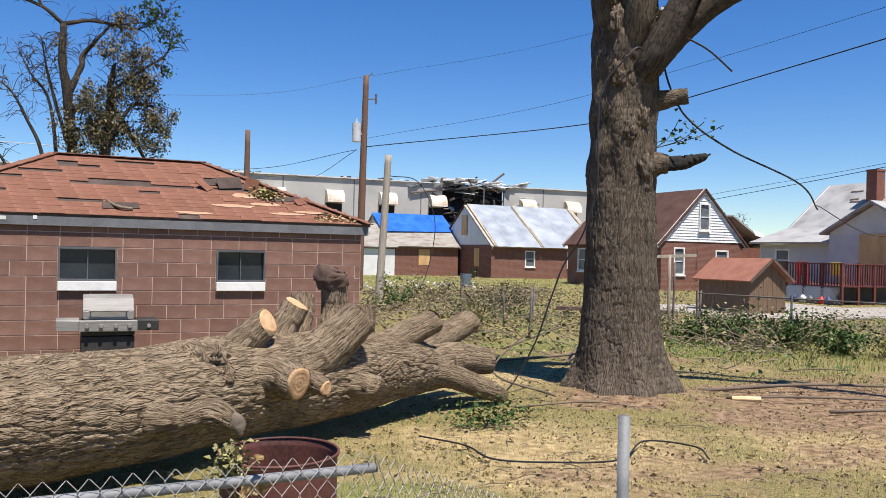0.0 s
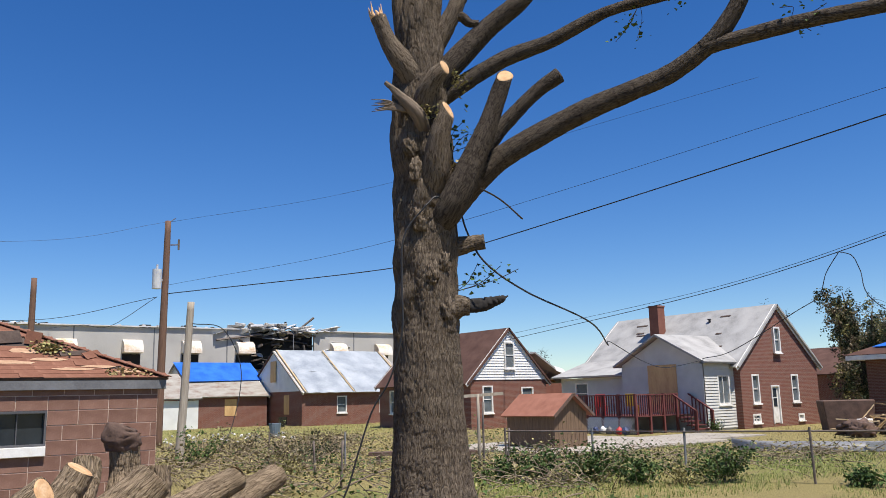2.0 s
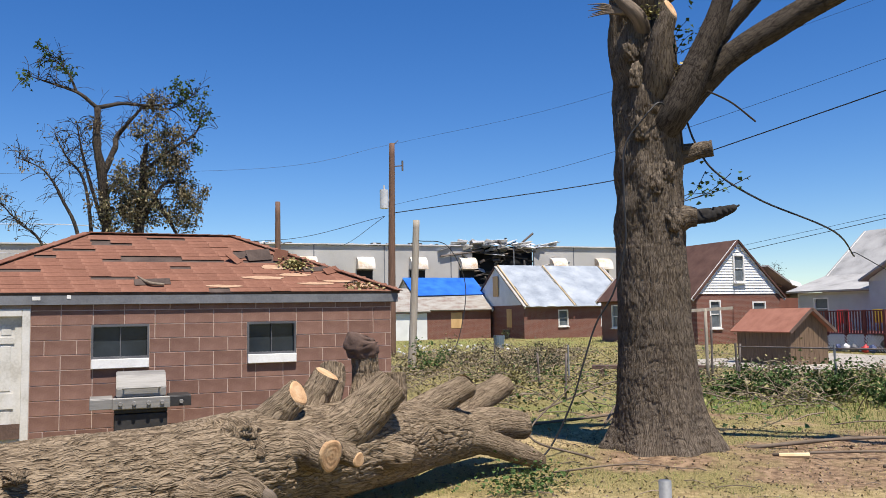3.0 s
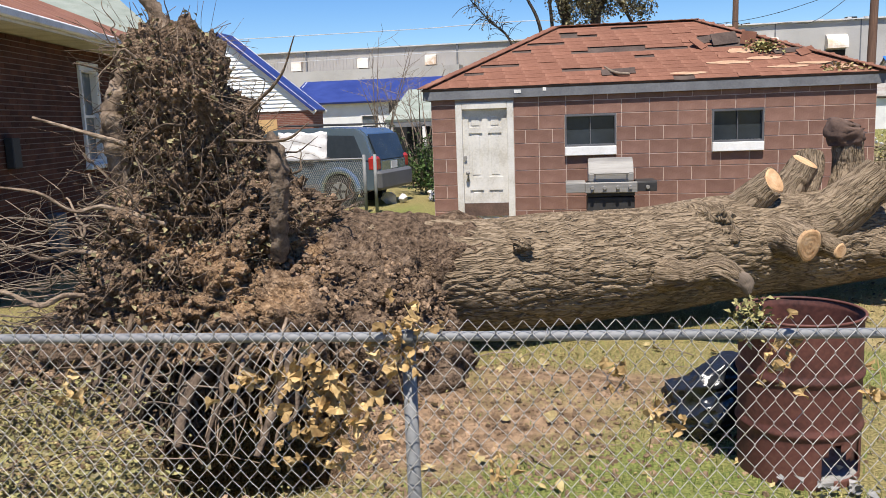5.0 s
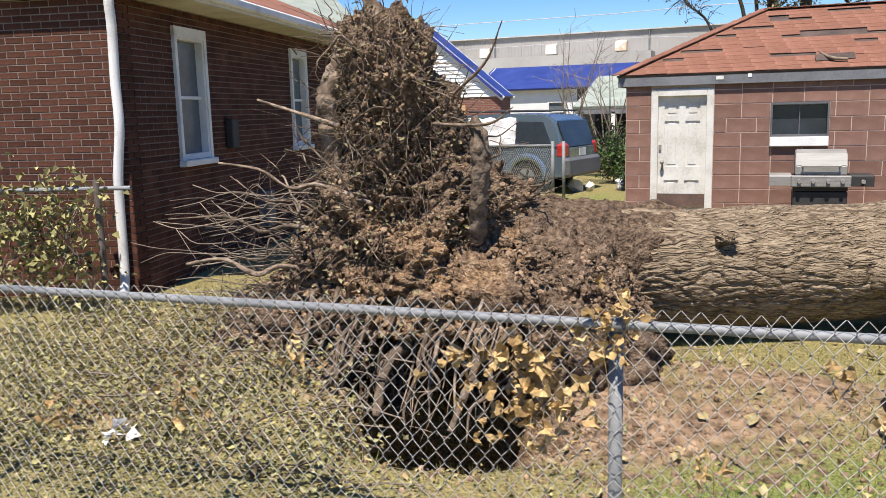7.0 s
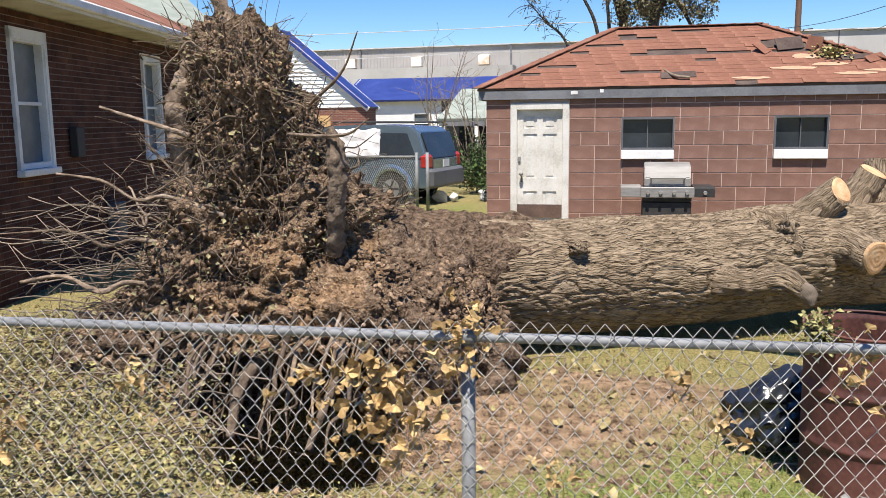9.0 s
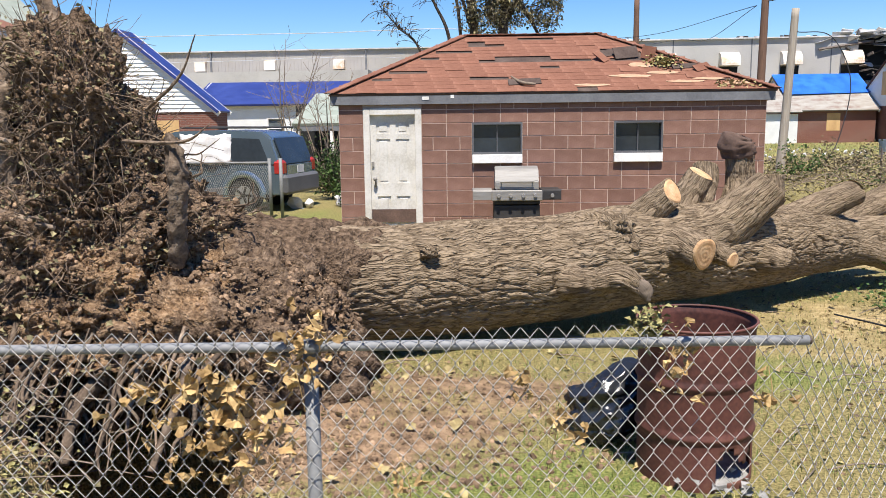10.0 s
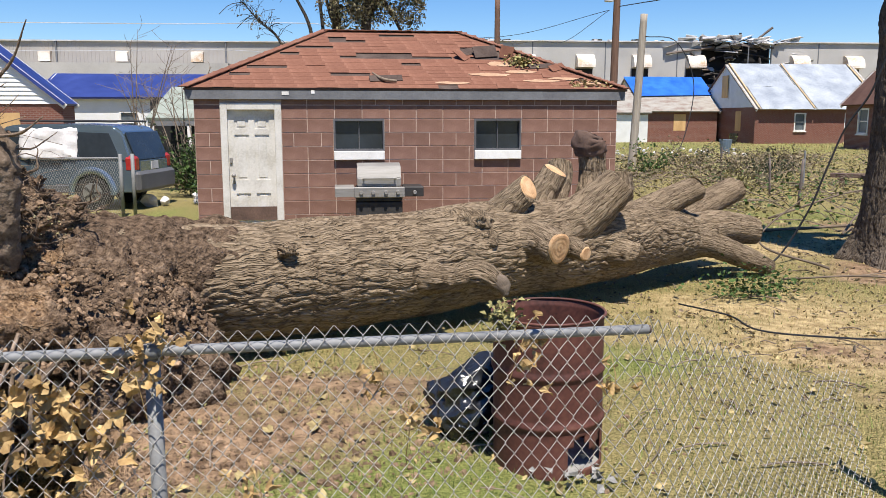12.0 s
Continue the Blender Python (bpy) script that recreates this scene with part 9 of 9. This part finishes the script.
for _ in range(60):
    x, y = rng.gauss(-1.9, 0.6), rng.gauss(4.8, 0.35)
    if y < 3.4 or bump2(x, y, -0.8, 4.72, 0.62, 0.55) > 0.2:
        continue
    L = rng.uniform(0.2, 0.7)
    z = ground_z(x, y) + 0.03
    st.append(wire_piece([(x, y, z), (x + L * 0.45, y + rng.gauss(0, 0.1), z + rng.uniform(0.03, 0.15)), (x + L, y + rng.gauss(0, 0.15), z + 0.05)], rng.uniform(0.003, 0.007), 7, 4))
tagged(merged("twig_litter", st, "twig"), "thin dry twigs strewn over the ground", "twigs", kind="stuff")

# low heap of torn twigs and wilting leaves beside the roots
rng = random.Random(77)
hl, hg, ht = [], [], []
for _ in range(330):
    x, y = rng.uniform(-5.2, -1.25), rng.uniform(3.45, 6.0)
    if bump2(x, y, -0.95, 4.85, 0.62, 0.70) > 0.3:
        continue
    z, hh = ground_z(x, y), 0.05 + 0.22 * max(0, noise.noise((x * 1.3, y * 1.3, 5.0)) + 0.25)
    a, L = rng.uniform(0, 6.28), rng.uniform(0.25, 0.75)
    d = Vector((math.cos(a), math.sin(a) * 0.6, 0)) * L
    p = Vector((x, y, z))
    pts = [p, p + d * 0.35 + Vector((rng.gauss(0, 0.03), rng.gauss(0, 0.03), hh * 0.8)), p + d * 0.7 + Vector((rng.gauss(0, 0.04), rng.gauss(0, 0.04), hh)), p + d + Vector((0, 0, hh * rng.uniform(0.2, 0.9)))]
    ht.append(wire_piece(pts, rng.uniform(0.002, 0.006), 9, 4))
    for _ in range(34):
        k = rng.uniform(0.25, 1.0)
        q = pts[0].lerp(pts[3], k) + Vector((rng.gauss(0, 0.07), rng.gauss(0, 0.06), hh * rng.uniform(0.1, 0.9)))
        (hl if rng.random() < 0.6 else hg).append(litter_piece(q, rng.uniform(0.02, 0.05), rng))
tagged(merged("brush_heap_twigs", ht, "dark_root"), "tangle of torn brown twigs beside the roots", "brush", kind="stuff")
tagged(merged("brush_heap_leaves", hl, "wilted"), "wilting olive leaves on torn twigs beside the roots", "brush", kind="stuff")
tagged(merged("withered_heap_leaves", hg, "brush_leaf"), "grey-brown withered leaves among torn twigs", "brush", kind="stuff")

# storm-flattened brush between the yards: tangled twigs, withered leaves, tall weeds
rng = random.Random(123)
tw, lg, lw, ld, wd = [], [], [], [], []
spots = [(rng.uniform(6.5, 26), rng.uniform(11.8, 36)) for _ in range(110)]
spots = [(x, y) for x, y in spots if not (20 < x < 33 and 18.5 < y < 27) and not (x < 6.6 and y < 18)]
for x, y in spots:
    w, hh = rng.uniform(0.4, 1.3), rng.uniform(0.15, 0.5) * (1.5 if rng.random() < 0.2 else 1)
    bucket_ = rng.choice((lg, lg, lw, ld))
    for _ in range(16):
        a = rng.uniform(0, 6.28)
        p = Vector((x + rng.gauss(0, w), y + rng.gauss(0, w), rng.uniform(0, hh * 0.5)))
        L = rng.uniform(0.3, 1.1)
        q = p + Vector((math.cos(a) * L, math.sin(a) * L, rng.uniform(-0.05, hh)))
        tw.append(wire_piece([p, (p + q) / 2 + Vector((0, 0, rng.uniform(0, 0.12))), q], rng.uniform(0.004, 0.012), 6, 4))
    for _ in range(130):
        bucket_.append(leaf_piece(Vector((x + rng.gauss(0, w), y + rng.gauss(0, w), abs(rng.gauss(0, hh * 0.6)))), rng.uniform(0.05, 0.12), rng))
for _ in range(2500):
    x, y = rng.uniform(6.5, 26), rng.uniform(11.5, 30)
    if 20 < x < 33 and 18.5 < y < 27 or noise.noise((x * 0.4, y * 0.4, 2)) < 0.0:
        continue
    wd.append(blade((x, y, 0), rng.uniform(0.10, 0.30), rng.uniform(0.003, 0.007), rng))
tagged(merged("brush_tangle", tw, "twig"), "tangled dry twigs flattened by the storm", "brush", kind="stuff")
tagged(merged("withered_brush", lg, "brush_leaf"), "grey-brown withered brush among the grass", "brush", kind="stuff")
tagged(merged("olive_brush", lw, "wilted"), "olive wilted weeds among the grass", "brush", kind="stuff")
tagged(merged("green_brush", ld, "leaf"), "green leafy weeds among the grass", "brush", kind="stuff")
tagged(merged("tall_weeds", wd, "straw"), "tall dry straw weeds beyond the yard", "weeds", kind="stuff")

# ---- masonry pieces ----
bc = {}
rng = random.Random(14)
for x, z, w, h_ in masonry(GX1 - GX0, GH, 0.2032, 0.4064, G_OPEN, 0.011, rng):
    o = new("block", block_mesh(bc, w, h_, 0.02, "block", "block", 0.003))
    o.parent = garage
    o.matrix_basis = pose(GX0 + x, GY0 + rng.uniform(-0.0012, 0.0012), z)
bk = {}
front = masonry(9.0, BH, 0.0686, 0.2095, [], 0.011)
singles, rest = [], []
for x, z, w, h_ in front:
    (singles if x > 7.55 and z > 1.0 and len(singles) < 210 else rest).append((pose(-9 + x, 0, z), w, h_))
side = masonry(7.5, BH, 0.0686, 0.2095, S_OP, 0.011)
for x, z, w, h_ in side:
    (singles if x < 1.0 and z > 1.4 and len(singles) < 300 else rest).append((pose(0, 0, 0, 0, 0, 90) @ pose(x, 0, z), w, h_))
for mm, w, h_ in singles:
    o = new("brick", block_mesh(bk, w, h_, 0.02, "brick", "brick", 0.003))
    o.parent = bh
    o.matrix_basis = mm
pcs = []
for mm, w, h_ in rest:
    x, z = w / 2, h_ / 2
    v = [(-x, 0, -z), (x, 0, -z), (x, 0, z), (-x, 0, z), (-x, 0.02, -z), (x, 0.02, -z), (x, 0.02, z), (-x, 0.02, z)]
    pcs.append(([tuple(mm @ Vector(p)) for p in v], [(0, 1, 2, 3), (0, 4, 5, 1), (1, 5, 6, 2), (2, 6, 7, 3), (3, 7, 4, 0)]))
o = merged("brickwork", pcs, "brick", bh)
o["kind"] = "stuff"
